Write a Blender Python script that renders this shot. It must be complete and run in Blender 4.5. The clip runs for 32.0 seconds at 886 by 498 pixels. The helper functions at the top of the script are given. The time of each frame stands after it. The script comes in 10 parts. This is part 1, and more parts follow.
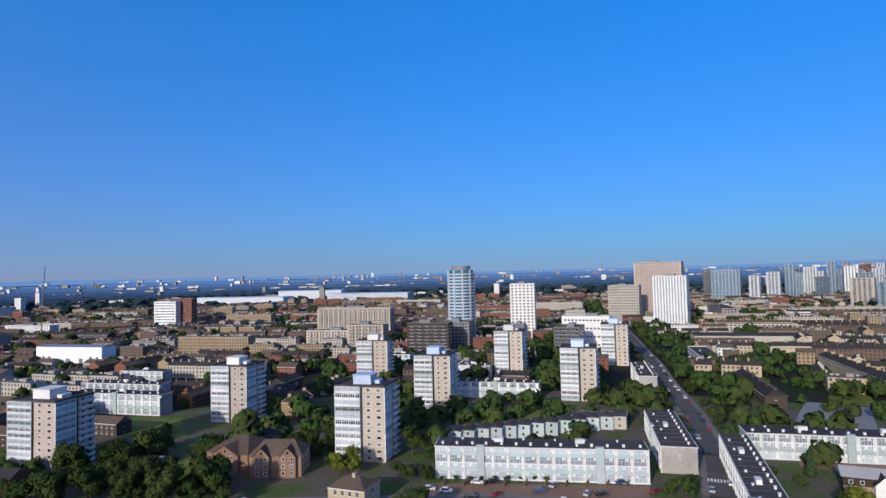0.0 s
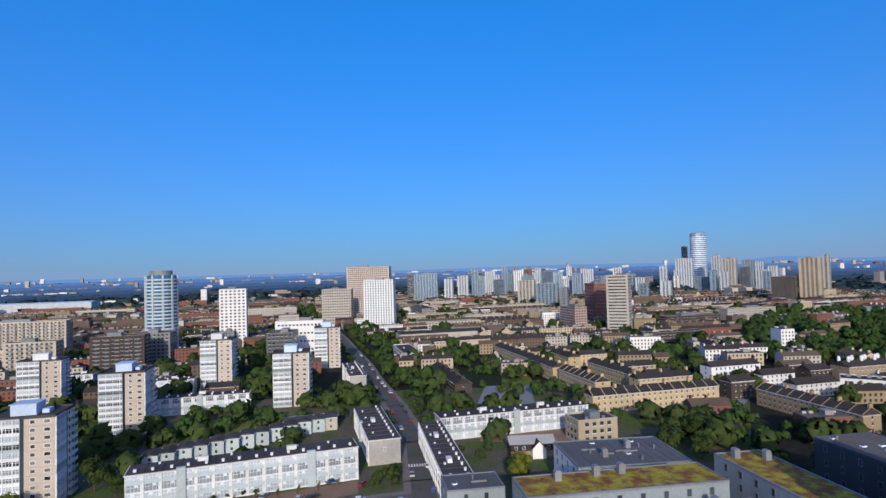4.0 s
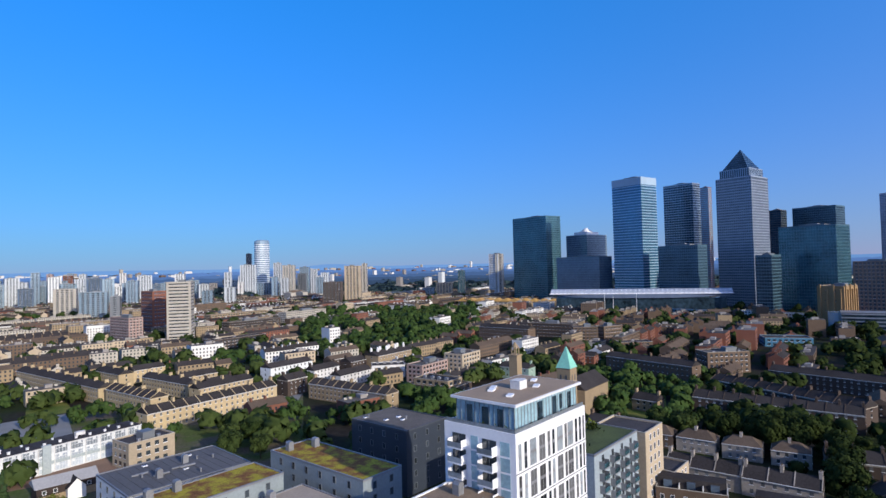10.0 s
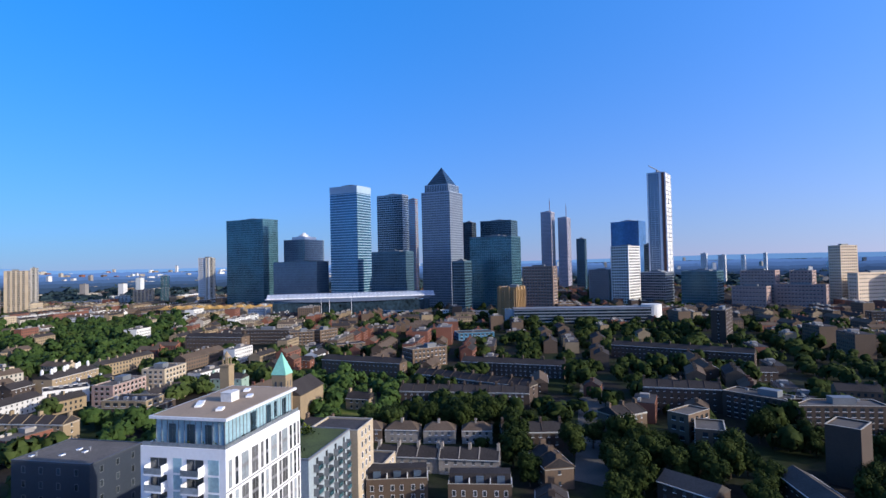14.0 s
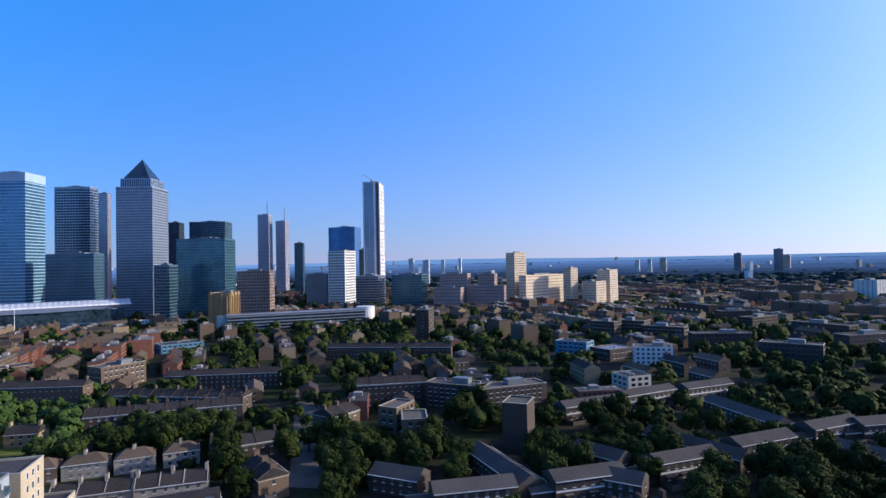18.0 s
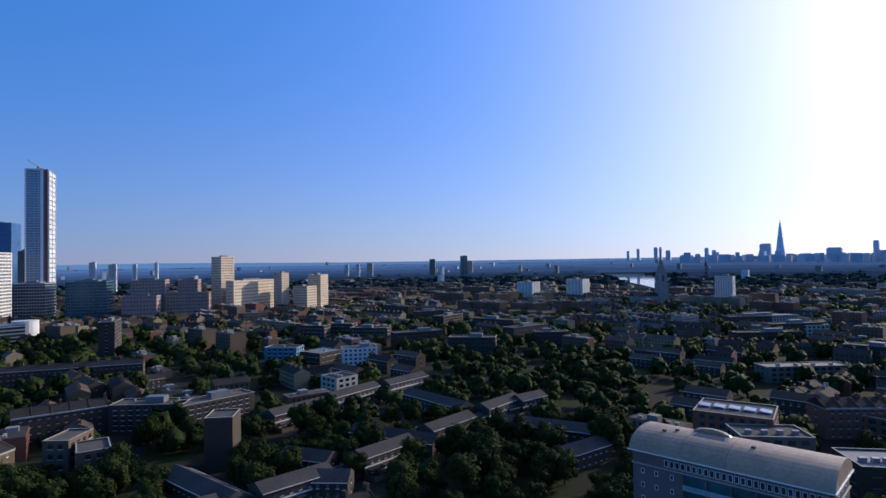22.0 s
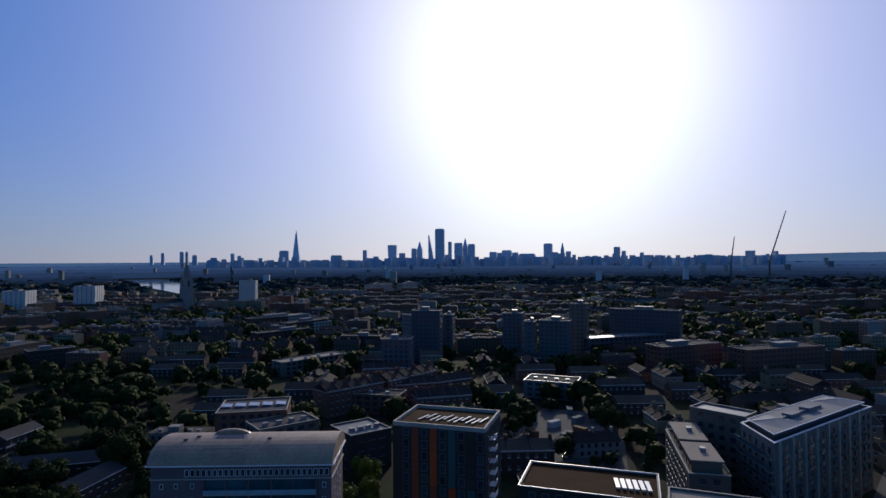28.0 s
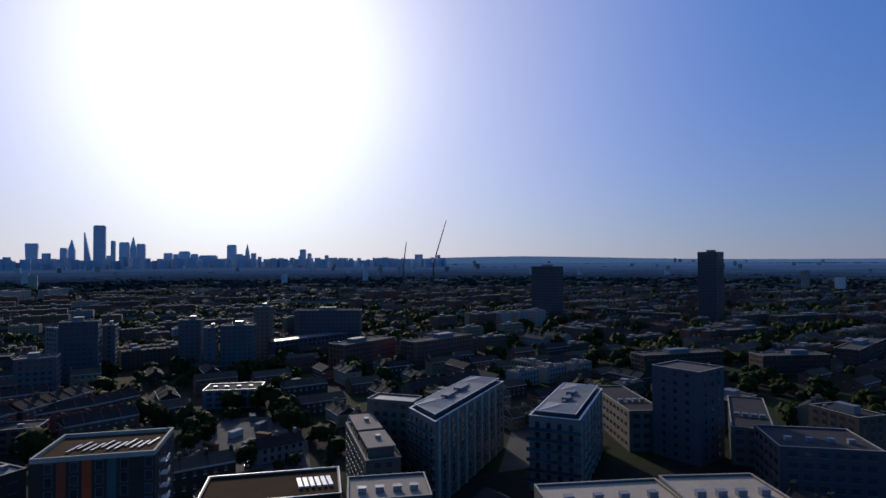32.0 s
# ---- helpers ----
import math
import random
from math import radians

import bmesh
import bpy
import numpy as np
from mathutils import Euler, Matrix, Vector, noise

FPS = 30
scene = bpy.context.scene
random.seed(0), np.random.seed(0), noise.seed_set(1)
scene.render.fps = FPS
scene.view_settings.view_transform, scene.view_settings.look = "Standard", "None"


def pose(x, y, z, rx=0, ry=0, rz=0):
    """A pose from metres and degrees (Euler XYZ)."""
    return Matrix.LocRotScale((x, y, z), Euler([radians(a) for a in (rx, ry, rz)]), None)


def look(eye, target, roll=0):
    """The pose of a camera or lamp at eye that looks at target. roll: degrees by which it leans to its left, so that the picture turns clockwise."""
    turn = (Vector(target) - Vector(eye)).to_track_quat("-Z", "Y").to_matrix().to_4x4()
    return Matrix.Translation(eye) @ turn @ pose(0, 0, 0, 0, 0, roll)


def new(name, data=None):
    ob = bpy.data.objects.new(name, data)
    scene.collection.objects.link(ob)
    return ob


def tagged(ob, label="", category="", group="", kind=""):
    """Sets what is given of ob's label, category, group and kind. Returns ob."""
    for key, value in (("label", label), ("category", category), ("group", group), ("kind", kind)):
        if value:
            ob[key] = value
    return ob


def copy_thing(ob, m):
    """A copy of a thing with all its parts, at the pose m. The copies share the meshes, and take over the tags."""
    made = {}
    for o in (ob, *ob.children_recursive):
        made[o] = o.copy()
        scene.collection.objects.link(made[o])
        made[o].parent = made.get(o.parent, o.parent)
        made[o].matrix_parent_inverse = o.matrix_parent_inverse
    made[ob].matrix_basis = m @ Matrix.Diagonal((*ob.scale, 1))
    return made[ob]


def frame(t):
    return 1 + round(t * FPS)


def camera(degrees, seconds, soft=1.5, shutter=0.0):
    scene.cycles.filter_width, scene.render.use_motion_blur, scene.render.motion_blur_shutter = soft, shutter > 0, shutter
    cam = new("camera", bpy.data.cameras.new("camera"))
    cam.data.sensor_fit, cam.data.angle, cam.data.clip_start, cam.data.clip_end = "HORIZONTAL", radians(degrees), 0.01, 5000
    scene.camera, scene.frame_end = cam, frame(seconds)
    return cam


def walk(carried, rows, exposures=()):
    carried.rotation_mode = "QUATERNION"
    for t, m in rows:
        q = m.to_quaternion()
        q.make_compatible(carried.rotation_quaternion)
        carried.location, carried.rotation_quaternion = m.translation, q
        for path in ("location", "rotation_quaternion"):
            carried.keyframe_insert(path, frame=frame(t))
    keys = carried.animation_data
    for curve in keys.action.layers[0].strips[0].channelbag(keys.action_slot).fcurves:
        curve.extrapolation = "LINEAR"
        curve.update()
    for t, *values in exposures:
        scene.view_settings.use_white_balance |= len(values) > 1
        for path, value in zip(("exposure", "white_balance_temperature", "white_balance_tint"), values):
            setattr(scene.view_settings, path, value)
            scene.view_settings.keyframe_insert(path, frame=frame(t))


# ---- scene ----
# ---------- camera: turns on the spot high over the town ----------
cam = camera(75.38, 32.0)
walk(cam, [
    (0.0, pose(0, 0, 70, 90 + 2.45, 1.44, -2.43)),
    (0.5, pose(0, 0, 70, 90 + 2.45, 1.50, -6.02)),
    (1.0, pose(0, 0, 70, 90 + 2.41, 1.53, -9.64)),
    (1.5, pose(0, 0, 70, 90 + 2.39, 1.51, -13.22)),
    (2.0, pose(0, 0, 70, 90 + 2.33, 1.51, -16.76)),
    (2.5, pose(0, 0, 70, 90 + 2.29, 1.58, -20.06)),
    (3.0, pose(0, 0, 70, 90 + 2.22, 1.58, -23.50)),
    (3.5, pose(0, 0, 70, 90 + 2.18, 1.60, -26.92)),
    (5.5, pose(0, 0, 70, 90 + 2.01, 1.60, -40.76)),
    (6.0, pose(0, 0, 70, 90 + 1.96, 1.60, -44.18)),
    (6.5, pose(0, 0, 70, 90 + 1.92, 1.59, -47.64)),
    (7.0, pose(0, 0, 70, 90 + 1.86, 1.58, -51.07)),
    (7.5, pose(0, 0, 70, 90 + 1.83, 1.56, -54.56)),
    (8.0, pose(0, 0, 70, 90 + 1.83, 1.53, -57.93)),
    (8.5, pose(0, 0, 70, 90 + 1.82, 1.51, -61.28)),
    (9.0, pose(0, 0, 70, 90 + 1.77, 1.48, -64.74)),
    (9.5, pose(0, 0, 70, 90 + 1.69, 1.41, -68.29)),
    (10.0, pose(0, 0, 70, 90 + 1.66, 1.37, -71.92)),
    (10.5, pose(0, 0, 70, 90 + 1.55, 1.29, -75.52)),
    (11.0, pose(0, 0, 70, 90 + 1.56, 1.35, -79.05)),
    (11.5, pose(0, 0, 70, 90 + 1.58, 1.39, -82.45)),
    (12.0, pose(0, 0, 70, 90 + 1.56, 1.36, -85.85)),
    (12.5, pose(0, 0, 70, 90 + 1.55, 1.36, -89.31)),
    (13.0, pose(0, 0, 70, 90 + 1.57, 1.32, -92.72)),
    (13.5, pose(0, 0, 70, 90 + 1.51, 1.23, -96.09)),
    (14.0, pose(0, 0, 70, 90 + 1.49, 1.25, -99.60)),
    (14.5, pose(0, 0, 70, 90 + 1.48, 1.18, -103.04)),
    (16.5, pose(0, 0, 70, 90 + 1.43, 1.14, -116.75)),
    (17.0, pose(0, 0, 70, 90 + 1.40, 1.12, -120.18)),
    (17.5, pose(0, 0, 70, 90 + 1.37, 1.18, -123.70)),
    (18.0, pose(0, 0, 70, 90 + 1.33, 1.15, -127.24)),
    (18.5, pose(0, 0, 70, 90 + 1.33, 1.11, -130.78)),
    (19.0, pose(0, 0, 70, 90 + 1.33, 1.05, -134.27)),
    (19.5, pose(0, 0, 70, 90 + 1.34, 1.03, -137.74)),
    (20.0, pose(0, 0, 70, 90 + 1.34, 1.04, -141.23)),
    (20.5, pose(0, 0, 70, 90 + 1.35, 0.97, -144.77)),
    (21.0, pose(0, 0, 70, 90 + 1.36, 0.93, -148.38)),
    (21.5, pose(0, 0, 70, 90 + 1.34, 0.91, -152.01)),
    (22.0, pose(0, 0, 70, 90 + 1.31, 0.91, -155.49)),
    (22.5, pose(0, 0, 70, 90 + 1.29, 0.89, -159.04)),
    (23.0, pose(0, 0, 70, 90 + 1.24, 0.88, -162.65)),
    (23.5, pose(0, 0, 70, 90 + 1.25, 0.78, -166.32)),
    (24.0, pose(0, 0, 70, 90 + 1.18, 0.72, -170.09)),
    (24.5, pose(0, 0, 70, 90 + 1.18, 0.64, -173.80)),
    (25.0, pose(0, 0, 70, 90 + 1.17, 0.61, -177.56)),
    (25.5, pose(0, 0, 70, 90 + 1.17, 0.56, -181.40)),
    (27.5, pose(0, 0, 70, 90 + 1.23, 0.42, -196.57)),
    (28.0, pose(0, 0, 70, 90 + 1.27, 0.42, -200.35)),
    (28.5, pose(0, 0, 70, 90 + 1.30, 0.38, -204.14)),
    (29.0, pose(0, 0, 70, 90 + 1.31, 0.48, -207.98)),
    (29.5, pose(0, 0, 70, 90 + 1.32, 0.43, -211.81)),
    (30.0, pose(0, 0, 70, 90 + 1.29, 0.39, -215.69)),
    (30.5, pose(0, 0, 70, 90 + 1.26, 0.39, -219.50)),
    (31.0, pose(0, 0, 70, 90 + 1.29, 0.39, -223.31)),
    (31.5, pose(0, 0, 70, 90 + 1.29, 0.29, -227.11)),
    (32.0, pose(0, 0, 70, 90 + 1.31, 0.29, -230.96)),
], exposures=[(0.0, -0.2), (3.0, -0.2), (8.0, -0.1), (11.0, 0.08), (14.0, 0.24), (17.0, 0.31), (18.5, 0.28), (20.0, 0.13), (23.0, -0.4), (25.0, -0.88), (28.0, -1.05), (32.0, -1.05)]
)

# ---------- world and sun: clear evening, sun low in the west ----------
SUN_EL = radians(19.0)
SUN_AZ = radians(211.0)
SUN_DIR = Vector((math.sin(SUN_AZ) * math.cos(SUN_EL), math.cos(SUN_AZ) * math.cos(SUN_EL), math.sin(SUN_EL)))
world = bpy.data.worlds.new("sky")
scene.world = world
world.use_nodes = True
wt = world.node_tree
bg = wt.nodes["Background"]
bg.inputs["Strength"].default_value = 0.1
sky = wt.nodes.new("ShaderNodeTexSky")
sky.sky_type = "NISHITA"
sky.sun_disc = False
sky.sun_elevation = SUN_EL
sky.sun_rotation = SUN_AZ
sky.altitude = 70
sky.air_density = 1.5
sky.dust_density = 0.2
sky.ozone_density = 5.0


def wmath(op, a, b=None, clamp=False):
    """A number node of the sky: a and b are numbers or outputs."""
    n = wt.nodes.new("ShaderNodeMath")
    n.operation = op
    n.use_clamp = clamp
    for k, v in enumerate((a, b)):
        if isinstance(v, (int, float)):
            n.inputs[k].default_value = v
        elif v is not None:
            wt.links.new(v, n.inputs[k])
    return n.outputs[0]


def wvec(op, a, b):
    n = wt.nodes.new("ShaderNodeVectorMath")
    n.operation = op
    for k, v in enumerate((a, b)):
        if isinstance(v, (tuple, Vector)):
            n.inputs[k].default_value = v
        else:
            wt.links.new(v, n.inputs[k])
    return n


def wscale(col, factor):
    n = wt.nodes.new("ShaderNodeVectorMath")
    n.operation = "SCALE"
    if isinstance(col, tuple):
        n.inputs[0].default_value = col
    else:
        wt.links.new(col, n.inputs[0])
    wt.links.new(factor, n.inputs["Scale"])
    return n.outputs[0]


tc = wt.nodes.new("ShaderNodeTexCoord")
sep = wt.nodes.new("ShaderNodeSeparateXYZ")
wt.links.new(tc.outputs["Generated"], sep.inputs[0])
high = wmath("MAXIMUM", sep.outputs[2], 0.0)
up = wmath("DIVIDE", high, 0.42, clamp=True)
near_sun = wvec("DOT_PRODUCT", tc.outputs["Generated"], SUN_DIR).outputs["Value"]
facing = wmath("MAXIMUM", near_sun, 0.0)
wide = wmath("POWER", wmath("MULTIPLY_ADD", near_sun, 0.5), 3.0)
wide.node.inputs[0].links[0].from_node.inputs[2].default_value = 0.5
low_air = wmath("EXPONENT", wmath("DIVIDE", high, -0.16))
dim = wmath("MULTIPLY_ADD", wmath("EXPONENT", wmath("DIVIDE", high, -0.07)), -0.4)
dim.node.inputs[2].default_value = 1.0
glow = wmath("MULTIPLY", wmath("POWER", facing, 8.0), dim)
disc = wmath("EXPONENT", wmath("MULTIPLY", wmath("POWER", wmath("DIVIDE", wmath("SUBTRACT", 1.0, near_sun), 0.036), 1.7), -1.0))
disc = wmath("MULTIPLY", disc, dim)
# clear blue air from the sky model, haze near the ground, thicker towards the sun, and the aureole round the sun
grad = wt.nodes.new("ShaderNodeMix")
grad.data_type = "RGBA"
grad.inputs[6].default_value = (0.0, 0.430, 1.090, 1)
grad.inputs[7].default_value = (0.0, 0.711, 1.574, 1)
wt.links.new(up, grad.inputs[0])
zenith = wt.nodes.new("ShaderNodeMapRange")
zenith.inputs["From Min"].default_value = 0.44
zenith.inputs["From Max"].default_value = 0.80
wt.links.new(high, zenith.inputs["Value"])
paler = wt.nodes.new("ShaderNodeMix")
paler.data_type = "RGBA"
paler.inputs[7].default_value = (0.85, 0.60, 0.72, 1)
wt.links.new(zenith.outputs[0], paler.inputs[0])
wt.links.new(grad.outputs[2], paler.inputs[6])
total = wvec("MULTIPLY", sky.outputs[0], paler.outputs[2]).outputs[0]
for layer in (wscale((2.58, 1.12, 1.53), low_air), wscale((14.6, 10.9, 5.0), glow), wscale((9.0, 9.5, 8.0), disc),
              wscale((5.0, 3.7, 1.6), wmath("MULTIPLY", wide, low_air)), wscale((1.45, 1.32, 3.05), wide),
              wscale((5.2, 2.1, 4.6), wmath("MULTIPLY", wmath("POWER", facing, 8.0), wmath("EXPONENT", wmath("DIVIDE", high, -0.07))))):
    total = wvec("ADD", total, layer).outputs[0]
total = wvec("ADD", total, (0.059, 0.829, 2.106)).outputs[0]
wt.links.new(total, bg.inputs["Color"])
sun = new("sun", bpy.data.lights.new("sun", "SUN"))
sun.data.energy = 4.3
sun.data.angle = radians(0.53)
sun.data.color = (1.0, 0.89, 0.76)
sun.matrix_world = look((0, 0, 0), -SUN_DIR)


# ---------- materials ----------
MATS = {}


def mat(name, col, rough=0.8, metal=0.0, var=0.18, big=0.12, small=1.6, bump=0.0, per=0.12, spec=0.5, col2=None):
    """A surface with blotches at a large scale (stains, or reflections on curtain glass), grain at a small one and a
    slight change from piece to piece.
    """
    if name in MATS:
        return MATS[name]
    m = bpy.data.materials.new(name)
    m.use_nodes = True
    nt = m.node_tree
    n, ln = nt.nodes, nt.links
    b = n["Principled BSDF"]
    b.inputs["Roughness"].default_value = rough
    b.inputs["Metallic"].default_value = metal
    b.inputs["Specular IOR Level"].default_value = spec
    tc = n.new("ShaderNodeTexCoord")
    na = n.new("ShaderNodeTexNoise")
    na.inputs["Scale"].default_value = big
    na.inputs["Detail"].default_value = 5
    nb = n.new("ShaderNodeTexNoise")
    nb.inputs["Scale"].default_value = small
    nb.inputs["Detail"].default_value = 3
    geo = n.new("ShaderNodeNewGeometry")
    for x in (na, nb):
        ln.new(geo.outputs["Position"], x.inputs["Vector"])
    add = n.new("ShaderNodeMath")
    add.operation = "ADD"
    ln.new(na.outputs["Fac"], add.inputs[0])
    ln.new(nb.outputs["Fac"], add.inputs[1])
    oi = n.new("ShaderNodeObjectInfo")
    rp = n.new("ShaderNodeMath")
    rp.operation = "MULTIPLY_ADD"
    rp.inputs[1].default_value = per * 2
    rp.inputs[2].default_value = -per
    ln.new(oi.outputs["Random"], rp.inputs[0])
    mr = n.new("ShaderNodeMapRange")
    mr.inputs["From Min"].default_value = 0.6
    mr.inputs["From Max"].default_value = 1.4
    mr.inputs["To Min"].default_value = 1 - var
    mr.inputs["To Max"].default_value = 1 + var
    ln.new(add.outputs[0], mr.inputs["Value"])
    tot = n.new("ShaderNodeMath")
    tot.operation = "ADD"
    ln.new(mr.outputs[0], tot.inputs[0])
    ln.new(rp.outputs[0], tot.inputs[1])
    mul = n.new("ShaderNodeVectorMath")
    mul.operation = "SCALE"
    ln.new(tot.outputs[0], mul.inputs["Scale"])
    if col2:
        mx = n.new("ShaderNodeMix")
        mx.data_type = "RGBA"
        mx.inputs[6].default_value = (*col, 1)
        mx.inputs[7].default_value = (*col2, 1)
        ramp = n.new("ShaderNodeMapRange")
        ramp.inputs["From Min"].default_value = 0.42
        ramp.inputs["From Max"].default_value = 0.58
        ln.new(na.outputs["Fac"], ramp.inputs["Value"])
        ln.new(ramp.outputs[0], mx.inputs[0])
        ln.new(mx.outputs[2], mul.inputs[0])
    else:
        mul.inputs[0].default_value = col
    ln.new(mul.outputs[0], b.inputs["Base Color"])
    if bump:
        bp = n.new("ShaderNodeBump")
        bp.inputs["Strength"].default_value = bump
        bp.inputs["Distance"].default_value = 0.05
        ln.new(nb.outputs["Fac"], bp.inputs["Height"])
        ln.new(bp.outputs[0], b.inputs["Normal"])
    MATS[name] = m
    return m


PANEL = mat("white panel", (0.60, 0.63, 0.635), 0.6, small=0.9)
PANEL2 = mat("pale green panel", (0.36, 0.42, 0.43), 0.6)
RENDER = mat("white render", (0.62, 0.62, 0.605), 0.7)
TAN = mat("yellow stock brick", (0.27, 0.205, 0.125), 0.9, bump=0.3)
# lighter copy of TAN: sun on the north-eastern terraces painted into the brick
TAN_LIT = mat("bright yellow stock brick", (0.44, 0.345, 0.20), 0.9, bump=0.3)
SAND = mat("sand brick", (0.40, 0.33, 0.235), 0.9, bump=0.3)
# darkened so that shade on the south-eastern walls sits in the colour
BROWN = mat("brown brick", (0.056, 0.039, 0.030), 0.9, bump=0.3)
RED = mat("red brick", (0.180, 0.071, 0.045), 0.9, bump=0.3)
PINK = mat("pink stone", (0.323, 0.230, 0.204), 0.8)
STONE = mat("pale stone", (0.387, 0.361, 0.308), 0.8)
CONC = mat("concrete", (0.256, 0.240, 0.224), 0.9)
GREY = mat("grey cladding", (0.150, 0.165, 0.180), 0.5)
DARKC = mat("dark cladding", (0.055, 0.06, 0.07), 0.5)
BLUEC = mat("blue cladding", (0.04, 0.16, 0.27), 0.6)
# tan stone whose colour includes the golden evening light
GOLD_LIT = mat("pale gold stone", (0.60, 0.48, 0.35), 0.8)
ORANGE = mat("orange cladding", (0.50, 0.065, 0.012), 0.6)
YELLOW = mat("amber cladding", (0.42, 0.25, 0.07), 0.6)
METAL = mat("zinc sheet", (0.240, 0.248, 0.264), 0.5, 0.4)
WHITEM = mat("white metal", (0.75, 0.77, 0.80), 0.4)
FELT = mat("roof felt", (0.064, 0.061, 0.064), 0.9, var=0.35, spec=0.05)
FELT2 = mat("pale roof felt", (0.125, 0.116, 0.108), 0.9, var=0.3, spec=0.04)
SLATE = mat("roof slate", (0.044, 0.040, 0.040), 0.85, var=0.35, bump=0.4, spec=0.06)
TILE = mat("brown roof tile", (0.105, 0.080, 0.062), 0.9, var=0.3, bump=0.4, spec=0.06)
SEDUM = mat("sedum roof", (0.23, 0.115, 0.048), 0.95, var=0.6, big=0.30, small=2.6, col2=(0.29, 0.25, 0.035), bump=0.6, spec=0.1)
WINP = mat("curtained window glass", (0.30, 0.345, 0.385), 0.2, 0.0, var=0.35, per=0.6, spec=0.7)
GLASS = mat("window glass", (0.035, 0.045, 0.055), 0.08, 0.0, var=0.3, per=0.5, spec=0.8)
# curtain glass: the large blotches of colour imitate uneven reflections
GBLUE = mat("blue curtain glass", (0.055, 0.18, 0.29), 0.15, 0.5, var=0.45, big=0.03, small=0.2, per=0.2)
GTEAL = mat("teal curtain glass", (0.065, 0.165, 0.205), 0.15, 0.5, var=0.75, big=0.05, small=0.25, per=0.2)
GDARK = mat("dark curtain glass", (0.055, 0.10, 0.140), 0.15, 0.5, var=0.75, big=0.05, small=0.25, per=0.25)
GPALE = mat("pale curtain glass", (0.28, 0.38, 0.46), 0.2, 0.4, var=0.2, per=0.2)
BANDW = mat("white metal band", (0.55, 0.63, 0.68), 0.35, 0.0)
BANDT = mat("blue-white metal band", (0.32, 0.43, 0.53), 0.35, 0.0)
# blue of the reflected sky is part of this glass colour
GSKY = mat("sky-blue curtain glass", (0.10, 0.25, 0.50), 0.12, 0.5, var=0.3, big=0.03, small=0.2, per=0.1)
GMID = mat("grey-blue curtain glass", (0.15, 0.21, 0.29), 0.15, 0.4, var=0.35, big=0.03, small=0.2, per=0.1)
REDSTONE = mat("red-brown stone", (0.20, 0.135, 0.10), 0.8)
GOLDB = mat("golden brick", (0.27, 0.175, 0.080), 0.85, bump=0.3)
EDGET = mat("dark blue-grey metal edge", (0.075, 0.15, 0.19), 0.4, 0.2)
PALEW = mat("pale grey-white cladding", (0.43, 0.47, 0.50), 0.6)
# white render toned down, the shade on the house fronts painted in
DULLW = mat("weathered cream render", (0.30, 0.27, 0.235), 0.85, var=0.25)
PALEB = mat("pale buff brick", (0.45, 0.385, 0.31), 0.9, bump=0.3)
WINM = mat("net-curtained glass", (0.11, 0.115, 0.12), 0.2, 0.0, var=0.35, per=0.6)
STEEL = mat("steel", (0.45, 0.47, 0.50), 0.35, 0.7)
COPPER = mat("green copper", (0.22, 0.55, 0.44), 0.7)
ASPHALT = mat("asphalt", (0.105, 0.102, 0.098), 0.95, var=0.25, spec=0.2)
PAVE = mat("paving", (0.165, 0.152, 0.140), 0.95, var=0.25, spec=0.1)
PAINT = mat("road paint", (0.75, 0.75, 0.72), 0.7)
ROOFG = mat("grey concrete roof tile", (0.074, 0.069, 0.067), 0.9, var=0.3, bump=0.4, spec=0.06)
DOMEW = mat("white dome sheet", (0.70, 0.72, 0.74), 0.5)
GROUND = mat("town ground", (0.026, 0.023, 0.020), 0.95, var=0.5, big=0.03, small=0.35, col2=(0.017, 0.026, 0.009), spec=0.1)
BARK = mat("bark", (0.07, 0.05, 0.035), 0.95)
WATER = mat("water", (0.03, 0.05, 0.06), 0.06, 0.0, var=0.1, spec=0.8)


def leafmat(name, c1, c2, spec=0.1):
    m = bpy.data.materials.new(name)
    m.use_nodes = True
    nt = m.node_tree
    b = nt.nodes["Principled BSDF"]
    b.inputs["Roughness"].default_value = 0.75
    b.inputs["Specular IOR Level"].default_value = spec
    geo = nt.nodes.new("ShaderNodeNewGeometry")
    oi = nt.nodes.new("ShaderNodeObjectInfo")
    av = nt.nodes.new("ShaderNodeMath")
    av.operation = "MULTIPLY_ADD"
    av.inputs[1].default_value = 0.45
    sc = nt.nodes.new("ShaderNodeMath")
    sc.operation = "MULTIPLY"
    sc.inputs[1].default_value = 0.55
    nt.links.new(oi.outputs["Random"], sc.inputs[0])
    nt.links.new(geo.outputs["Random Per Island"], av.inputs[0])
    nt.links.new(sc.outputs[0], av.inputs[2])
    mx = nt.nodes.new("ShaderNodeMix")
    mx.data_type = "RGBA"
    mx.inputs[6].default_value = (*c1, 1)
    mx.inputs[7].default_value = (*c2, 1)
    nt.links.new(av.outputs[0], mx.inputs[0])
    nt.links.new(mx.outputs[2], b.inputs["Base Color"])
    return m


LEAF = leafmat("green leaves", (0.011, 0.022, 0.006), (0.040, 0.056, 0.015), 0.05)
# lighter copy of LEAF, with sunlight put into the leaf colour
LEAF_LIT = leafmat("mid-green leaves", (0.016, 0.032, 0.009), (0.058, 0.082, 0.024), 0.05)
LEAFY = leafmat("yellow-green leaves", (0.07, 0.10, 0.015), (0.15, 0.155, 0.022))
# far foliage, its colour shifted to blue to hold the distance haze
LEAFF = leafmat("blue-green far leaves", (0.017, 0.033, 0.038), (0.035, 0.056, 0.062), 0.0)
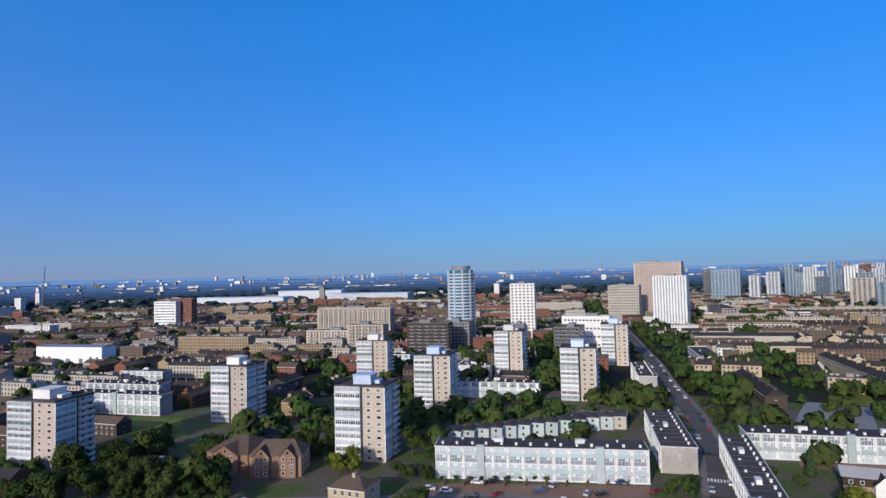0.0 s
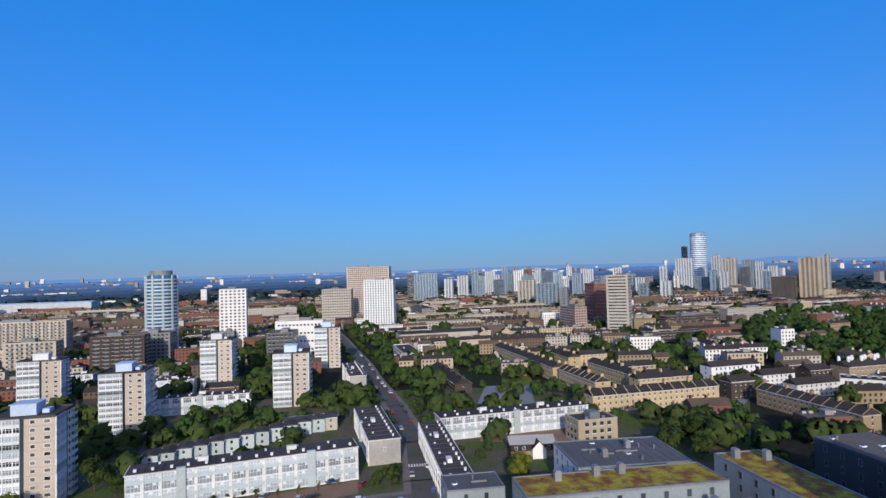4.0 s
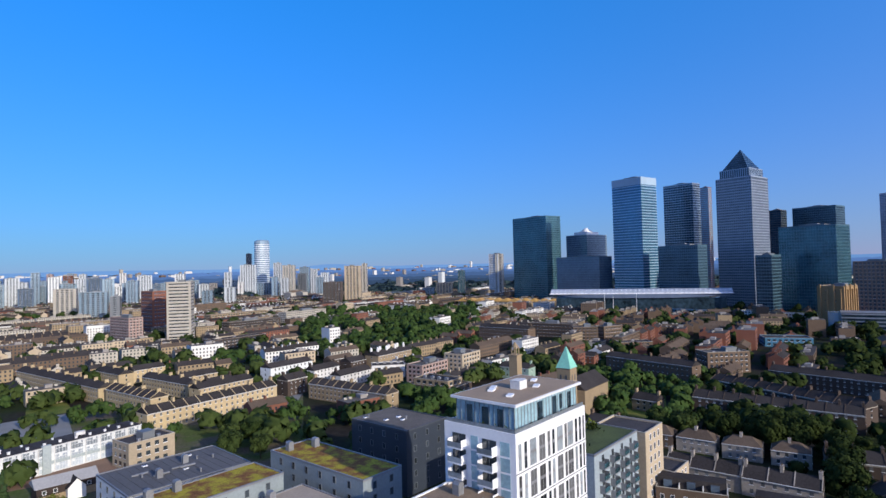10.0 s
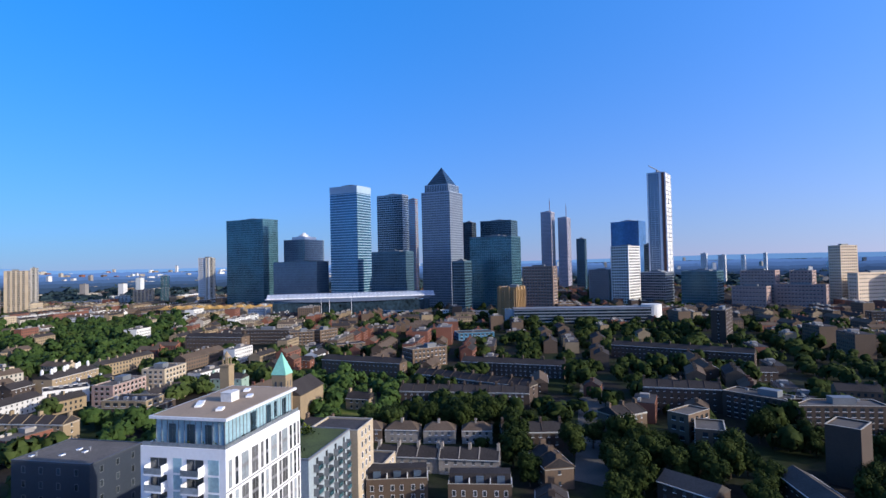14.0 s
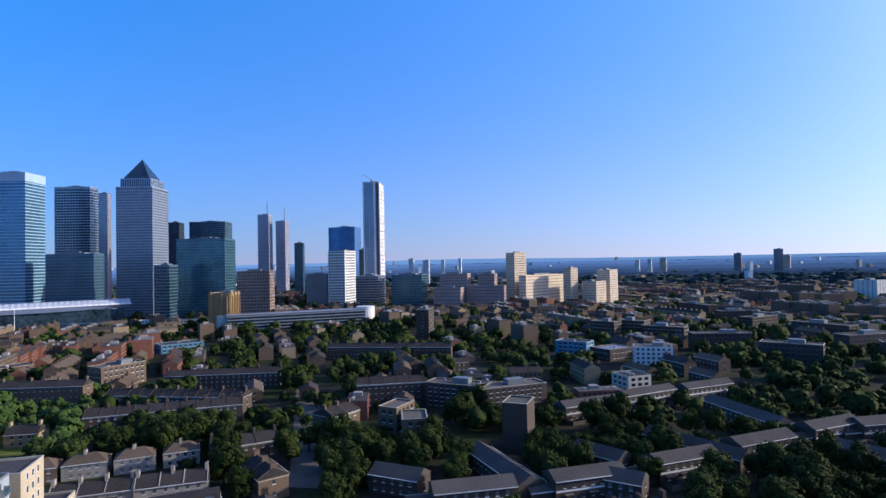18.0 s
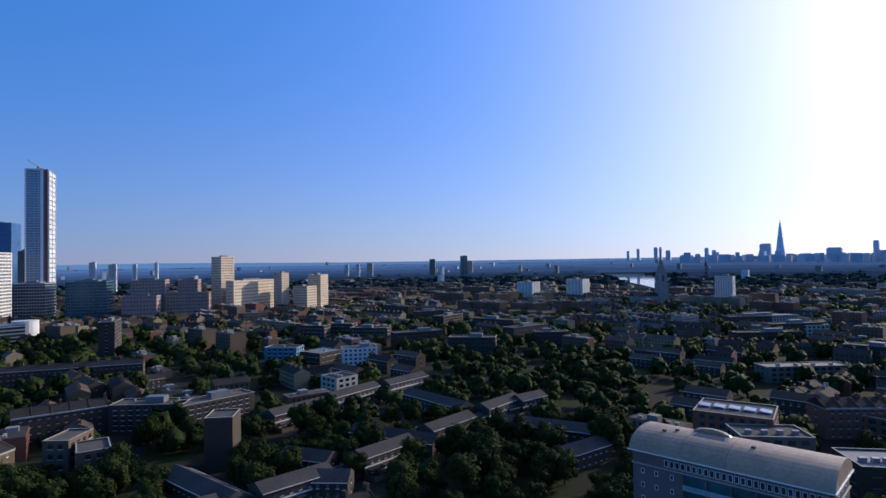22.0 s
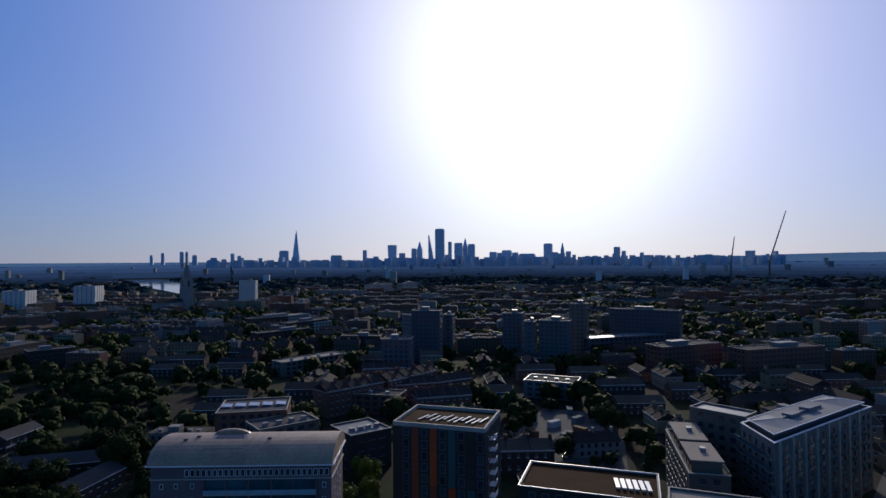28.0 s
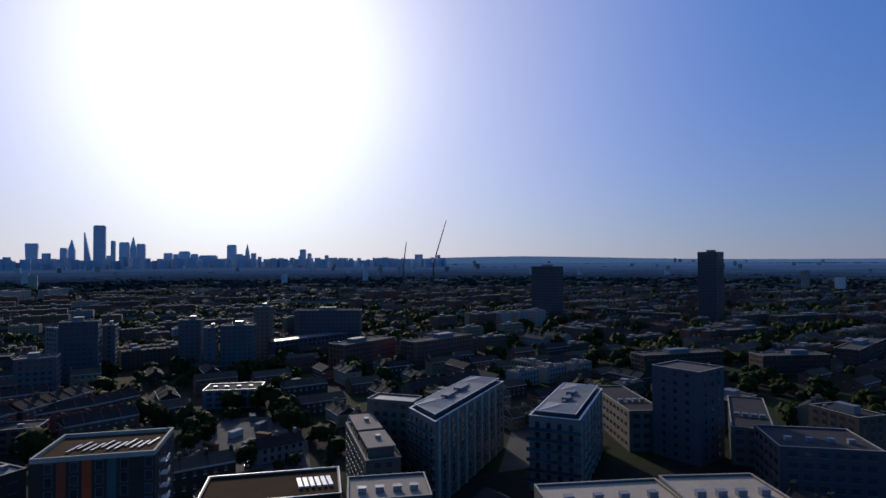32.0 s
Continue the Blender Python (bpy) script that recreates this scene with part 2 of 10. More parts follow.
# another lighter copy, for far groves on the sunlit side
PARK_LIT = leafmat("fresh green park leaves", (0.020, 0.046, 0.011), (0.056, 0.092, 0.024))
LEAFD = leafmat("dark conifer needles", (0.018, 0.04, 0.018), (0.04, 0.07, 0.025))


# ---------- mesh helpers ----------
class Soup:
    """Collects boxes, prisms and faces for one mesh."""

    def __init__(self):
        self.v, self.f, self.m = [], [], []

    def face(self, pts, mi=0):
        k = len(self.v)
        self.v += [tuple(p) for p in pts]
        self.f.append(tuple(range(k, k + len(pts))))
        self.m.append(mi)

    def box(self, x0, x1, y0, y1, z0, z1, mi=0):
        k = len(self.v)
        self.v += [(x0, y0, z0), (x1, y0, z0), (x1, y1, z0), (x0, y1, z0), (x0, y0, z1), (x1, y0, z1), (x1, y1, z1), (x0, y1, z1)]
        self.f += [(k, k + 3, k + 2, k + 1), (k + 4, k + 5, k + 6, k + 7), (k, k + 1, k + 5, k + 4),
                   (k + 1, k + 2, k + 6, k + 5), (k + 2, k + 3, k + 7, k + 6), (k + 3, k, k + 4, k + 7)]
        self.m += [mi] * 6

    def rbox(self, c, size, a, mi=0, z0=None, z1=None):
        """A box turned by a radians about the upright through c."""
        k = len(self.v)
        lo = c[2] if z0 is None else z0
        hi = c[2] + size[2] if z1 is None else z1
        ca, sa = math.cos(a), math.sin(a)
        for z in (lo, hi):
            for sx, sy in ((-1, -1), (1, -1), (1, 1), (-1, 1)):
                px, py = sx * size[0] / 2, sy * size[1] / 2
                self.v.append((c[0] + px * ca - py * sa, c[1] + px * sa + py * ca, z))
        self.f += [(k, k + 3, k + 2, k + 1), (k + 4, k + 5, k + 6, k + 7), (k, k + 1, k + 5, k + 4),
                   (k + 1, k + 2, k + 6, k + 5), (k + 2, k + 3, k + 7, k + 6), (k + 3, k, k + 4, k + 7)]
        self.m += [mi] * 6

    def gable(self, x0, x1, y0, y1, z0, z1, hip=0.0, mi=0):
        """A pitched roof with its ridge along x; hip: how far the ridge ends stand in."""
        ym = (y0 + y1) / 2
        k = len(self.v)
        self.v += [(x0, y0, z0), (x1, y0, z0), (x1, y1, z0), (x0, y1, z0), (x0 + hip, ym, z1), (x1 - hip, ym, z1)]
        self.f += [(k, k + 1, k + 5, k + 4), (k + 2, k + 3, k + 4, k + 5), (k + 1, k + 2, k + 5), (k + 3, k, k + 4), (k, k + 3, k + 2, k + 1)]
        self.m += [mi] * 5

    def prism(self, ring, z0, z1, mi=0, top=None):
        k, n = len(self.v), len(ring)
        self.v += [(x, y, z0) for x, y in ring] + [(x, y, z1) for x, y in (top or ring)]
        for i in range(n):
            j = (i + 1) % n
            self.f.append((k + i, k + j, k + n + j, k + n + i))
        self.f += [tuple(range(k + n, k + 2 * n)), tuple(range(k + n - 1, k - 1, -1))]
        self.m += [mi] * (n + 2)

    def mesh(self, name, *mats, smooth=False):
        me = bpy.data.meshes.new(name)
        me.from_pydata(self.v, [], self.f)
        if smooth:
            me.polygons.foreach_set("use_smooth", [True] * len(self.f))
        for m in mats:
            me.materials.append(m)
        if len(mats) > 1:
            me.polygons.foreach_set("material_index", self.m)
        me.update()
        return me


def circle(r, n=24, cx=0, cy=0, ry=None):
    ry = r if ry is None else ry
    return [(cx + r * math.cos(2 * math.pi * i / n), cy + ry * math.sin(2 * math.pi * i / n)) for i in range(n)]


def part(name, soup, mats, parent, label=""):
    me = soup.mesh(name, *mats) if isinstance(soup, Soup) else soup
    ob = new(name, me)
    ob.parent = parent
    if label:
        tagged(ob, label=label)
    return ob


TAKEN = []


def thing(name, x, y, rot, label, category, group="", z=0, r=0, lx=0, ly=0):
    e = new(name)
    e.matrix_world = pose(x, y, z, 0, 0, rot)
    tagged(e, label, category, group)
    if lx:
        TAKEN.append((x, y, math.cos(radians(rot)), math.sin(radians(rot)), lx / 2, ly / 2))
    return e


def free(x, y, pad=0.0):
    for tx, ty, c, s, hx, hy in TAKEN:
        dx, dy = x - tx, y - ty
        if abs(dx) > hx + hy + pad or abs(dy) > hx + hy + pad:
            continue
        if abs(dx * c + dy * s) < hx + pad and abs(dy * c - dx * s) < hy + pad:
            return False
    return True


WIN = {}


def window_mesh(w, h, frame_mat, glass=None):
    """A window: frame bars round a pane set back between them, facing -y, centred."""
    key = (round(w, 2), round(h, 2), frame_mat.name, (glass or GLASS).name)
    if key not in WIN:
        s = Soup()
        t, d = 0.09, 0.10
        for x, z, y in ((w / 2, h / 2, 0.0), (w / 2, h / 2, -d), (w / 2 - t, h / 2 - t, -d), (w / 2 - t, h / 2 - t, -0.03)):
            s.v += [(-x, y, -z), (x, y, -z), (x, y, z), (-x, y, z)]
        for r in range(3):
            for i in range(4):
                j = (i + 1) % 4
                s.f.append((r * 4 + i, r * 4 + j, r * 4 + 4 + j, r * 4 + 4 + i))
                s.m.append(0)
        s.f.append((12, 13, 14, 15))
        s.m.append(1)
        WIN[key] = s.mesh("window", frame_mat, glass or GLASS)
    return WIN[key]


def faces(lx, ly):
    """The four fronts of a block: a matrix that takes x along the front, -y outwards, and the front's length."""
    return ((pose(0, -ly / 2, 0), lx), (pose(lx / 2, 0, 0, 0, 0, 90), ly), (pose(0, ly / 2, 0, 0, 0, 180), lx), (pose(-lx / 2, 0, 0, 0, 0, -90), ly))


def seen(e, m):
    """Whether a front of the thing e looks towards the flight's place."""
    w = e.matrix_basis @ m
    out = w.to_3x3() @ Vector((0, -1, 0))
    return out.x * -w.translation.x + out.y * -w.translation.y > -2.0


def windows(e, lx, ly, z0, storeys, sh, bay, w, h, frame_mat=None, single=True, sides=(0, 1, 2, 3), skip=0.0, glass=None, rng=None, edge=0.6):
    """Windows on the fronts: each an object of its own, or all of a far front as one."""
    frame_mat = frame_mat or WHITEM
    for i, (m, L) in enumerate(faces(lx, ly)):
        if i not in sides or not seen(e, m):
            continue
        n = max(1, int((L - 2 * edge) / bay))
        if L < w + 0.6:
            continue
        whole = Soup()
        for k in range(storeys):
            zc = z0 + (k + 0.55) * sh
            xs = [(j - (n - 1) / 2) * bay for j in range(n)]
            if skip and rng:
                xs = [x for x in xs if rng.random() > skip]
            if not xs:
                continue
            if single:
                for x in xs:
                    ob = new("window", window_mesh(w, h, frame_mat, glass))
                    ob.parent = e
                    ob.matrix_basis = m @ pose(x, 0, zc)
            else:
                s = whole
                for x in xs:
                    a, b, lo, hi = x - w / 2, x + w / 2, zc - h / 2, zc + h / 2
                    s.face([(a, -0.05, lo), (b, -0.05, lo), (b, -0.05, hi), (a, -0.05, hi)], 1)
                    s.face([(a - .1, -0.14, lo - .15), (b + .1, -0.14, lo - .15), (b + .1, -0.14, lo), (a - .1, -0.14, lo)])
                    s.face([(a - .1, -0.14, lo), (b + .1, -0.14, lo), (b + .1, 0, lo), (a - .1, 0, lo)])
        if whole.v:
            tagged(part("glazing", whole, (frame_mat, glass or GLASS), e), kind="stuff").matrix_basis = m


def roof_edge(s, lx, ly, z, up=0.6, t=0.3, mi=0):
    """A closed kerb round a flat roof, in one piece."""
    k = len(s.v)
    for a, b, h in ((0, 0, z), (0, 0, z + up), (t, t, z + up), (t, t, z)):
        x, y = lx / 2 - a, ly / 2 - b
        s.v += [(-x, -y, h), (x, -y, h), (x, y, h), (-x, y, h)]
    for ring in range(4):
        p, q = k + ring * 4, k + (ring + 1) % 4 * 4
        for i in range(4):
            j = (i + 1) % 4
            s.f.append((p + i, p + j, q + j, q + i))
            s.m.append(mi)


def tub(s, lx, ly, z0, h, deep=0.6, t=0.3, mi=0):
    """Walls that rise past a flat roof as a parapet, in one piece."""
    k = len(s.v)
    for a, z in ((0, z0), (0, h), (t, h), (t, h - deep)):
        x, y = lx / 2 - a, ly / 2 - a
        s.v += [(-x, -y, z), (x, -y, z), (x, y, z), (-x, y, z)]
    for ring in range(3):
        p, q = k + ring * 4, k + ring * 4 + 4
        for i in range(4):
            j = (i + 1) % 4
            s.f.append((p + i, p + j, q + j, q + i))
            s.m.append(mi)
    s.f.append((k + 12, k + 13, k + 14, k + 15))
    s.m.append(mi)

# ---------- kinds of building ----------
RNG = random.Random(7)


TONES = {"yellow stock brick": "yellow-brick", "bright yellow stock brick": "yellow-brick", "sand brick": "sand-brick", "brown brick": "dark brown-brick", "red brick": "red-brick", "white render": "white-rendered",
         "pale stone": "pale stone", "white panel": "white-panelled", "pink stone": "pink stone", "grey cladding": "grey-clad", "blue cladding": "blue-clad",
         "roof slate": "slate", "brown roof tile": "brown tiled", "grey concrete roof tile": "grey tiled", "roof felt": "felted"}


def tone(m):
    """How a surface is called in a label."""
    return TONES.get(m.name, m.name)


def near(x, y, d):
    return math.hypot(x, y) < d


def tower(x, y, rot, lx, ly, h, plant=None, storeys=11, brick=None, label="eleven-storey council tower block of white panels and yellow brick"):
    """A council tower: one half of each front in white panels, the other in brick, a dark slot between."""
    e = thing("tower_block", x, y, rot, label, "tower block", "council towers", lx=lx, ly=ly)
    brick = brick or PALEB
    sh = (h - 0.6) / storeys
    s = Soup()
    s.box(-lx / 2, lx / 2, -ly / 2, ly / 2, 0, h - 0.5)
    part("shell", s, (brick,), e)
    s = Soup()
    s.box(-lx / 2 - 0.15, lx / 2 + 0.15, -ly / 2 - 0.15, ly / 2 + 0.15, h - 0.5, h - 0.2)
    roof_edge(s, lx + 0.3, ly + 0.3, h - 0.2, 0.5, 0.35)
    part("roof", s, (FELT,), e, "flat felted roof with a low parapet")
    s = Soup()
    s.box(-lx * 0.20, lx * 0.16, -ly * 0.24, ly * 0.2, h - 0.2, h + 3.2)
    s.box(-lx * 0.215, lx * 0.175, -ly * 0.26, ly * 0.22, h + 3.2, h + 3.45)
    s.box(lx * 0.2, lx * 0.3, -ly * 0.1, ly * 0.15, h - 0.2, h + 1.1)
    room = part("plant_room", s, (plant or RENDER,), e, "pale rooftop plant room")
    s = Soup()
    s.prism(circle(0.05, 5, lx * 0.1, 0), h + 3.7, h + 7.2)
    s.box(lx * 0.1 - 0.6, lx * 0.1 + 0.6, -0.03, 0.03, h + 6.4, h + 6.5)
    part("aerial", s, (STEEL,), room)
    for i, (m, L) in enumerate(faces(lx, ly)):
        if not seen(e, m):
            continue
        a, b = -L / 2 + 0.15, 0.35
        s = Soup()
        # the recess is a flush strip, its depth shade given by dark glass
        s.box(b, b + 1.0, -0.04, 0.3, 0, h - 0.5)
        part("stair_slot", s, (GLASS,), e, "flush dark strip in place of the recessed slot").matrix_basis = m
        bays = max(6, round((b - a) / 0.95))
        for k in range(storeys):
            z = 0.3 + k * sh
            s = Soup()
            s.box(a, b - 0.1, -0.26, 0, z, z + sh * 0.36)
            s.box(a, b - 0.1, -0.32, 0, z + sh * 0.93, z + sh)
            for q in range(bays + 1):
                xq = a + (b - a - 0.1) * q / bays
                t = 0.16 if q % 3 == 0 else 0.055
                s.box(xq - t, xq + t, -0.34 if q % 3 == 0 else -0.29, 0, z, z + sh * 0.93)
            s.box(a, b - 0.1, -0.22, 0, z + sh * 0.72, z + sh * 0.76)
            part("panel_band", s, (PANEL if (k * 5 + i) % 7 else PANEL2,), e).matrix_basis = m
            s = Soup()
            s.box(a + 0.1, b - 0.2, -0.08, 0, z + sh * 0.36, z + sh * 0.93)
            part("window_strip", s, ((WINP, WINM, WINP, GLASS)[(k * 3 + i) % 4],), e).matrix_basis = m
            s = Soup()
            s.box(b + 1.1, L / 2 + 0.06, -0.12, 0, z + sh * 0.91, z + sh * 1.0)
            part("floor_edge", s, (STONE,), e).matrix_basis = m
            w0 = L / 2 - b - 1.2
            for fx, ww in ((0.26, 1.5), (0.74, 1.9)):
                w = new("window", window_mesh(ww, 1.25, WHITEM, WINM if (k + int(fx * 9)) % 3 else GLASS))
                w.parent = e
                w.matrix_basis = m @ pose(b + 1.2 + w0 * fx, 0, z + sh * 0.52)
            if i in (1, 3):
                s = Soup()
                for c0 in (L / 2 - 3.6, b + 1.3):
                    s.box(c0, c0 + 3.2, -1.1, 0, z, z + 0.14)
                    s.box(c0, c0 + 3.2, -1.1, -1.02, z + 0.14, z + 1.05)
                    s.box(c0, c0 + 0.08, -1.02, 0, z + 0.14, z + 1.05)
                part("balcony", s, (PANEL,), e).matrix_basis = m
    return e


def roof_boxes(e, lx, ly, z, n, mt, size=(1.3, 1.0, 1.1), y=0.0, name="roof_vent"):
    if math.hypot(*e.matrix_basis.translation.xy) > 420:
        n = min(n, 1)
    me = Soup()
    me.box(-size[0] / 2, size[0] / 2, -size[1] / 2, size[1] / 2, 0, size[2])
    me.box(-size[0] / 2 - 0.08, size[0] / 2 + 0.08, -size[1] / 2 - 0.08, size[1] / 2 + 0.08, size[2], size[2] + 0.1)
    me = me.mesh(name, mt)
    for i in range(n):
        ob = new(name, me)
        ob.parent = e
        ob.matrix_basis = pose((i + 0.5 - n / 2) * lx / n + RNG.uniform(-0.3, 0.3), y, z)


def slab(x, y, rot, lx, ly, h, storeys=4, stairs=2, wall=None, label="long four-storey white-panelled maisonette block with a flat dark roof", solar=False):
    if ly > lx:
        lx, ly, rot = ly, lx, rot + 90
    e = thing("maisonette_block", x, y, rot, label, "apartment block", "maisonette blocks", lx=lx, ly=ly)
    wall = wall or PANEL
    s = Soup()
    s.box(-lx / 2, lx / 2, -ly / 2, ly / 2, 0, h - 0.4)
    part("shell", s, (wall,), e)
    s = Soup()
    s.box(-lx / 2 - 0.35, lx / 2 + 0.35, -ly / 2 - 0.35, ly / 2 + 0.35, h - 0.4, h - 0.15)
    part("roof_edge", s, (RENDER,), e, "white roof fascia")
    s = Soup()
    s.box(-lx / 2, lx / 2, -ly / 2, ly / 2, h - 0.15, h)
    n = max(2, int(lx / 5))
    for i in range(1, n):
        s.box(-lx / 2 + i * lx / n - 0.12, -lx / 2 + i * lx / n + 0.12, -ly / 2 + 0.2, ly / 2 - 0.2, h, h + 0.18)
    part("roof", s, (FELT,), e, "flat dark felted roof with low ribs")
    roof_boxes(e, lx, ly, h, max(2, int(lx / 5)), RENDER, (0.8, 0.6, 0.75), y=-ly * 0.30)
    roof_boxes(e, lx * 0.9, ly, h, max(1, int(lx / 11)), PANEL, (0.6, 0.6, 0.5), y=ly * 0.28, name="roof_light")
    roof_boxes(e, lx * 0.8, ly, h, max(1, int(lx / 30)), RENDER, (3.2, 1.5, 1.2), y=ly * 0.08, name="tank_housing")
    sh = (h - 0.6) / storeys
    for i, (m, L) in enumerate(faces(lx, ly)):
        if not seen(e, m):
            continue
        if i in (1, 3):
            w = new("window", window_mesh(1.0, 1.4, WHITEM))
            w.parent = e
            w.matrix_basis = m @ pose(0, 0, h * 0.6)
            s = Soup()
            s.box(-L / 2 + 0.02, L / 2 - 0.02, -0.06, 0, 0, h - 0.42)
            part("end_wall", s, (mat("grey-brown end wall", (0.32, 0.305, 0.285), 0.85, var=0.25),), e, "plain grey-brown end wall").matrix_basis = m
            continue
        units = max(2, round(L / 5.2))
        bw = L / units
        fine = 5 if near(x, y, 270) else 3
        for k in range(storeys):
            z = 0.2 + k * sh
            s = Soup()
            s.box(-L / 2 + 0.1, L / 2 - 0.1, -0.20, 0, z - 0.12, z + sh * (0.36 if k % 2 else 0.12))
            part("spandrel_band", s, (PANEL2 if k % 2 else PANEL,), e).matrix_basis = m
            s = Soup()
            s.box(-L / 2 + 0.15, L / 2 - 0.15, -0.05, 0, z + sh * 0.12, z + sh * 0.92)
            tagged(part("window_row", s, (WINP,), e), kind="stuff").matrix_basis = m
            s = Soup()
            for j in range(units * fine):
                xx = -L / 2 + (j + 0.5) * bw / fine
                s.box(xx - 0.05, xx + 0.05, -0.14, 0, z, z + sh - 0.05)
                # solid infill beside the glazing, and an open light here and there
                if j % fine == fine - 1:
                    s.box(xx - bw / fine * 0.45, xx + bw / fine * 0.45, -0.10, 0, z, z + sh * 0.92)
                if (j * 7 + k * 3) % 5 == 0:
                    s.box(xx, xx + bw / fine, -0.10, 0, z + sh * 0.66, z + sh * 0.92)
            s.box(-L / 2 + 0.1, L / 2 - 0.1, -0.13, 0, z + sh * 0.62, z + sh * 0.66)
            tagged(part("mullion_grid", s, (PANEL,), e), kind="stuff").matrix_basis = m
        for j in range(0, units + 1):
            s = Soup()
            xx = max(-L / 2, min(L / 2 - 0.22, -L / 2 + j * bw - 0.11))
            s.box(xx, xx + 0.22, -0.38, 0, 0, h - 0.4)
            part("party_wall", s, (RENDER,), e).matrix_basis = m
        for j in range(stairs):
            xx = -L / 2 + L * (0.22 + 0.56 * j / max(1, stairs - 1)) if stairs > 1 else 0
            s = Soup()
            s.box(xx - 1.3, xx + 1.3, -0.7, 0.5, 0, h + 0.3)
            s.box(xx - 1.4, xx + 1.4, -0.8, 0.6, h + 0.3, h + 0.5)
            part("stair_tower", s, (PANEL2,), e, "plain panelled stair tower").matrix_basis = m
    return e


def terrace(x, y, rot, lx, ly, h, wall=None, roof=None, storeys=3, pitch=2.6, unit=6.0, chimneys=True, frame_mat=None, hip=0.0,
            label="", name="terrace", single=None, up=None):
    """A row of houses; h is the eaves' height, the ridge runs along the longer side."""
    if ly > lx:
        lx, ly, rot = ly, lx, rot + 90
    label = label or "terrace of %s houses under a pitched %s roof" % (tone(wall or TAN), tone(roof or SLATE))
    e = thing(name, x, y, rot, label, "terraced houses" if name == "terrace" else "house", "brick terraces" if name == "terrace" else "", lx=lx, ly=ly)
    wall, roof = wall or TAN, roof or SLATE
    s = Soup()
    s.box(-lx / 2, lx / 2, -ly / 2, ly / 2, 0, h)
    for sx in (-1, 1):
        if not hip:
            k = sx * lx / 2
            s.face([(k, -ly / 2, h), (k, ly / 2, h), (k, 0, h + pitch)])
    part("shell", s, (wall,), e)
    o = 0.35
    s = Soup()
    drop = o * pitch / (ly / 2)
    s.gable(-lx / 2 - o * 0.3, lx / 2 + o * 0.3, -ly / 2 - o, ly / 2 + o, h - drop + 0.06, h + pitch + 0.06, hip)
    part("roof", s, (roof,), e)
    s = Soup()
    s.box(-lx / 2, lx / 2, -ly / 2 - o - 0.08, -ly / 2 - o + 0.06, h - drop - 0.12, h - drop + 0.1)
    s.box(-lx / 2, lx / 2, ly / 2 + o - 0.06, ly / 2 + o + 0.08, h - drop - 0.12, h - drop + 0.1)
    part("gutter", s, (RENDER,), e)
    if chimneys:
        n = max(1, int(lx / (unit * (1.2 if near(x, y, 290) else 2))))
        me = Soup()
        me.box(-0.45, 0.45, -0.9, 0.9, -1.2, 1.3)
        me.box(-0.52, 0.52, -0.97, 0.97, 1.3, 1.45)
        for yy in (-0.55, 0, 0.55):
            me.prism(circle(0.14, 6, 0, yy), 1.45, 1.85, 1)
        me = me.mesh("chimney", BROWN if wall in (RENDER, PANEL) else wall, TILE)
        for i in range(1 if hip else n + 1):
            ob = new("chimney", me)
            ob.parent = e
            ob.matrix_basis = pose(0.4 if hip else -lx / 2 + 0.6 + (lx - 1.2) * i / n, 0, h + pitch - (0.5 if hip else 0))
    if near(x, y, 340) and not hip and lx > 14 and chimneys:
        s = Soup()
        k = int(lx / unit)
        for i in range(k + 1):
            xx = -lx / 2 + 0.15 + (lx - 0.3) * i / k
            for sd in (-1, 1):
                s.face([(xx - .14, sd * (ly / 2 + o), h - drop + .3), (xx + .14, sd * (ly / 2 + o), h - drop + .3), (xx + .14, 0, h + pitch + .3), (xx - .14, 0, h + pitch + .3)])
                for q in (-.14, .14):
                    s.face([(xx + q, sd * (ly / 2 + o), h - drop), (xx + q, sd * (ly / 2 + o), h - drop + .3), (xx + q, 0, h + pitch + .3), (xx + q, 0, h + pitch)])
        tagged(part("party_wall_coping", s, (wall,), e), kind="stuff")
        s = Soup()
        s.box(-lx / 2 - .03, lx / 2 + .03, -ly / 2 - .12, ly / 2 + .12, h - 0.75, h - 0.5)
        part("cornice", s, (STONE,), e)
    sh = (h - 0.3) / storeys
    one = near(x, y, 130) if single is None else single
    windows(e, lx, ly, 0.2, storeys, sh, unit / 2, 0.95, min(1.35, sh * 0.5), frame_mat or WHITEM, one, sides=(0, 2), glass=WINM)
    if h > 4:
        windows(e, lx, ly, 0.2, storeys, sh, ly * 0.6, 0.9, 1.2, frame_mat or WHITEM, one, sides=(1, 3))
    if one:
        door = Soup()
        door.box(-0.45, 0.45, -0.06, 0.03, 0, 2.05)
        door.box(-0.55, 0.55, -0.5, 0.03, 2.15, 2.3, 1)
        door = door.mesh("door", BROWN, RENDER)
        for i, (m, L) in enumerate(faces(lx, ly)):
            if i in (0, 2) and seen(e, m):
                for j in range(int(L / unit)):
                    ob = new("door", door)
                    ob.parent = e
                    ob.matrix_basis = m @ pose(-L / 2 + (j + 0.5) * unit, -0.005, 0.02)
    return e


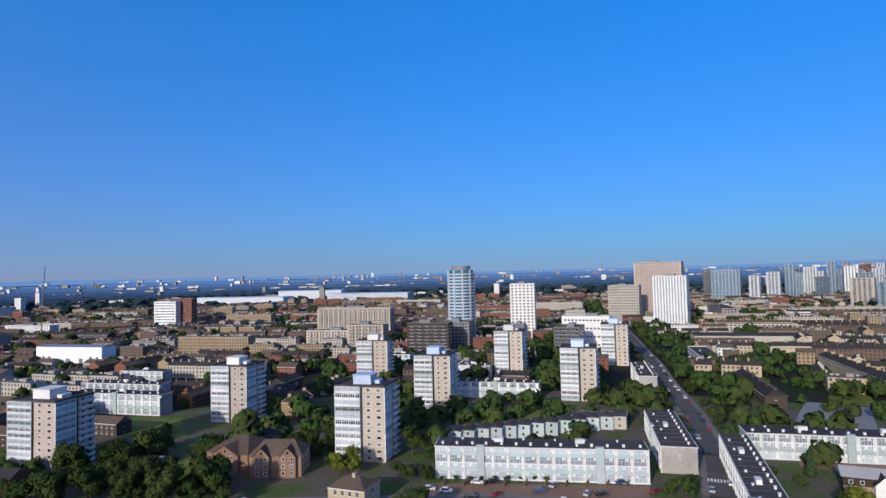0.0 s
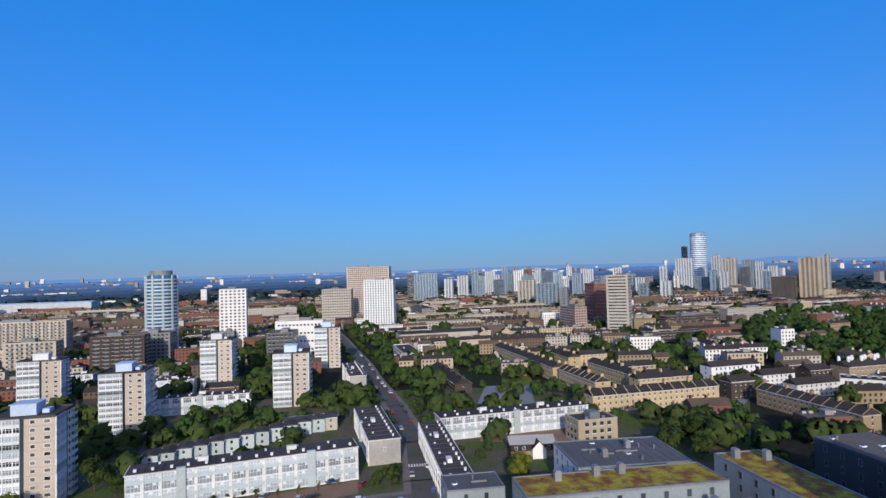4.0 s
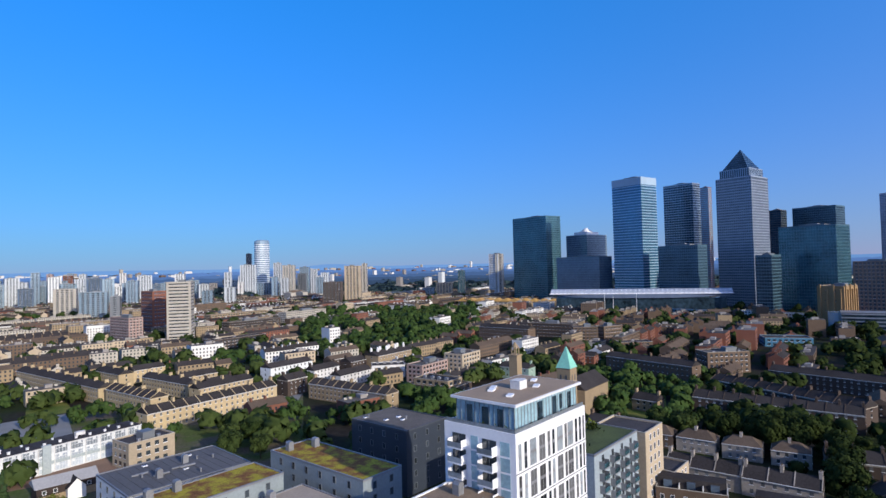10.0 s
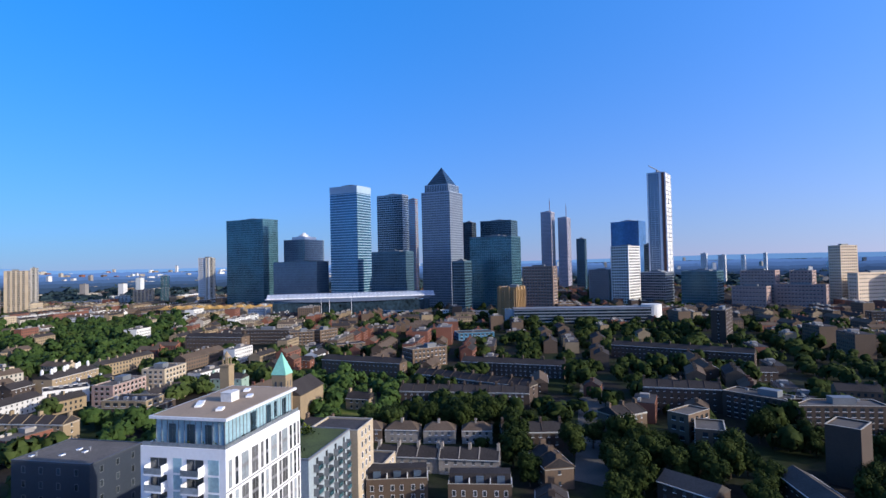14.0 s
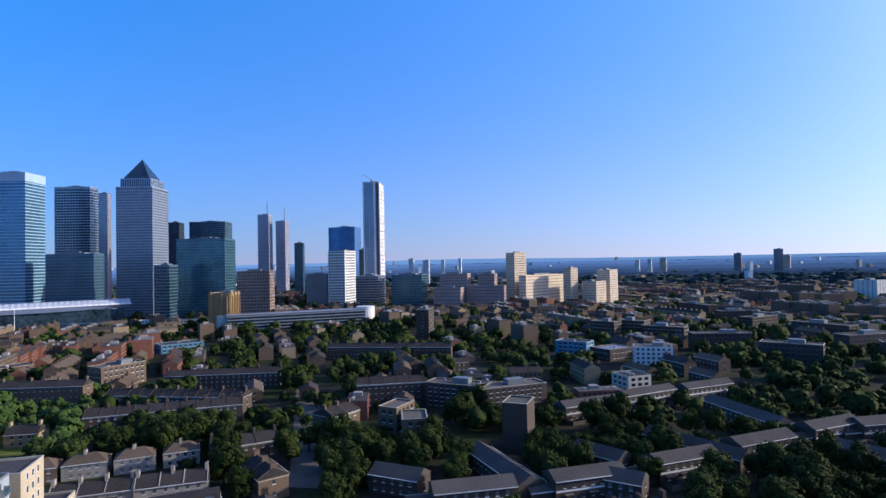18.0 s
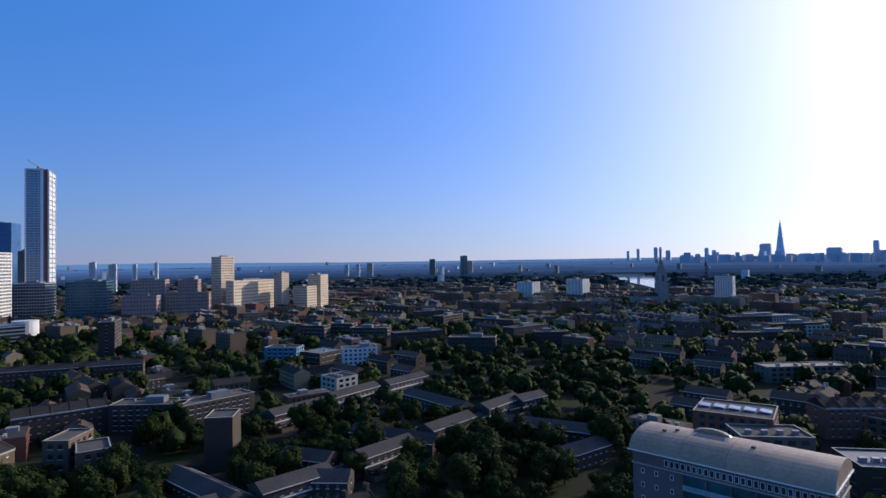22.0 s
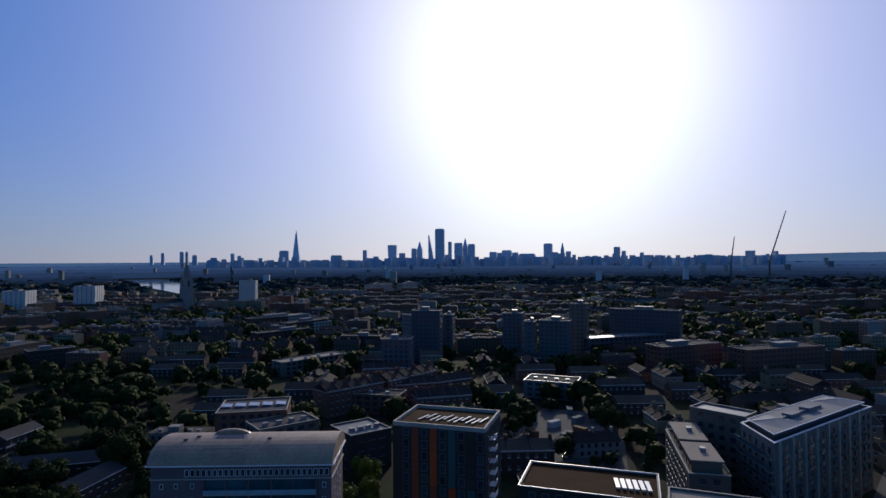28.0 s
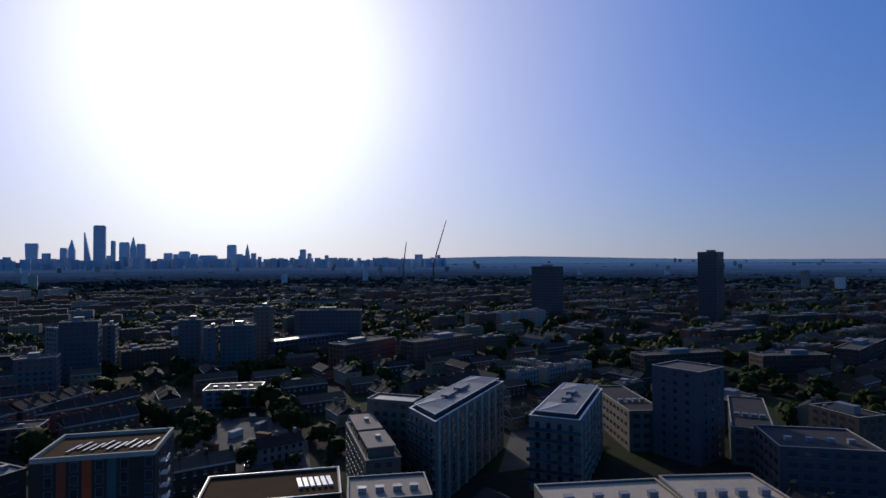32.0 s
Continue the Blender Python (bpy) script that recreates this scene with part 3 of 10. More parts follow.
def flats(x, y, rot, lx, ly, h, wall=None, storeys=None, bay=3.2, w=1.6, wh=1.5, roof=None, single=None, balcony=0, plant=True, frame_mat=None,
          name="apartment_block", label="", category="apartment block", glass=None, skip=0.0):
    label = label or "flat-roofed %s apartment block with rows of windows" % tone(wall or TAN)
    e = thing(name, x, y, rot, label, category, lx=lx, ly=ly)
    wall, roof = wall or TAN, roof or FELT2
    storeys = storeys or max(1, round(h / 3.0))
    s = Soup()
    tub(s, lx, ly, 0, h)
    part("shell", s, (wall,), e)
    s = Soup()
    s.box(-lx / 2 + 0.3, lx / 2 - 0.3, -ly / 2 + 0.3, ly / 2 - 0.3, h - 0.6, h - 0.45)
    part("roof", s, (roof,), e)
    q = Soup()
    roof_edge(q, lx + 0.12, ly + 0.12, h, 0.12, 0.42)
    part("coping", q, (STONE if wall is not GREY else METAL,), e)
    if plant:
        s = Soup()
        px, py = lx * RNG.uniform(-0.15, 0.15), ly * RNG.uniform(-0.1, 0.1)
        s.box(px - lx * 0.13, px + lx * 0.13, py - ly * 0.2, py + ly * 0.2, h - 0.45, h + 2.2)
        part("plant_room", s, (GREY,), e)
        n = max(2, int(lx / 9))
        if near(x, y, 500):
            roof_boxes(e, lx * 0.9, ly, h - 0.45, n, METAL, (1.1, 0.9, 0.9), y=-ly * 0.3)
    sh = (h - 0.8) / storeys
    one = near(x, y, 150) if single is None else single
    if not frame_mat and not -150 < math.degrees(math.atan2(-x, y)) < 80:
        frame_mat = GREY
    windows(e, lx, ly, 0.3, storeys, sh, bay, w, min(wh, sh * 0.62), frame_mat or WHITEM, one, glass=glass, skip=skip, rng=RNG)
    if balcony:
        me = Soup()
        me.box(-1.5, 1.5, -1.4, 0, 0, 0.15)
        me.box(-1.5, 1.5, -1.4, -1.34, 0.15, 1.1, 1)
        me.box(-1.5, -1.44, -1.34, 0, 0.15, 1.1, 1)
        me.box(1.44, 1.5, -1.34, 0, 0.15, 1.1, 1)
        me = me.mesh("balcony", RENDER, GREY)
        for i, (m, L) in enumerate(faces(lx, ly)):
            if seen(e, m):
                n = max(1, int(L / balcony))
                if not near(x, y, 420):
                    s = Soup()
                    for k in range(1, storeys):
                        for j in range(n):
                            c, z = (j - (n - 1) / 2) * balcony, 0.3 + k * sh
                            s.box(c - 1.5, c + 1.5, -1.4, 0, z, z + 0.15)
                            s.box(c - 1.5, c + 1.5, -1.4, -1.3, z + 0.15, z + 1.1)
                    tagged(part("balcony", s, (GREY,), e), kind="stuff").matrix_basis = m
                    continue
                for k in range(1, storeys):
                    for j in range(n):
                        ob = new("balcony", me)
                        ob.parent = e
                        ob.matrix_basis = m @ pose((j - (n - 1) / 2) * balcony, 0, 0.3 + k * sh)
    return e


def office(x, y, rot, lx, ly, h, glass=None, edge=None, floor=4.0, fins=3.0, band=0.9, crown=0.0, label="tall glass office tower with floor bands",
           name="office_tower", fin_depth=0.25, category="office tower", steps=None, band_depth=0.25):
    """A curtain-walled tower: a glass body, a projecting band at each floor and upright fins."""
    e = thing(name, x, y, rot, label, category, "high-rise offices", lx=lx, ly=ly)
    glass, edge = glass or GBLUE, edge or STEEL
    s = Soup()
    s.box(-lx / 2, lx / 2, -ly / 2, ly / 2, 0, h)
    part("glass_body", s, (glass,), e)
    n = int((h - crown) / floor)
    if band:
        s = Soup()
        for k in range(1, n + 1):
            roof_edge(s, lx + 2 * band_depth, ly + 2 * band_depth, k * floor - band, band, band_depth + 0.05)
        tagged(part("floor_banding", s, (edge,), e), kind="stuff")
    if fins:
        for m, L in faces(lx, ly):
            if not seen(e, m):
                continue
            s = Soup()
            c = max(1, int(L / fins))
            for j in range(c + 1):
                xx = -L / 2 + j * L / c
                s.box(xx - 0.14, xx + 0.14, -fin_depth, 0.02, 0, h - crown)
            tagged(part("fin_grid", s, (edge,), e), kind="stuff").matrix_basis = m
    s = Soup()
    if crown:
        s.box(-lx / 2 - 0.3, lx / 2 + 0.3, -ly / 2 - 0.3, ly / 2 + 0.3, h - crown, h + 0.3)
    else:
        roof_edge(s, lx + 0.3, ly + 0.3, h, 1.4, 0.6)
    part("crown", s, (edge,), e)
    s = Soup()
    s.box(-lx * 0.25, lx * 0.28, -ly * 0.25, ly * 0.2, h, h + 3.0)
    s.box(-lx * 0.1, lx * 0.1, -ly * 0.1, ly * 0.1, h + 3.0, h + 4.5)
    part("plant_room", s, (GREY,), e)
    return e


def low(x, y, rot, lx, ly, h, wall=None, roof=None, label="", units=4, **kw):
    label = label or "low flat-roofed %s commercial building" % tone(wall or STONE)
    e = flats(x, y, rot, lx, ly, h, wall or STONE, max(1, round(h / 3.4)), 4.0, 2.4, 1.6, roof or FELT, None, 0, False, name="low_building", label=label,
              category="building", **kw)
    roof_boxes(e, lx * 0.85, ly, h - 0.45, units, METAL, (1.8, 1.4, 1.2), y=ly * 0.15, name="air_handling_unit")
    return e


def shed(x, y, rot, lx, ly, h, wall=None, roof=None, pitch=1.5, label="large white warehouse with a shallow metal roof"):
    e = thing("warehouse", x, y, rot, label, "warehouse", lx=lx, ly=ly)
    s = Soup()
    s.box(-lx / 2, lx / 2, -ly / 2, ly / 2, 0, h)
    part("shell", s, (wall or WHITEM,), e)
    s = Soup()
    s.gable(-lx / 2 - 0.3, lx / 2 + 0.3, -ly / 2 - 0.3, ly / 2 + 0.3, h, h + pitch)
    part("roof", s, (roof or METAL,), e)
    for i in range(max(1, int(lx / 14))):
        xx = -lx / 2 + (i + 0.5) * 14
        s = Soup()
        s.box(xx - 2, xx + 2, -ly / 2 - 0.08, -ly / 2, 0, 4.0)
        part("loading_door", s, (GREY,), e)
    return e


def house(x, y, rot, lx, ly, h, wall=None, roof=None, label="semi-detached house with a hipped tiled roof", hip=None):
    return terrace(x, y, rot, lx, ly, h, wall or RENDER, roof or TILE, 2, 2.4, 5.0, True, hip=ly * 0.45 if hip is None else hip, label=label, name="house")


# ---------- trees ----------
def dome(s, cx, cy, cz, rad, rz, r, n=8, low=-0.9, mi=0):
    """The shaded inside of a crown: a rough closed lump."""
    k = len(s.v)
    for u in (low, -0.35, 0.35, 0.82):
        w = math.sqrt(1 - u * u)
        for i in range(n):
            a = 6.283 * (i + 0.5 * r.random()) / n
            q = r.uniform(0.68, 1.2)
            s.v.append((cx + rad * w * q * math.cos(a), cy + rad * w * q * math.sin(a), cz + rz * u * r.uniform(0.78, 1.15)))
    s.v.append((cx, cy, cz + rz))
    for t in range(3):
        for i in range(n):
            j = (i + 1) % n
            s.f.append((k + t * n + i, k + t * n + j, k + t * n + n + j, k + t * n + n + i))
            s.m.append(mi)
    for i in range(n):
        s.f.append((k + 3 * n + i, k + 3 * n + (i + 1) % n, k + 4 * n))
        s.m.append(mi)


def crown_mesh(name, lobes, count, leaf, mt, seed, cone=False):
    """A crown of small leaf clumps on uneven lobes, with gaps."""
    r = random.Random(seed)
    s = Soup()
    for cx, cy, cz, rad, rz in lobes:
        dome(s, cx, cy, cz, rad * 0.66, rz * 0.66, r)
    for i in range(count):
        cx, cy, cz, rad, rz = lobes[r.randrange(len(lobes))]
        u, v = r.uniform(-1, 1), r.uniform(0, 2 * math.pi)
        k = math.sqrt(1 - u * u)
        d = r.uniform(0.72, 1.08) + 0.12 * math.sin(5 * v + 3 * u + seed)
        nx, ny, nz = k * math.cos(v), k * math.sin(v), u
        p = Vector((cx + nx * rad * d, cy + ny * rad * d, cz + nz * rz * d))
        nrm = (Vector((nx, ny, nz + 0.25)) + Vector((r.uniform(-.45, .45), r.uniform(-.45, .45), r.uniform(-.45, .45)))).normalized()
        t = nrm.orthogonal().normalized()
        b = nrm.cross(t)
        a = r.uniform(0, 6.28)
        t, b = t * math.cos(a) + b * math.sin(a), b * math.cos(a) - t * math.sin(a)
        q = leaf * r.uniform(0.6, 1.3)
        s.face([p - t * q, p - b * q * 0.7 + nrm * q * 0.25, p + t * q, p + b * q * 0.7 + nrm * q * 0.2])
    return s.mesh(name, mt, smooth=True)


def trunk_mesh(name, h, r, seed):
    g = random.Random(seed)
    s = Soup()
    s.prism(circle(r, 7), 0, h, 0, circle(r * 0.55, 7, 0.2, 0.1))
    for i in range(4):
        a = i * 1.6 + g.uniform(0, 0.8)
        c0 = (0.1 * math.cos(a), 0.1 * math.sin(a))
        c1 = (1.9 * math.cos(a), 1.9 * math.sin(a))
        s.prism(circle(r * 0.45, 5, *c0), h * 0.75, h * 1.6, 0, circle(r * 0.15, 5, *c1))
    return s.mesh(name, BARK)


TREES = []


def make_tree(i, height, spread, n, mt, kind):
    r = random.Random(100 + i)
    e = new("tree")
    lobes = []
    if kind == "cone":
        for k in range(6):
            f = k / 5
            lobes.append((r.uniform(-.2, .2), r.uniform(-.2, .2), height * (0.15 + 0.75 * f), spread * (1 - 0.85 * f), height * 0.12))
    else:
        lobes.append((0, 0, height * 0.54, spread * 0.74, height * 0.38))
        for k in range(8):
            a = k * 0.83 + r.uniform(-.3, .3)
            q = spread * r.uniform(0.42, 0.66)
            lobes.append((q * math.cos(a), q * math.sin(a), height * r.uniform(0.32, 0.78), spread * r.uniform(0.32, 0.48), height * r.uniform(0.13, 0.2)))
    part("trunk", trunk_mesh("trunk", height * 0.4, height * 0.026, i), (BARK,), e)
    part("crown", crown_mesh("crown", lobes, int(n * 2.3), height * 0.034, mt, i), (mt,), e)
    tagged(e, {"cone": "dark narrow conifer standing in a garden", "yellow": "small yellow-green broadleaf tree in leaf"}.get(kind, "broadleaf tree in full green summer leaf"), "tree", "street and garden trees")
    TREES.append((e, height))
    return e


# each kind twice: in plain leaves and in the sun-brightened ones
for k, leaf in enumerate((LEAF, LEAF_LIT)):
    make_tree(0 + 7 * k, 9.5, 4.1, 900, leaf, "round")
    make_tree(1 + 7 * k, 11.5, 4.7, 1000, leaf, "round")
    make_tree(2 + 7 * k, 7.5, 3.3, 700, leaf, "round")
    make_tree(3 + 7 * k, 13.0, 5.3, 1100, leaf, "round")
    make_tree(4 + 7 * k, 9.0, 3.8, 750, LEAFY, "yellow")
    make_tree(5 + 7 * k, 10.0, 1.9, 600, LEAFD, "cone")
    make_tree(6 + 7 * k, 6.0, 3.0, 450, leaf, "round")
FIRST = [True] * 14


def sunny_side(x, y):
    """The quarters north and east, where trees get lighter leaves for the evening sun on the side that is seen."""
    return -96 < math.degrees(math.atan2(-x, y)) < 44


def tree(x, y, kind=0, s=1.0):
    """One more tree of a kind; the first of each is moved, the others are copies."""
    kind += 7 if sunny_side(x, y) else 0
    e, height = TREES[kind]
    m = pose(x, y, 0, 0, 0, (x * 37 + y * 17) % 360)
    TAKEN.append((x, y, 1, 0, 2.0, 2.0))
    if FIRST[kind]:
        FIRST[kind] = False
        e.matrix_basis = m
        return e
    e2 = copy_thing(e, m)
    e2.scale = (s, s, s * (0.9 + 0.2 * ((x * 7 + y * 3) % 1)))
    return e2


FARLEAVES = {}


def grove(a, b, c, d, n, kinds):
    """Trees spread over a plot with the corners a, b, c and d."""
    r = random.Random(int(a[0] * 13 + a[1] * 7 + n))
    a, b, c, d = (Vector(p) for p in (a, b, c, d))
    for _ in range(n):
        for _ in range(6):
            u, v = r.random(), r.random()
            p = a.lerp(b, u).lerp(d.lerp(c, u), v)
            if free(p.x, p.y, 1.5):
                break
        else:
            continue
        k = int(r.choice(kinds))
        if p.length < 250:
            tree(p.x, p.y, k, r.uniform(0.8, 1.2))
        else:
            # park_trees takes all far groves in the sun-brightened leaf colour
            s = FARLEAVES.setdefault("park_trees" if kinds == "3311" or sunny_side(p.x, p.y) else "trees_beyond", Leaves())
            rad = TREES[k][1] * 0.40 * r.uniform(0.8, 1.2)
            TAKEN.append((p.x, p.y, 1, 0, rad * .7, rad * .7))
            for _ in range(3):
                s.crown(p.x + r.uniform(-.6, .6) * rad, p.y + r.uniform(-.6, .6) * rad, r.uniform(-.2, .6) * rad, rad * r.uniform(.55, .9), r, level_at(p.x, p.y))


def tuft_shapes():
    """Far crowns at three levels of detail: uneven lumps of leaf tufts, each a small tent that points outwards."""
    r = random.Random(911)
    levels = []
    for count, q in ((34, 0.50), (18, 0.66), (10, 0.85), (6, 1.05)):
        shapes = []
        for _ in range(9):
            p1, p2, pts = r.uniform(0, 6.28), r.uniform(0, 6.28), []
            for k in range(count):
                u = -0.45 + 1.45 * (k + r.random()) / count
                v = k * 2.4 + r.uniform(-.5, .5)
                w = math.sqrt(max(0.0, 1 - u * u))
                n = Vector((w * math.cos(v), w * math.sin(v), u))
                d = 0.78 + 0.20 * math.sin(3 * v + p1) * w + 0.14 * math.sin(5 * u + 2 * v + p2) + r.uniform(-.12, .16)
                c = Vector((n.x * d, n.y * d, 0.95 + n.z * d * 0.95))
                m = (n + Vector((r.uniform(-.5, .5), r.uniform(-.5, .5), r.uniform(-.3, .5)))).normalized()
                t = m.orthogonal().normalized()
                b = m.cross(t)
                a = r.uniform(0, 6.28)
                g = q * r.uniform(0.65, 1.2)
                pts.append(c + m * g * r.uniform(0.25, 0.55))
                for f in range(3):
                    e = a + f * 2.094 + r.uniform(-.35, .35)
                    pts.append(c + (t * math.cos(e) + b * math.sin(e)) * g * r.uniform(0.75, 1.2) - m * g * r.uniform(0.1, 0.4))
            shapes.append(np.array([tuple(p) for p in pts]))
        levels.append(shapes)
    return levels


TUFTS = tuft_shapes()


class Leaves:
    """Collects far crowns for one mesh."""

    def __init__(self):
        self.v = []

    def crown(self, x, y, z, r, rr, level, flat=1.0):
        p = TUFTS[level][rr.randrange(9)]
        a = rr.uniform(0, 6.283)
        c, q = math.cos(a) * r, math.sin(a) * r
        m = np.array(((c, q, 0), (-q, c, 0), (0, 0, r * flat * rr.uniform(0.85, 1.15))))
        self.v.append(p @ m + (x, y, z))

    def mesh(self, name, mt):
        v = np.concatenate(self.v)
        n = len(v) // 4
        f = (np.arange(n)[:, None, None] * 4 + np.array(((0, 1, 2), (0, 2, 3), (0, 3, 1)))[None]).reshape(-1)
        me = bpy.data.meshes.new(name)
        me.vertices.add(len(v))
        me.vertices.foreach_set("co", v.reshape(-1))
        me.loops.add(len(f))
        me.loops.foreach_set("vertex_index", f)
        me.polygons.add(len(f) // 3)
        me.polygons.foreach_set("loop_start", np.arange(0, len(f), 3))
        me.update(calc_edges=True)
        me.materials.append(mt)
        return me


def level_at(x, y):
    r = math.hypot(x, y)
    return 0 if r < 420 else 1 if r < 850 else 2


PLANTB = mat("pale blue cladding", (0.45, 0.56, 0.72), 0.5)
BROWN2 = mat("grey-brown brick", (0.40, 0.33, 0.28), 0.9, bump=0.3)
# far city colour, with the pale blue of distance haze painted in
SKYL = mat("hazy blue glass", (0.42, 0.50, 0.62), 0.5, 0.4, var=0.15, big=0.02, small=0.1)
# western wall colours, darkened to hold the shade of walls against the sun
GREY2 = mat("mid-grey render", (0.145, 0.122, 0.100), 0.8, spec=0.3)
BLUEG = mat("blue-grey render", (0.080, 0.090, 0.105), 0.8, spec=0.3)
BLUED = mat("dark blue-grey render", (0.10, 0.108, 0.12), 0.8, spec=0.3)
GREYROOF = mat("pale grey roofing", (0.30, 0.30, 0.30), 0.85, spec=0.2)
ZINC = mat("dull zinc sheet", (0.20, 0.205, 0.215), 0.8, 0.0, var=0.25, spec=0.3)
BEIGE = mat("beige roof", (0.36, 0.305, 0.25), 0.9, var=0.15, spec=0.15)
BEIGE2 = mat("sand-coloured roof", (0.50, 0.42, 0.33), 0.9, var=0.2, small=2.0, spec=0.15)
TURQ = mat("turquoise glass", (0.30, 0.46, 0.53), 0.12, 0.15, var=0.25, big=0.3)


# ---------- ground, one sheet out to the hills ----------
def hill(a):
    """The rise of the horizon, in degrees, towards the bearing a."""
    def bump(c, w):
        d = (a - c + 180) % 360 - 180
        return math.exp(-(d / w) ** 2)
    return 0.11 + 0.30 * bump(-61, 2.6) + 0.18 * bump(-128, 12) + 0.42 * bump(122, 13) + 0.12 * bump(-40, 8) + 0.1 * bump(30, 10)


def ground_z(x, y):
    r = math.hypot(x, y)
    return 56.0 * (max(0.0, r - 2900) / 1800) ** 1.3


def make_ground():
    radii = [0, 60, 120, 200, 300, 420, 560, 740, 960, 1240, 1600, 2000, 2400, 2800, 3200, 3600, 4000, 4400, 4800]
    n = 240
    s = Soup()
    for r in radii:
        for i in range(n):
            a = 2 * math.pi * i / n
            s.v.append((r * math.sin(a), r * math.cos(a), ground_z(r, 0)))
    for k in range(len(radii) - 1):
        for i in range(n):
            j = (i + 1) % n
            s.f.append((k * n + i, k * n + j, (k + 1) * n + j, (k + 1) * n + i))
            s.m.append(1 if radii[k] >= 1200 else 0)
    # distance haze is mixed into the colour of the far ground
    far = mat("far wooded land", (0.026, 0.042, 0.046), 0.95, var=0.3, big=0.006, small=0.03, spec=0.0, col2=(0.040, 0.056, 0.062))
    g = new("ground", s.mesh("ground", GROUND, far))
    tagged(g, "town ground of paving, earth and grass reaching to the horizon", "ground", kind="structure")


def far_hills(name, r, rough, mt, label):
    """A plain backdrop of wooded land at the edge of the view."""
    s = Soup()
    n = 720
    for i in range(n):
        b = 360 * i / n - 180
        a = radians(-b)
        top = hill(b) + rough * (noise.noise((i * 0.9, 0.3, r)) + 0.6 * noise.noise((i * 0.21, 4.0, r)))
        x, y = r * math.sin(a), r * math.cos(a)
        s.v += [(x, y, -5), (x, y, 70 + r * math.tan(radians(top)))]
    for i in range(n):
        j = (i + 1) % n
        s.f.append((2 * i, 2 * j, 2 * j + 1, 2 * i + 1))
        s.m.append(0)
    tagged(new(name, s.mesh(name, mt)), label, "backdrop", kind="structure")


def far_belt(name, r, lift, mt):
    """A long ragged belt of woods and roofs, its haze given as glow, as part of the plain backdrop."""
    s = Soup()
    n = 1500
    k = 0
    for i in range(n):
        b = 360 * i / n - 180
        if 40 < b < 84:
            k = 0
            continue
        a = radians(-b)
        top = lift + 0.10 * noise.noise((i * 0.05, 7.0, r * 0.01)) + 0.09 * noise.noise((i * 0.43, 2.0, r)) + 0.05 * noise.noise((i * 0.91, 5.0, r))
        x, y = r * math.sin(a), r * math.cos(a)
        if not free(x, y, 4.0):
            k = 0
            continue
        s.v += [(x, y, -6), (x, y, 70 + r * math.tan(radians(top)))]
        if k:
            q = len(s.v)
            s.f.append((q - 4, q - 2, q - 1, q - 3))
            s.m.append(0)
        k = 1
    tagged(new(name, s.mesh(name, mt)), "hazy belt of far woods and roofs", "backdrop", kind="structure")


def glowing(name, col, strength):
    """A land surface that emits the blue of lit far air, less so towards the sun."""
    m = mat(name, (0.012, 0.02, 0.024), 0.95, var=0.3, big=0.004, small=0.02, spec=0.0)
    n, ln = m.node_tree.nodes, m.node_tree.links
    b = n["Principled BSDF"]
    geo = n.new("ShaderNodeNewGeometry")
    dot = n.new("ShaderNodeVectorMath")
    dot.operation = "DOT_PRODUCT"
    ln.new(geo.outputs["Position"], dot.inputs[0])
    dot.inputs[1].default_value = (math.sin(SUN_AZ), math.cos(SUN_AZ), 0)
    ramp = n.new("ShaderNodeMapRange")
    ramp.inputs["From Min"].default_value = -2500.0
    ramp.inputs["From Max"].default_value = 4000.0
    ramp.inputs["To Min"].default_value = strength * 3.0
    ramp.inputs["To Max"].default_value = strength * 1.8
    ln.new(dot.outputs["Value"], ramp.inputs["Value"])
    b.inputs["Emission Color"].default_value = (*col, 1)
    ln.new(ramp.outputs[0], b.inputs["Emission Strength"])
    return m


make_ground()


def strip(name, pts, w, z, mt, label, category, h=0.0, clear=1.0):
    """A flat ribbon along a line of points, as wide as w."""
    s = Soup()
    for (x0, y0), (x1, y1) in zip(pts, pts[1:]):
        d = Vector((x1 - x0, y1 - y0)).normalized()
        p = Vector((-d.y, d.x)) * w / 2
        o = d * 0.4
        q = [(x0 - p.x - o.x, y0 - p.y - o.y), (x1 - p.x + o.x, y1 - p.y + o.y), (x1 + p.x + o.x, y1 + p.y + o.y), (x0 + p.x - o.x, y0 + p.y - o.y)]
        s.prism(q, z - 0.05 - h, z)
        L = math.hypot(x1 - x0, y1 - y0)
        TAKEN.append(((x0 + x1) / 2, (y0 + y1) / 2, d.x, d.y, L / 2 + (clear if clear > 1 else 0), w / 2 + clear))
    ob = new(name, s.mesh(name, mt))
    return tagged(ob, label, category, kind="structure")


# ---------- special buildings ----------
def round_tower(x, y, rot, lx, ly, h):
    e = thing("tower_block", x, y, rot, "tall white and blue rounded apartment tower with ring balconies", "tower block", lx=lx, ly=ly)
    r = 13.0
    s = Soup()
    s.prism(circle(r, 20), 0, h)
    part("glass_body", s, (GBLUE,), e)
    me = Soup()
    me.prism(circle(r + 0.7, 20), 0, 1.3)
    me = me.mesh("balcony_ring", PALEW)
    n = int(h / 3.1)
    for k in range(n):
        ob = new("balcony_ring", me)
        ob.parent = e
        ob.matrix_basis = pose(0, 0, k * 3.1)
    s = Soup()
    for i in range(10):
        a = i * 0.628
        s.rbox((math.cos(a) * (r + 0.3), math.sin(a) * (r + 0.3), 0), (1.2, 1.6, h), a)
    part("column_ring", s, (PALEW,), e)
    s = Soup()
    s.prism(circle(r * 0.72, 20), h, h + 4)
    part("roof_drum", s, (GREY,), e)
    return e


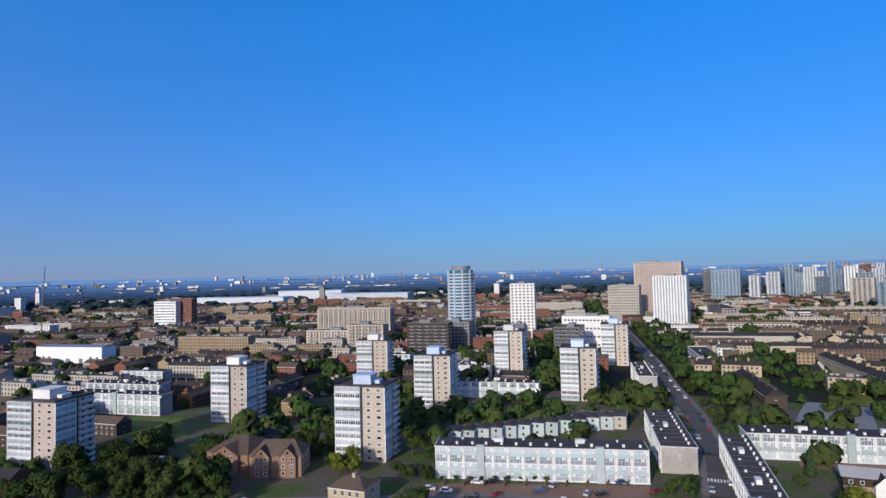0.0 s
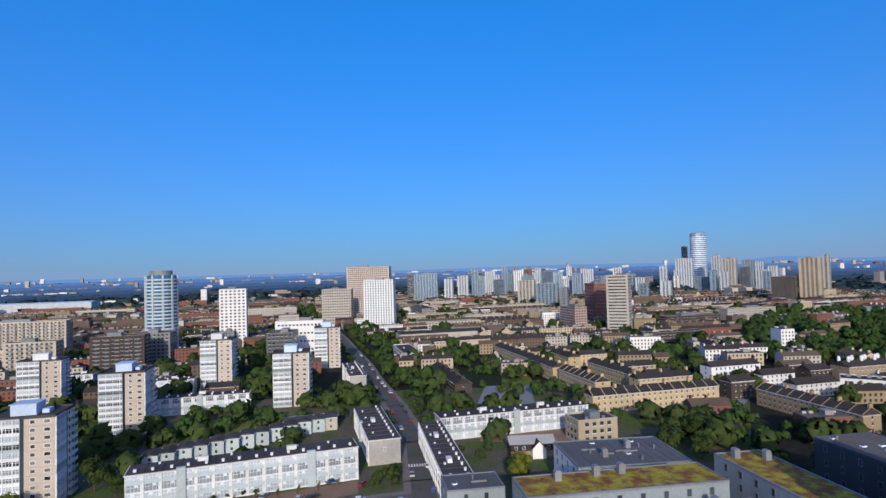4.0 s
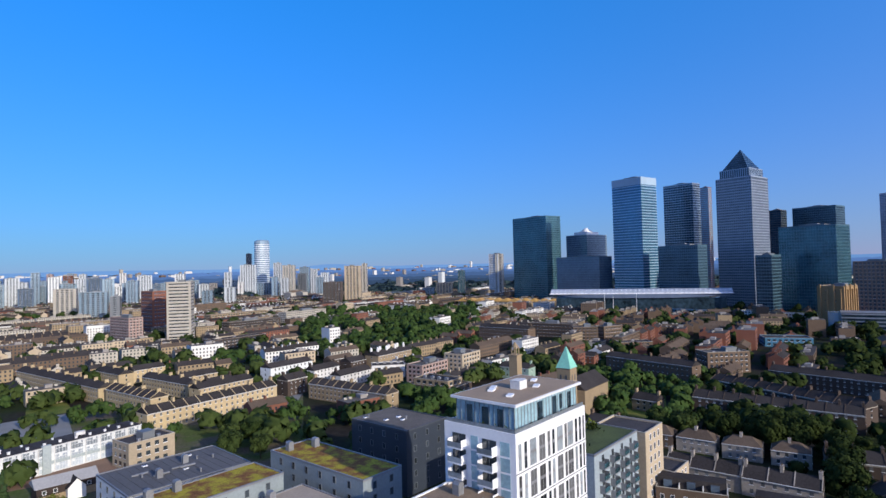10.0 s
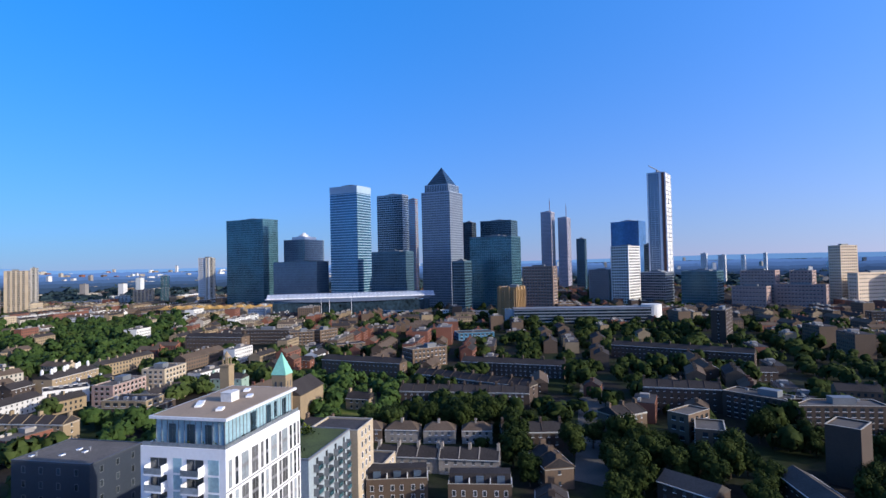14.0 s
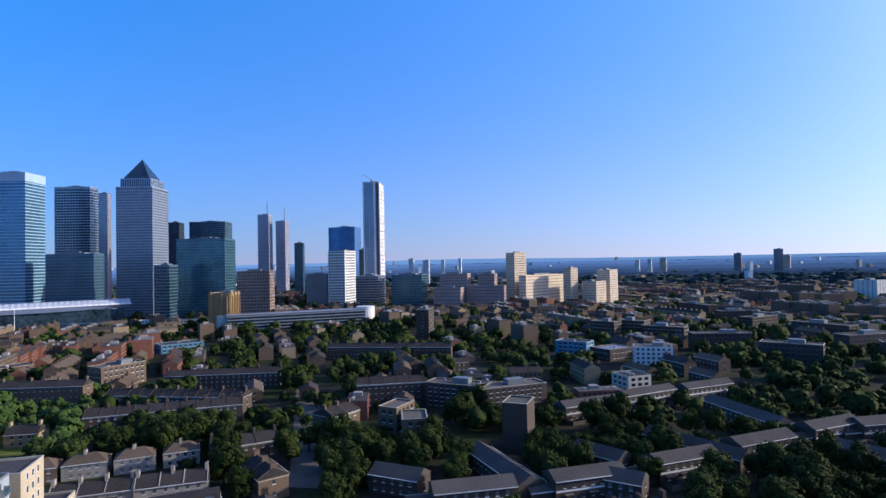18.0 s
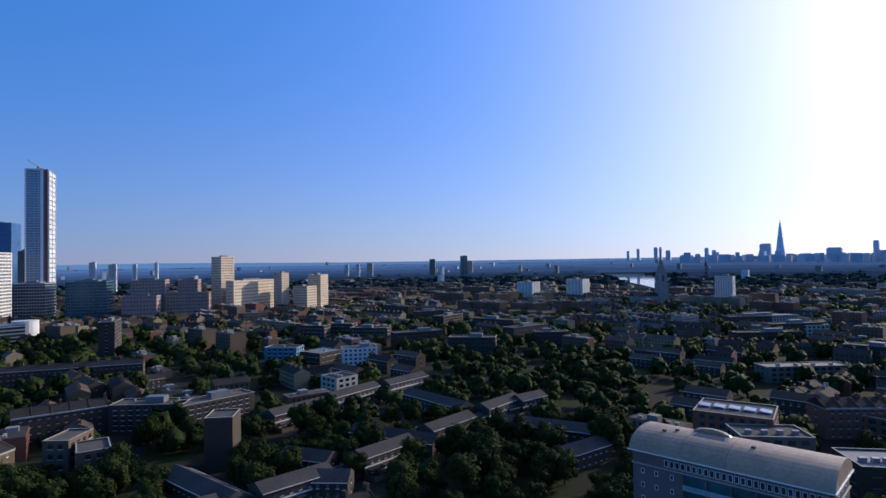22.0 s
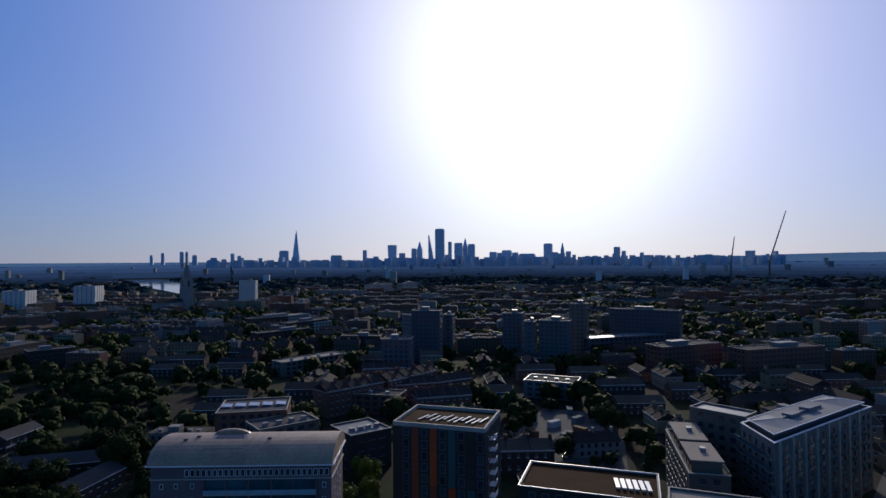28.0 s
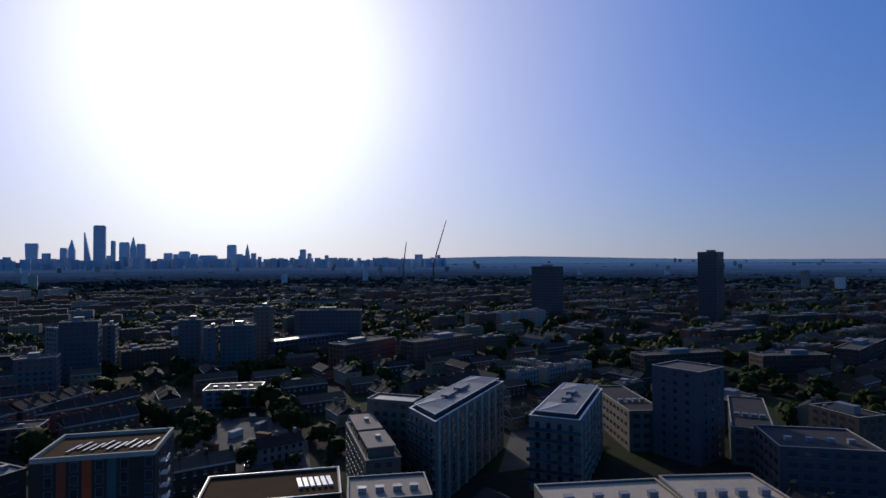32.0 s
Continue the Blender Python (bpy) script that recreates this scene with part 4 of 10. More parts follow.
def cyl_tower(x, y, rot, lx, ly, h):
    e = thing("office_tower", x, y, rot, "tall silver rounded residential tower", "tower", lx=30, ly=30)
    r = 25.0
    s = Soup()
    s.prism(circle(r, 24, 0, 0, r * 0.8), 0, h)
    part("body", s, (GPALE,), e)
    s = Soup()
    s.prism(circle(r * 0.96, 24, 0, 0, r * 0.76), h, h + 4, 0, circle(r * 0.8, 24, 3, 0, r * 0.6))
    part("sloping_top", s, (GPALE,), e)
    me = Soup()
    me.prism(circle(r + 0.5, 24, 0, 0, r * 0.8 + 0.5), 0, 1.6)
    me = me.mesh("balcony_ring", WHITEM)
    for k in range(int(h / 6)):
        ob = new("balcony_ring", me)
        ob.parent = e
        ob.matrix_basis = pose(0, 0, k * 6)
    return e


def pyramid_tower(x, y, rot, lx, ly, h):
    lx = ly = (lx + ly) / 2 * 1.08
    e = office(x, y, rot, lx, ly, h - 14, STEELG, STEELP, 4.0, 3.0, 1.7, 0, "tall square stainless-steel office tower with a pyramid roof", fin_depth=0.5, band_depth=0.4)
    s = Soup()
    k = lx * 0.42
    s.box(-k, k, -k, k, h - 14, h)
    part("setback", s, (STEELP,), e)
    s = Soup()
    for i in range(14):
        q = -k + (i + 0.5) * 2 * k / 14
        for a in (-1, 1):
            s.box(q - 0.9, q + 0.9, a * k - 0.1, a * k + 0.1, h - 13, h - 1)
            s.box(a * k - 0.1, a * k + 0.1, q - 0.9, q + 0.9, h - 13, h - 1)
    part("setback_glazing", s, (GDARK,), e)
    s = Soup()
    k *= 0.88
    s.prism([(-k, -k), (k, -k), (k, k), (-k, k)], h, h + 31, 0, [(-.3, -.3), (.3, -.3), (.3, .3), (-.3, .3)])
    part("pyramid", s, (GDARK,), e, "dark louvred pyramid roof")
    s = Soup()
    for i in range(9):
        f = i / 9
        roof_edge(s, 2 * k * (1 - f) + 0.6, 2 * k * (1 - f) + 0.6, h + 31 * f, 0.5, 0.5)
    part("pyramid_ribbing", s, (mat("blue slate metal", (0.05, 0.09, 0.16), 0.4, 0.3),), e)
    return e


STEELG = mat("grey tower glass", (0.12, 0.155, 0.20), 0.3, 0.3, var=0.3)
STEELP = mat("stainless cladding", (0.33, 0.38, 0.45), 0.4, 0.3, var=0.15)


def half_tower(x, y, rot, lx, ly, h):
    e = office(x, y, rot, lx, ly, h, GMID, mat("pale pink-grey panel", (0.40, 0.36, 0.40), 0.6), 3.4, 3.4, 1.4, 0, "half-clad residential tower under construction with a mast crane", name="tower_under_construction")
    s = Soup()
    s.box(lx / 2 + 1, lx / 2 + 4, -1.5, 1.5, 0, h + 6)
    part("hoist", s, (RED,), e)
    s = Soup()
    s.box(lx / 2 + 1.5, lx / 2 + 2.7, -0.6, 0.6, h + 6, h + 30)
    s.prism([(lx / 2 + 1.5, -0.6), (lx / 2 + 2.7, -0.6), (lx / 2 + 2.7, 0.6), (lx / 2 + 1.5, 0.6)], h + 30, h + 42, 0, [(lx / 2 + 2, -.1), (lx / 2 + 2.2, -.1), (lx / 2 + 2.2, .1), (lx / 2 + 2, .1)])
    part("crane_mast", s, (RED,), e)
    return e


def lattice_tower(x, y, rot, lx, ly, h):
    e = office(x, y, rot, lx, ly, h, GMID, STEEL, 3.6, 5.0, 0.6, 0, "very tall slim tower with a white faceted front", fin_depth=0.4)
    fronts = [(m, L) for m, L in faces(lx, ly) if seen(e, m)]
    fronts.sort(key=lambda f: math.atan2(*((e.matrix_basis @ f[0]).translation.yx)))
    # only the sunlit front turns white, part of its brightness being painted
    m, L = fronts[0]
    n = int(h / 7)
    for k in range(n):
        s = Soup()
        z0, z1 = k * h / n, (k + 0.86) * h / n
        a, b = (0.06, 0.30) if k % 2 else (0.30, 0.06)
        s.face([(-L / 2, -0.6 - a * 3, z0), (L / 2, -0.6 - b * 3, z0), (L / 2, -0.6 - a * 3, z1), (-L / 2, -0.6 - b * 3, z1)])
        part("white_panel", s, (RENDER,), e).matrix_basis = m
    for u in (-0.49, 0.0, 0.49):
        s = Soup()
        s.box(u * L - 0.5, u * L + 0.5, -1.9, 0, 0, h)
        part("white_rib", s, (WHITEM,), e).matrix_basis = m
    m, L = fronts[-1]
    for u, w, mt in ((0.42, 0.14, RED), (0.24, 0.12, WHITEM), (-0.46, 0.05, WHITEM)):
        s = Soup()
        s.box(u * L - w * L / 2, u * L + w * L / 2, -0.7, 0, 0, h)
        part("facade_strip", s, (mt,), e).matrix_basis = m
    s = Soup()
    s.box(-lx * 0.3, lx * 0.25, -1, 1, h, h + 6)
    s.box(-lx * 1.6, lx * 0.6, -0.5, 0.5, h + 6, h + 7)
    part("crane", s, (GREY,), e)
    return e


def city_tower(x, y, rot, lx, ly, h, shape="b"):
    lab = {"shard": "tall tapering glass spire on the far skyline", "flare": "office tower that widens to its top on the far skyline"}.get(shape, "office tower in the far skyline cluster")
    e = thing("skyline_tower", x, y, rot, lab, "skyscraper", "far skyline")
    a, b = lx / 2, ly / 2
    ring = [(-a, -b), (a, -b), (a, b), (-a, b)]
    s = Soup()
    if shape == "shard":
        a = b = max(a, b) * 0.95
        ring = [(-a, -b), (a, -b), (a, b), (-a, b)]
        s.prism(ring, 0, h * 0.93, 0, [(p * 0.12, q * 0.12) for p, q in ring])
        s.prism([(p * 0.10, q * 0.10) for p, q in ring[:2]] + [(0, b * 0.1)], h * 0.93, h, 0, [(p * 0.02, q * 0.02) for p, q in ring[:2]] + [(0, 0.4)])
    elif shape == "flare":
        s.prism([(p * 0.78, q * 0.78) for p, q in ring], 0, h * 0.95, 0, ring)
        s.prism(ring, h * 0.95, h, 0, [(p * 0.95, q * 0.6) for p, q in ring])
    elif shape == "spike":
        s.prism(ring, 0, h * 0.72)
        s.prism(ring, h * 0.72, h, 0, [(p * 0.15, q * 0.15) for p, q in ring])
    elif shape == "wedge":
        s.prism(ring, 0, h, 0, [(a - 3, -b), (a, -b), (a, b), (a - 3, b)])
    else:
        s.prism(ring, 0, h - 6)
        s.prism([(p * 0.85, q * 0.85) for p, q in ring], h - 6, h)
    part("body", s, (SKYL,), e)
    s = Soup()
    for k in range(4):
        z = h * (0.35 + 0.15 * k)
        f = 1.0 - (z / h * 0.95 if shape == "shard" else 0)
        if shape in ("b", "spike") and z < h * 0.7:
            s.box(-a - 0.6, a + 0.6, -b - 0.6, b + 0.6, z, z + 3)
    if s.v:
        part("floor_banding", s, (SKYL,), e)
    return e


def arch_block(x, y, rot, lx, ly, h):
    """Apartments under a barrel roof: a pink end, a recessed run of glazed balconies, a white top storey."""
    e = thing("apartment_block", x, y, rot, "pinkish apartment block with glazed balconies under a curved zinc roof", "apartment block", lx=lx, ly=ly)
    pink = mat("pinkish grey render", (0.17, 0.128, 0.135), 0.8, spec=0.3)
    zinc = mat("weathered beige zinc", (0.36, 0.255, 0.175), 0.5, 0.0, var=0.3, big=0.25)
    s = Soup()
    s.box(-lx / 2, lx / 2, -ly / 2, ly / 2, 0, h)
    part("shell", s, (pink,), e)
    n, R, rise = 16, ly / 2 + 0.9, 0.46
    ring = [(-R * math.cos(math.pi * i / n), h + 0.25 + R * rise * math.sin(math.pi * i / n)) for i in range(n + 1)]
    cuts = (-lx / 2 - 0.5, -lx * 0.02, lx * 0.22, lx / 2 + 0.5)
    for x0, x1 in zip(cuts, cuts[1:]):
        s = Soup()
        s.v = [(a, b, c) for a in (x0 + 0.04, x1 - 0.04) for b, c in ring]
        s.f = [(i, i + 1, n + 2 + i, n + 1 + i) for i in range(n)] + [tuple(range(n, -1, -1)), tuple(range(n + 1, 2 * n + 2))]
        s.m = [0] * len(s.f)
        part("barrel_roof", s, (zinc,), e, "curved standing-seam zinc roof")
    for k in range(int(lx / 1.6)):
        xx = -lx / 2 + 0.4 + k * 1.6
        s = Soup()
        s.v = [(a, b * 1.003, c + 0.045) for a in (xx - 0.03, xx + 0.03) for b, c in ring]
        s.f = [(i, i + 1, n + 2 + i, n + 1 + i) for i in range(n)]
        s.m = [0] * n
        part("roof_seam", s, (zinc,), e)
    top = h + 0.25 + R * rise
    # hipped lantern astride the ridge with an arched hood behind it
    y0, y1 = 0.6, ly * 0.40
    z0, z1 = top + 0.25, top - 1.15
    s = Soup()
    k = 0
    for a, b in ((-lx * 0.02, lx * 0.25), (-lx * 0.02 + 0.7, lx * 0.25 - 0.7)):
        g = 0.55 if a < 0 else 0.0
        s.v += [(a + 1.6, y0 + 0.55 - g, z0 + 0.02), (b - 1.6, y0 + 0.55 - g, z0 + 0.02), (b, y1 - 0.55 + g, z1 + 0.02), (a, y1 - 0.55 + g, z1 + 0.02)]
    s.v += [(px, py, pz - 1.2) for px, py, pz in s.v[:4]]
    s.f = [(0, 1, 5, 4), (1, 2, 6, 5), (2, 3, 7, 6), (3, 0, 4, 7), (8, 9, 1, 0), (9, 10, 2, 1), (10, 11, 3, 2), (11, 8, 0, 3), (4, 5, 6, 7)]
    s.m = [0] * 8 + [1]
    part("roof_light", s, (mat("pale lantern sheet", (0.34, 0.30, 0.26), 0.5), GLASS), e, "raised glazed lantern set into the roof")
    s = Soup()
    hood = [(lx * 0.13 + lx * 0.12 * math.cos(math.pi * i / 10), top - 0.9 + 1.9 * math.sin(math.pi * i / 10)) for i in range(11)]
    s.v = [(a, b, c) for b in (-2.2, -1.3) for a, c in hood]
    s.f = [(i, i + 1, 12 + i, 11 + i) for i in range(10)] + [tuple(range(10, -1, -1)), tuple(range(11, 22))]
    s.m = [0] * 12
    part("arched_hood", s, (zinc,), e)
    me = Soup()
    me.box(-0.4, 0.4, -0.3, 0.3, -0.2, 0.35)
    me = me.mesh("roof_vent", DARKC)
    for u, v in ((lx * 0.36, 2.6), (lx * 0.30, 1.0), (-lx * 0.12, 2.4)):
        ob = new("roof_vent", me)
        ob.parent = e
        ob.matrix_basis = pose(u, v, h + 0.25 + R * rise * math.sqrt(1 - (v / R) ** 2))
    s = Soup()
    s.box(-lx / 2 - 0.7, lx / 2 + 0.7, -ly / 2 - 1.0, ly / 2 + 1.0, h + 0.02, h + 0.26)
    part("eave_board", s, (WHITEM,), e, "white eaves board")
    s = Soup()
    s.box(-lx / 2 - 0.3, lx / 2 + 0.3, -ly / 2 - 0.12, ly / 2 + 0.12, h - 3.0, h - 2.8)
    part("string_course", s, (STONE,), e)
    sh = h / 9
    m = faces(lx, ly)[2][0]
    wide, slim = window_mesh(0.9, 1.5, WHITEM, GLASS), window_mesh(0.75, 1.1, WHITEM, GLASS)
    for k in range(26):
        ob = new("window", wide)
        ob.parent = e
        ob.matrix_basis = m @ pose(-lx * 0.30 + k * lx * 0.031, 0, h - 1.6)
    for k in range(8):
        for u in (-0.44, -0.36, -0.27, 0.46):
            ob = new("window", slim)
            ob.parent = e
            ob.matrix_basis = m @ pose(u * lx, 0, k * sh + sh * 0.55)
        z = k * sh
        s = Soup()
        s.box(-lx * 0.20, lx * 0.42, -0.10, 0, z + 0.3, z + sh - 0.2)
        part("glazed_bay", s, (GTEAL,), e, "teal glazed balcony recess").matrix_basis = m
        s = Soup()
        s.box(-lx * 0.20, lx * 0.42, -1.2, 0, z, z + 0.16)
        s.box(-lx * 0.20, lx * 0.42, -1.2, -1.15, z + 0.16, z + 1.15, 1)
        for q in range(6):
            u = lx * (-0.20 + 0.124 * q)
            s.box(u - 0.08, u + 0.08, -1.2, 0, z + 0.16, z + sh, 2)
        part("balcony", s, (STONE, TURQ, pink), e, "glass-fronted balcony").matrix_basis = m
    windows(e, lx, ly, 0.3, 9, sh, 3.4, 1.0, 1.4, WHITEM, True, sides=(1, 3), edge=1.0)
    return e


def panel_tower(x, y, rot, lx, ly, h):
    e = thing("apartment_tower", x, y, rot, "dark apartment tower with orange panels and a planted roof", "apartment block", lx=lx, ly=ly)
    s = Soup()
    s.box(-lx / 2, lx / 2, -ly / 2, ly / 2, 0, h - 1.0)
    part("shell", s, (BROWN3,), e)
    s = Soup()
    roof_edge(s, lx, ly, h - 1.0, 1.0, 0.5)
    part("parapet", s, (STONE,), e)
    s = Soup()
    s.box(-lx / 2 + 0.5, lx / 2 - 0.5, -ly / 2 + 0.5, ly / 2 - 0.5, h - 1.0, h - 0.8)
    part("roof", s, (SEDUM2,), e, "brown planted roof")
    me = Soup()
    me.box(-0.32, 0.32, -2.4, 2.4, 0.3, 0.36)
    me.box(-0.25, 0.25, -2.2, -2.1, 0, 0.3)
    me.box(-0.25, 0.25, 2.1, 2.2, 0, 0.3)
    me = me.mesh("solar_panel", STEEL)
    for i in range(11):
        ob = new("solar_panel", me)
        ob.parent = e
        ob.matrix_basis = pose(-lx * 0.40 + i * lx * 0.066, ly * (0.08 if i % 3 else -0.02), h - 0.8, 0, 8, -14)
    sh = (h - 1) / 11
    for i, (m, L) in enumerate(faces(lx, ly)):
        if not seen(e, m):
            continue
        cols = max(3, int(L / 2.2))
        for k in range(11):
            for j in range(cols):
                xx = -L / 2 + (j + 0.5) * L / cols
                if j % 2:
                    w = new("window", window_mesh(1.5, 2.0, GREY))
                    w.parent = e
                    w.matrix_basis = m @ pose(xx, 0, k * sh + sh * 0.55)
                elif 0.10 < j / cols < 0.85 and i in (0, 2):
                    s = Soup()
                    s.box(xx - 0.85, xx + 0.85, -0.12, 0, k * sh, k * sh + sh - 0.06)
                    part("cladding_panel", s, ((BROWN3, RUST, RUST, ORANGE, TEALC)[(j // 2 + k // 6) % 5],), e).matrix_basis = m
    me = Soup()
    me.box(-1.4, 1.4, -1.5, 0, 0, 0.15)
    me.box(-1.4, 1.4, -1.5, -1.45, 0.15, 1.1)
    me = me.mesh("balcony", WHITEM)
    for m, L in (faces(lx, ly)[1], faces(lx, ly)[3]):
        for k in range(1, 11):
            ob = new("balcony", me)
            ob.parent = e
            ob.matrix_basis = m @ pose(-L * 0.2, 0, k * sh)
    return e


BROWN3 = mat("dark brown cladding", (0.055, 0.044, 0.037), 0.7, spec=0.2)
RUST = mat("rust-red cladding", (0.30, 0.055, 0.02), 0.6)
TEALC = mat("dark teal cladding", (0.03, 0.09, 0.09), 0.6)


def sedum_block(x, y, rot, lx, ly, h):
    """A dark block whose planted roof has a bright metal edge and a row of panels."""
    e = flats(x, y, rot, lx, ly, h, BROWN3, 5, label="dark block with a brown planted roof and bright metal edge", plant=False, roof=SEDUM2)
    s = Soup()
    roof_edge(s, lx + 0.5, ly + 0.5, h + 0.12, 0.15, 0.22)
    part("metal_edge", s, (WHITEM,), e)
    me = Soup()
    me.box(-0.5, 0.5, -3.0, 3.0, 0.1, 0.3)
    me.box(-0.4, 0.4, -2.6, -2.4, -0.3, 0.1)
    me.box(-0.4, 0.4, 2.4, 2.6, -0.3, 0.1)
    me = me.mesh("roof_panel", WHITEM)
    for i in range(6):
        ob = new("roof_panel", me)
        ob.parent = e
        ob.matrix_basis = pose(-lx * 0.20 - i * lx * 0.045, 0, h - 0.1, 0, 0, 8)
    return e


SEDUM2 = mat("brown planted roof", (0.065, 0.036, 0.018), 0.95, var=0.4, small=3.0, bump=0.5, spec=0.05)


def stepped_flats(x, y, rot, lx, ly, h):
    """Grey flats whose top storeys step back over pale paved terraces."""
    e = flats(x, y, rot, lx, ly, h - 3.2, wall=GREY2, storeys=6, roof=BEIGE, plant=False, label="grey apartment block with a pale stepped flat roof")
    for k, (a, b) in enumerate(((-0.46, -0.02), (0.06, 0.44))):
        z = h - 3.65
        s = Soup()
        s.box(-lx / 2 + 1.4, lx / 2 - 1.2, a * ly, b * ly, z, z + 3.0)
        top = part("top_storey", s, (GREY2,), e, "set-back top storey")
        s = Soup()
        s.box(-lx / 2 + 1.0, lx / 2 - 0.8, a * ly - 0.4, b * ly + 0.4, z + 3.0, z + 3.25)
        part("top_roof", s, (BEIGE,), top, "pale flat roof slab")
        for j in range(4):
            s = Soup()
            u = a * ly + (b - a) * ly * (j + 0.5) / 4
            s.box(lx / 2 - 1.2, lx / 2 - 1.14, u - 1.2, u + 1.2, z + 0.3, z + 2.3)
            part("glass_door", s, (GLASS,), top)
        s = Soup()
        s.box(-1.0, 0.4, (a + b) / 2 * ly - 1, (a + b) / 2 * ly + 1, z + 3.25, z + 4.3)
        part("roof_vent", s, (METAL,), e)
    for sx in (-1, 1):
        s = Soup()
        s.box(sx * (lx / 2 - 0.3) - 0.03, sx * (lx / 2 - 0.3) + 0.03, -ly / 2 + 0.3, ly / 2 - 0.3, h - 3.2, h - 2.2)
        part("terrace_rail", s, (GTEAL,), e, "glass terrace rail")
    return e


def linked_range(x, y, rot, lx, ly, h):
    """Low brick houses: white boarding and windows under the eaves, a lower flat link at one end, fenced yards."""
    e = terrace(x, y, rot, lx, ly, h, wall=BROWN, roof=ROOFG, storeys=2, pitch=2, chimneys=False, single=False, frame_mat=WHITEM,
                label="low-rise brick houses with long slate roofs and white fascias")
    fence_wood = mat("grey-brown fence boards", (0.12, 0.095, 0.075), 0.9)
    s = Soup()
    s.box(lx / 2, lx / 2 + 7.0, -ly / 2 + 1.0, ly / 2 - 1.5, 0, 3.6)
    link = part("link", s, (BROWN,), e, "lower brick link between two ranges")
    s = Soup()
    s.gable(lx / 2, lx / 2 + 7.2, -ly / 2 + 0.6, ly / 2 - 1.1, 3.55, 4.9)
    part("link_roof", s, (ROOFG,), link)
    s = Soup()
    for a, b in ((-ly / 2 + 0.45, -ly / 2 + 0.6), (ly / 2 - 1.1, ly / 2 - 0.95)):
        s.box(lx / 2, lx / 2 + 7.2, a, b, 3.3, 3.6)
    part("link_fascia", s, (RENDER,), link)
    for i in (0, 2):
        m = faces(lx, ly)[i][0]
        if not seen(e, m):
            continue
        s = Soup()
        s.box(-lx / 2 + 0.2, lx / 2 - 0.2, -0.05, 0, h - 3.3, h - 2.7)
        part("weatherboard", s, (RENDER,), e, "white boarding under the upper windows").matrix_basis = m
        n = max(2, int(lx / 6))
        for k in range(n):
            u = -lx / 2 + (k + 0.5) * lx / n
            s = Soup()
            s.box(u - 1.4, u + 1.4, -1.3, 0, 2.55, 2.7)
            part("porch_roof", s, (FELT2,), e).matrix_basis = m
            s = Soup()
            s.box(u - lx / n / 2, u - lx / n / 2 + 0.08, -5.0, 0, 0, 1.7)
            part("yard_fence", s, (fence_wood,), e).matrix_basis = m
        s = Soup()
        s.box(-lx / 2, lx / 2, -5.08, -5.0, 0, 1.7)
        part("yard_fence", s, (fence_wood,), e).matrix_basis = m
    return e


def solar_block(x, y, rot, lx, ly, h):
    e = flats(x, y, rot, lx, ly, h, RED, 5, label="red-brick apartment block with rows of tilted rooftop panels", plant=False)
    me = Soup()
    me.box(-1.8, 1.8, -2.4, 2.4, 0, 0.5)
    me.face([(-1.9, -2.5, 0.55), (1.9, -2.5, 0.9), (1.9, 2.5, 0.9), (-1.9, 2.5, 0.55)])
    me = me.mesh("roof_light", GMID)
    for i in range(int(lx / 5)):
        ob = new("roof_light", me)
        ob.parent = e
        ob.matrix_basis = pose(-lx / 2 + 3 + i * 5, 0, h - 0.4)
    return e


def inset(ring, d):
    """A convex outline moved inwards by d."""
    out = []
    n = len(ring)
    for i in range(n):
        a, b, c = (Vector(ring[(i + k) % n]) for k in (-1, 0, 1))
        u, w = (b - a).normalized(), (c - b).normalized()
        nu, nw = Vector((-u.y, u.x)), Vector((-w.y, w.x))
        m = (nu + nw) / (1 + nu.dot(nw))
        out.append(tuple(b + m * d))
    return out


def kerb(s, ring, z0, z1, d0, d1, mi=0):
    """A closed upstand along an outline, from d0 to d1 inside it."""
    a, b = inset(ring, d0), inset(ring, d1)
    n, k = len(ring), len(s.v)
    for r, z in ((a, z0), (a, z1), (b, z1), (b, z0)):
        s.v += [(px, py, z) for px, py in r]
    for q in range(4):
        for i in range(n):
            j = (i + 1) % n
            p, o = k + q * n, k + (q + 1) % 4 * n
            s.f.append((p + i, p + j, o + j, o + i))
            s.m.append(mi)


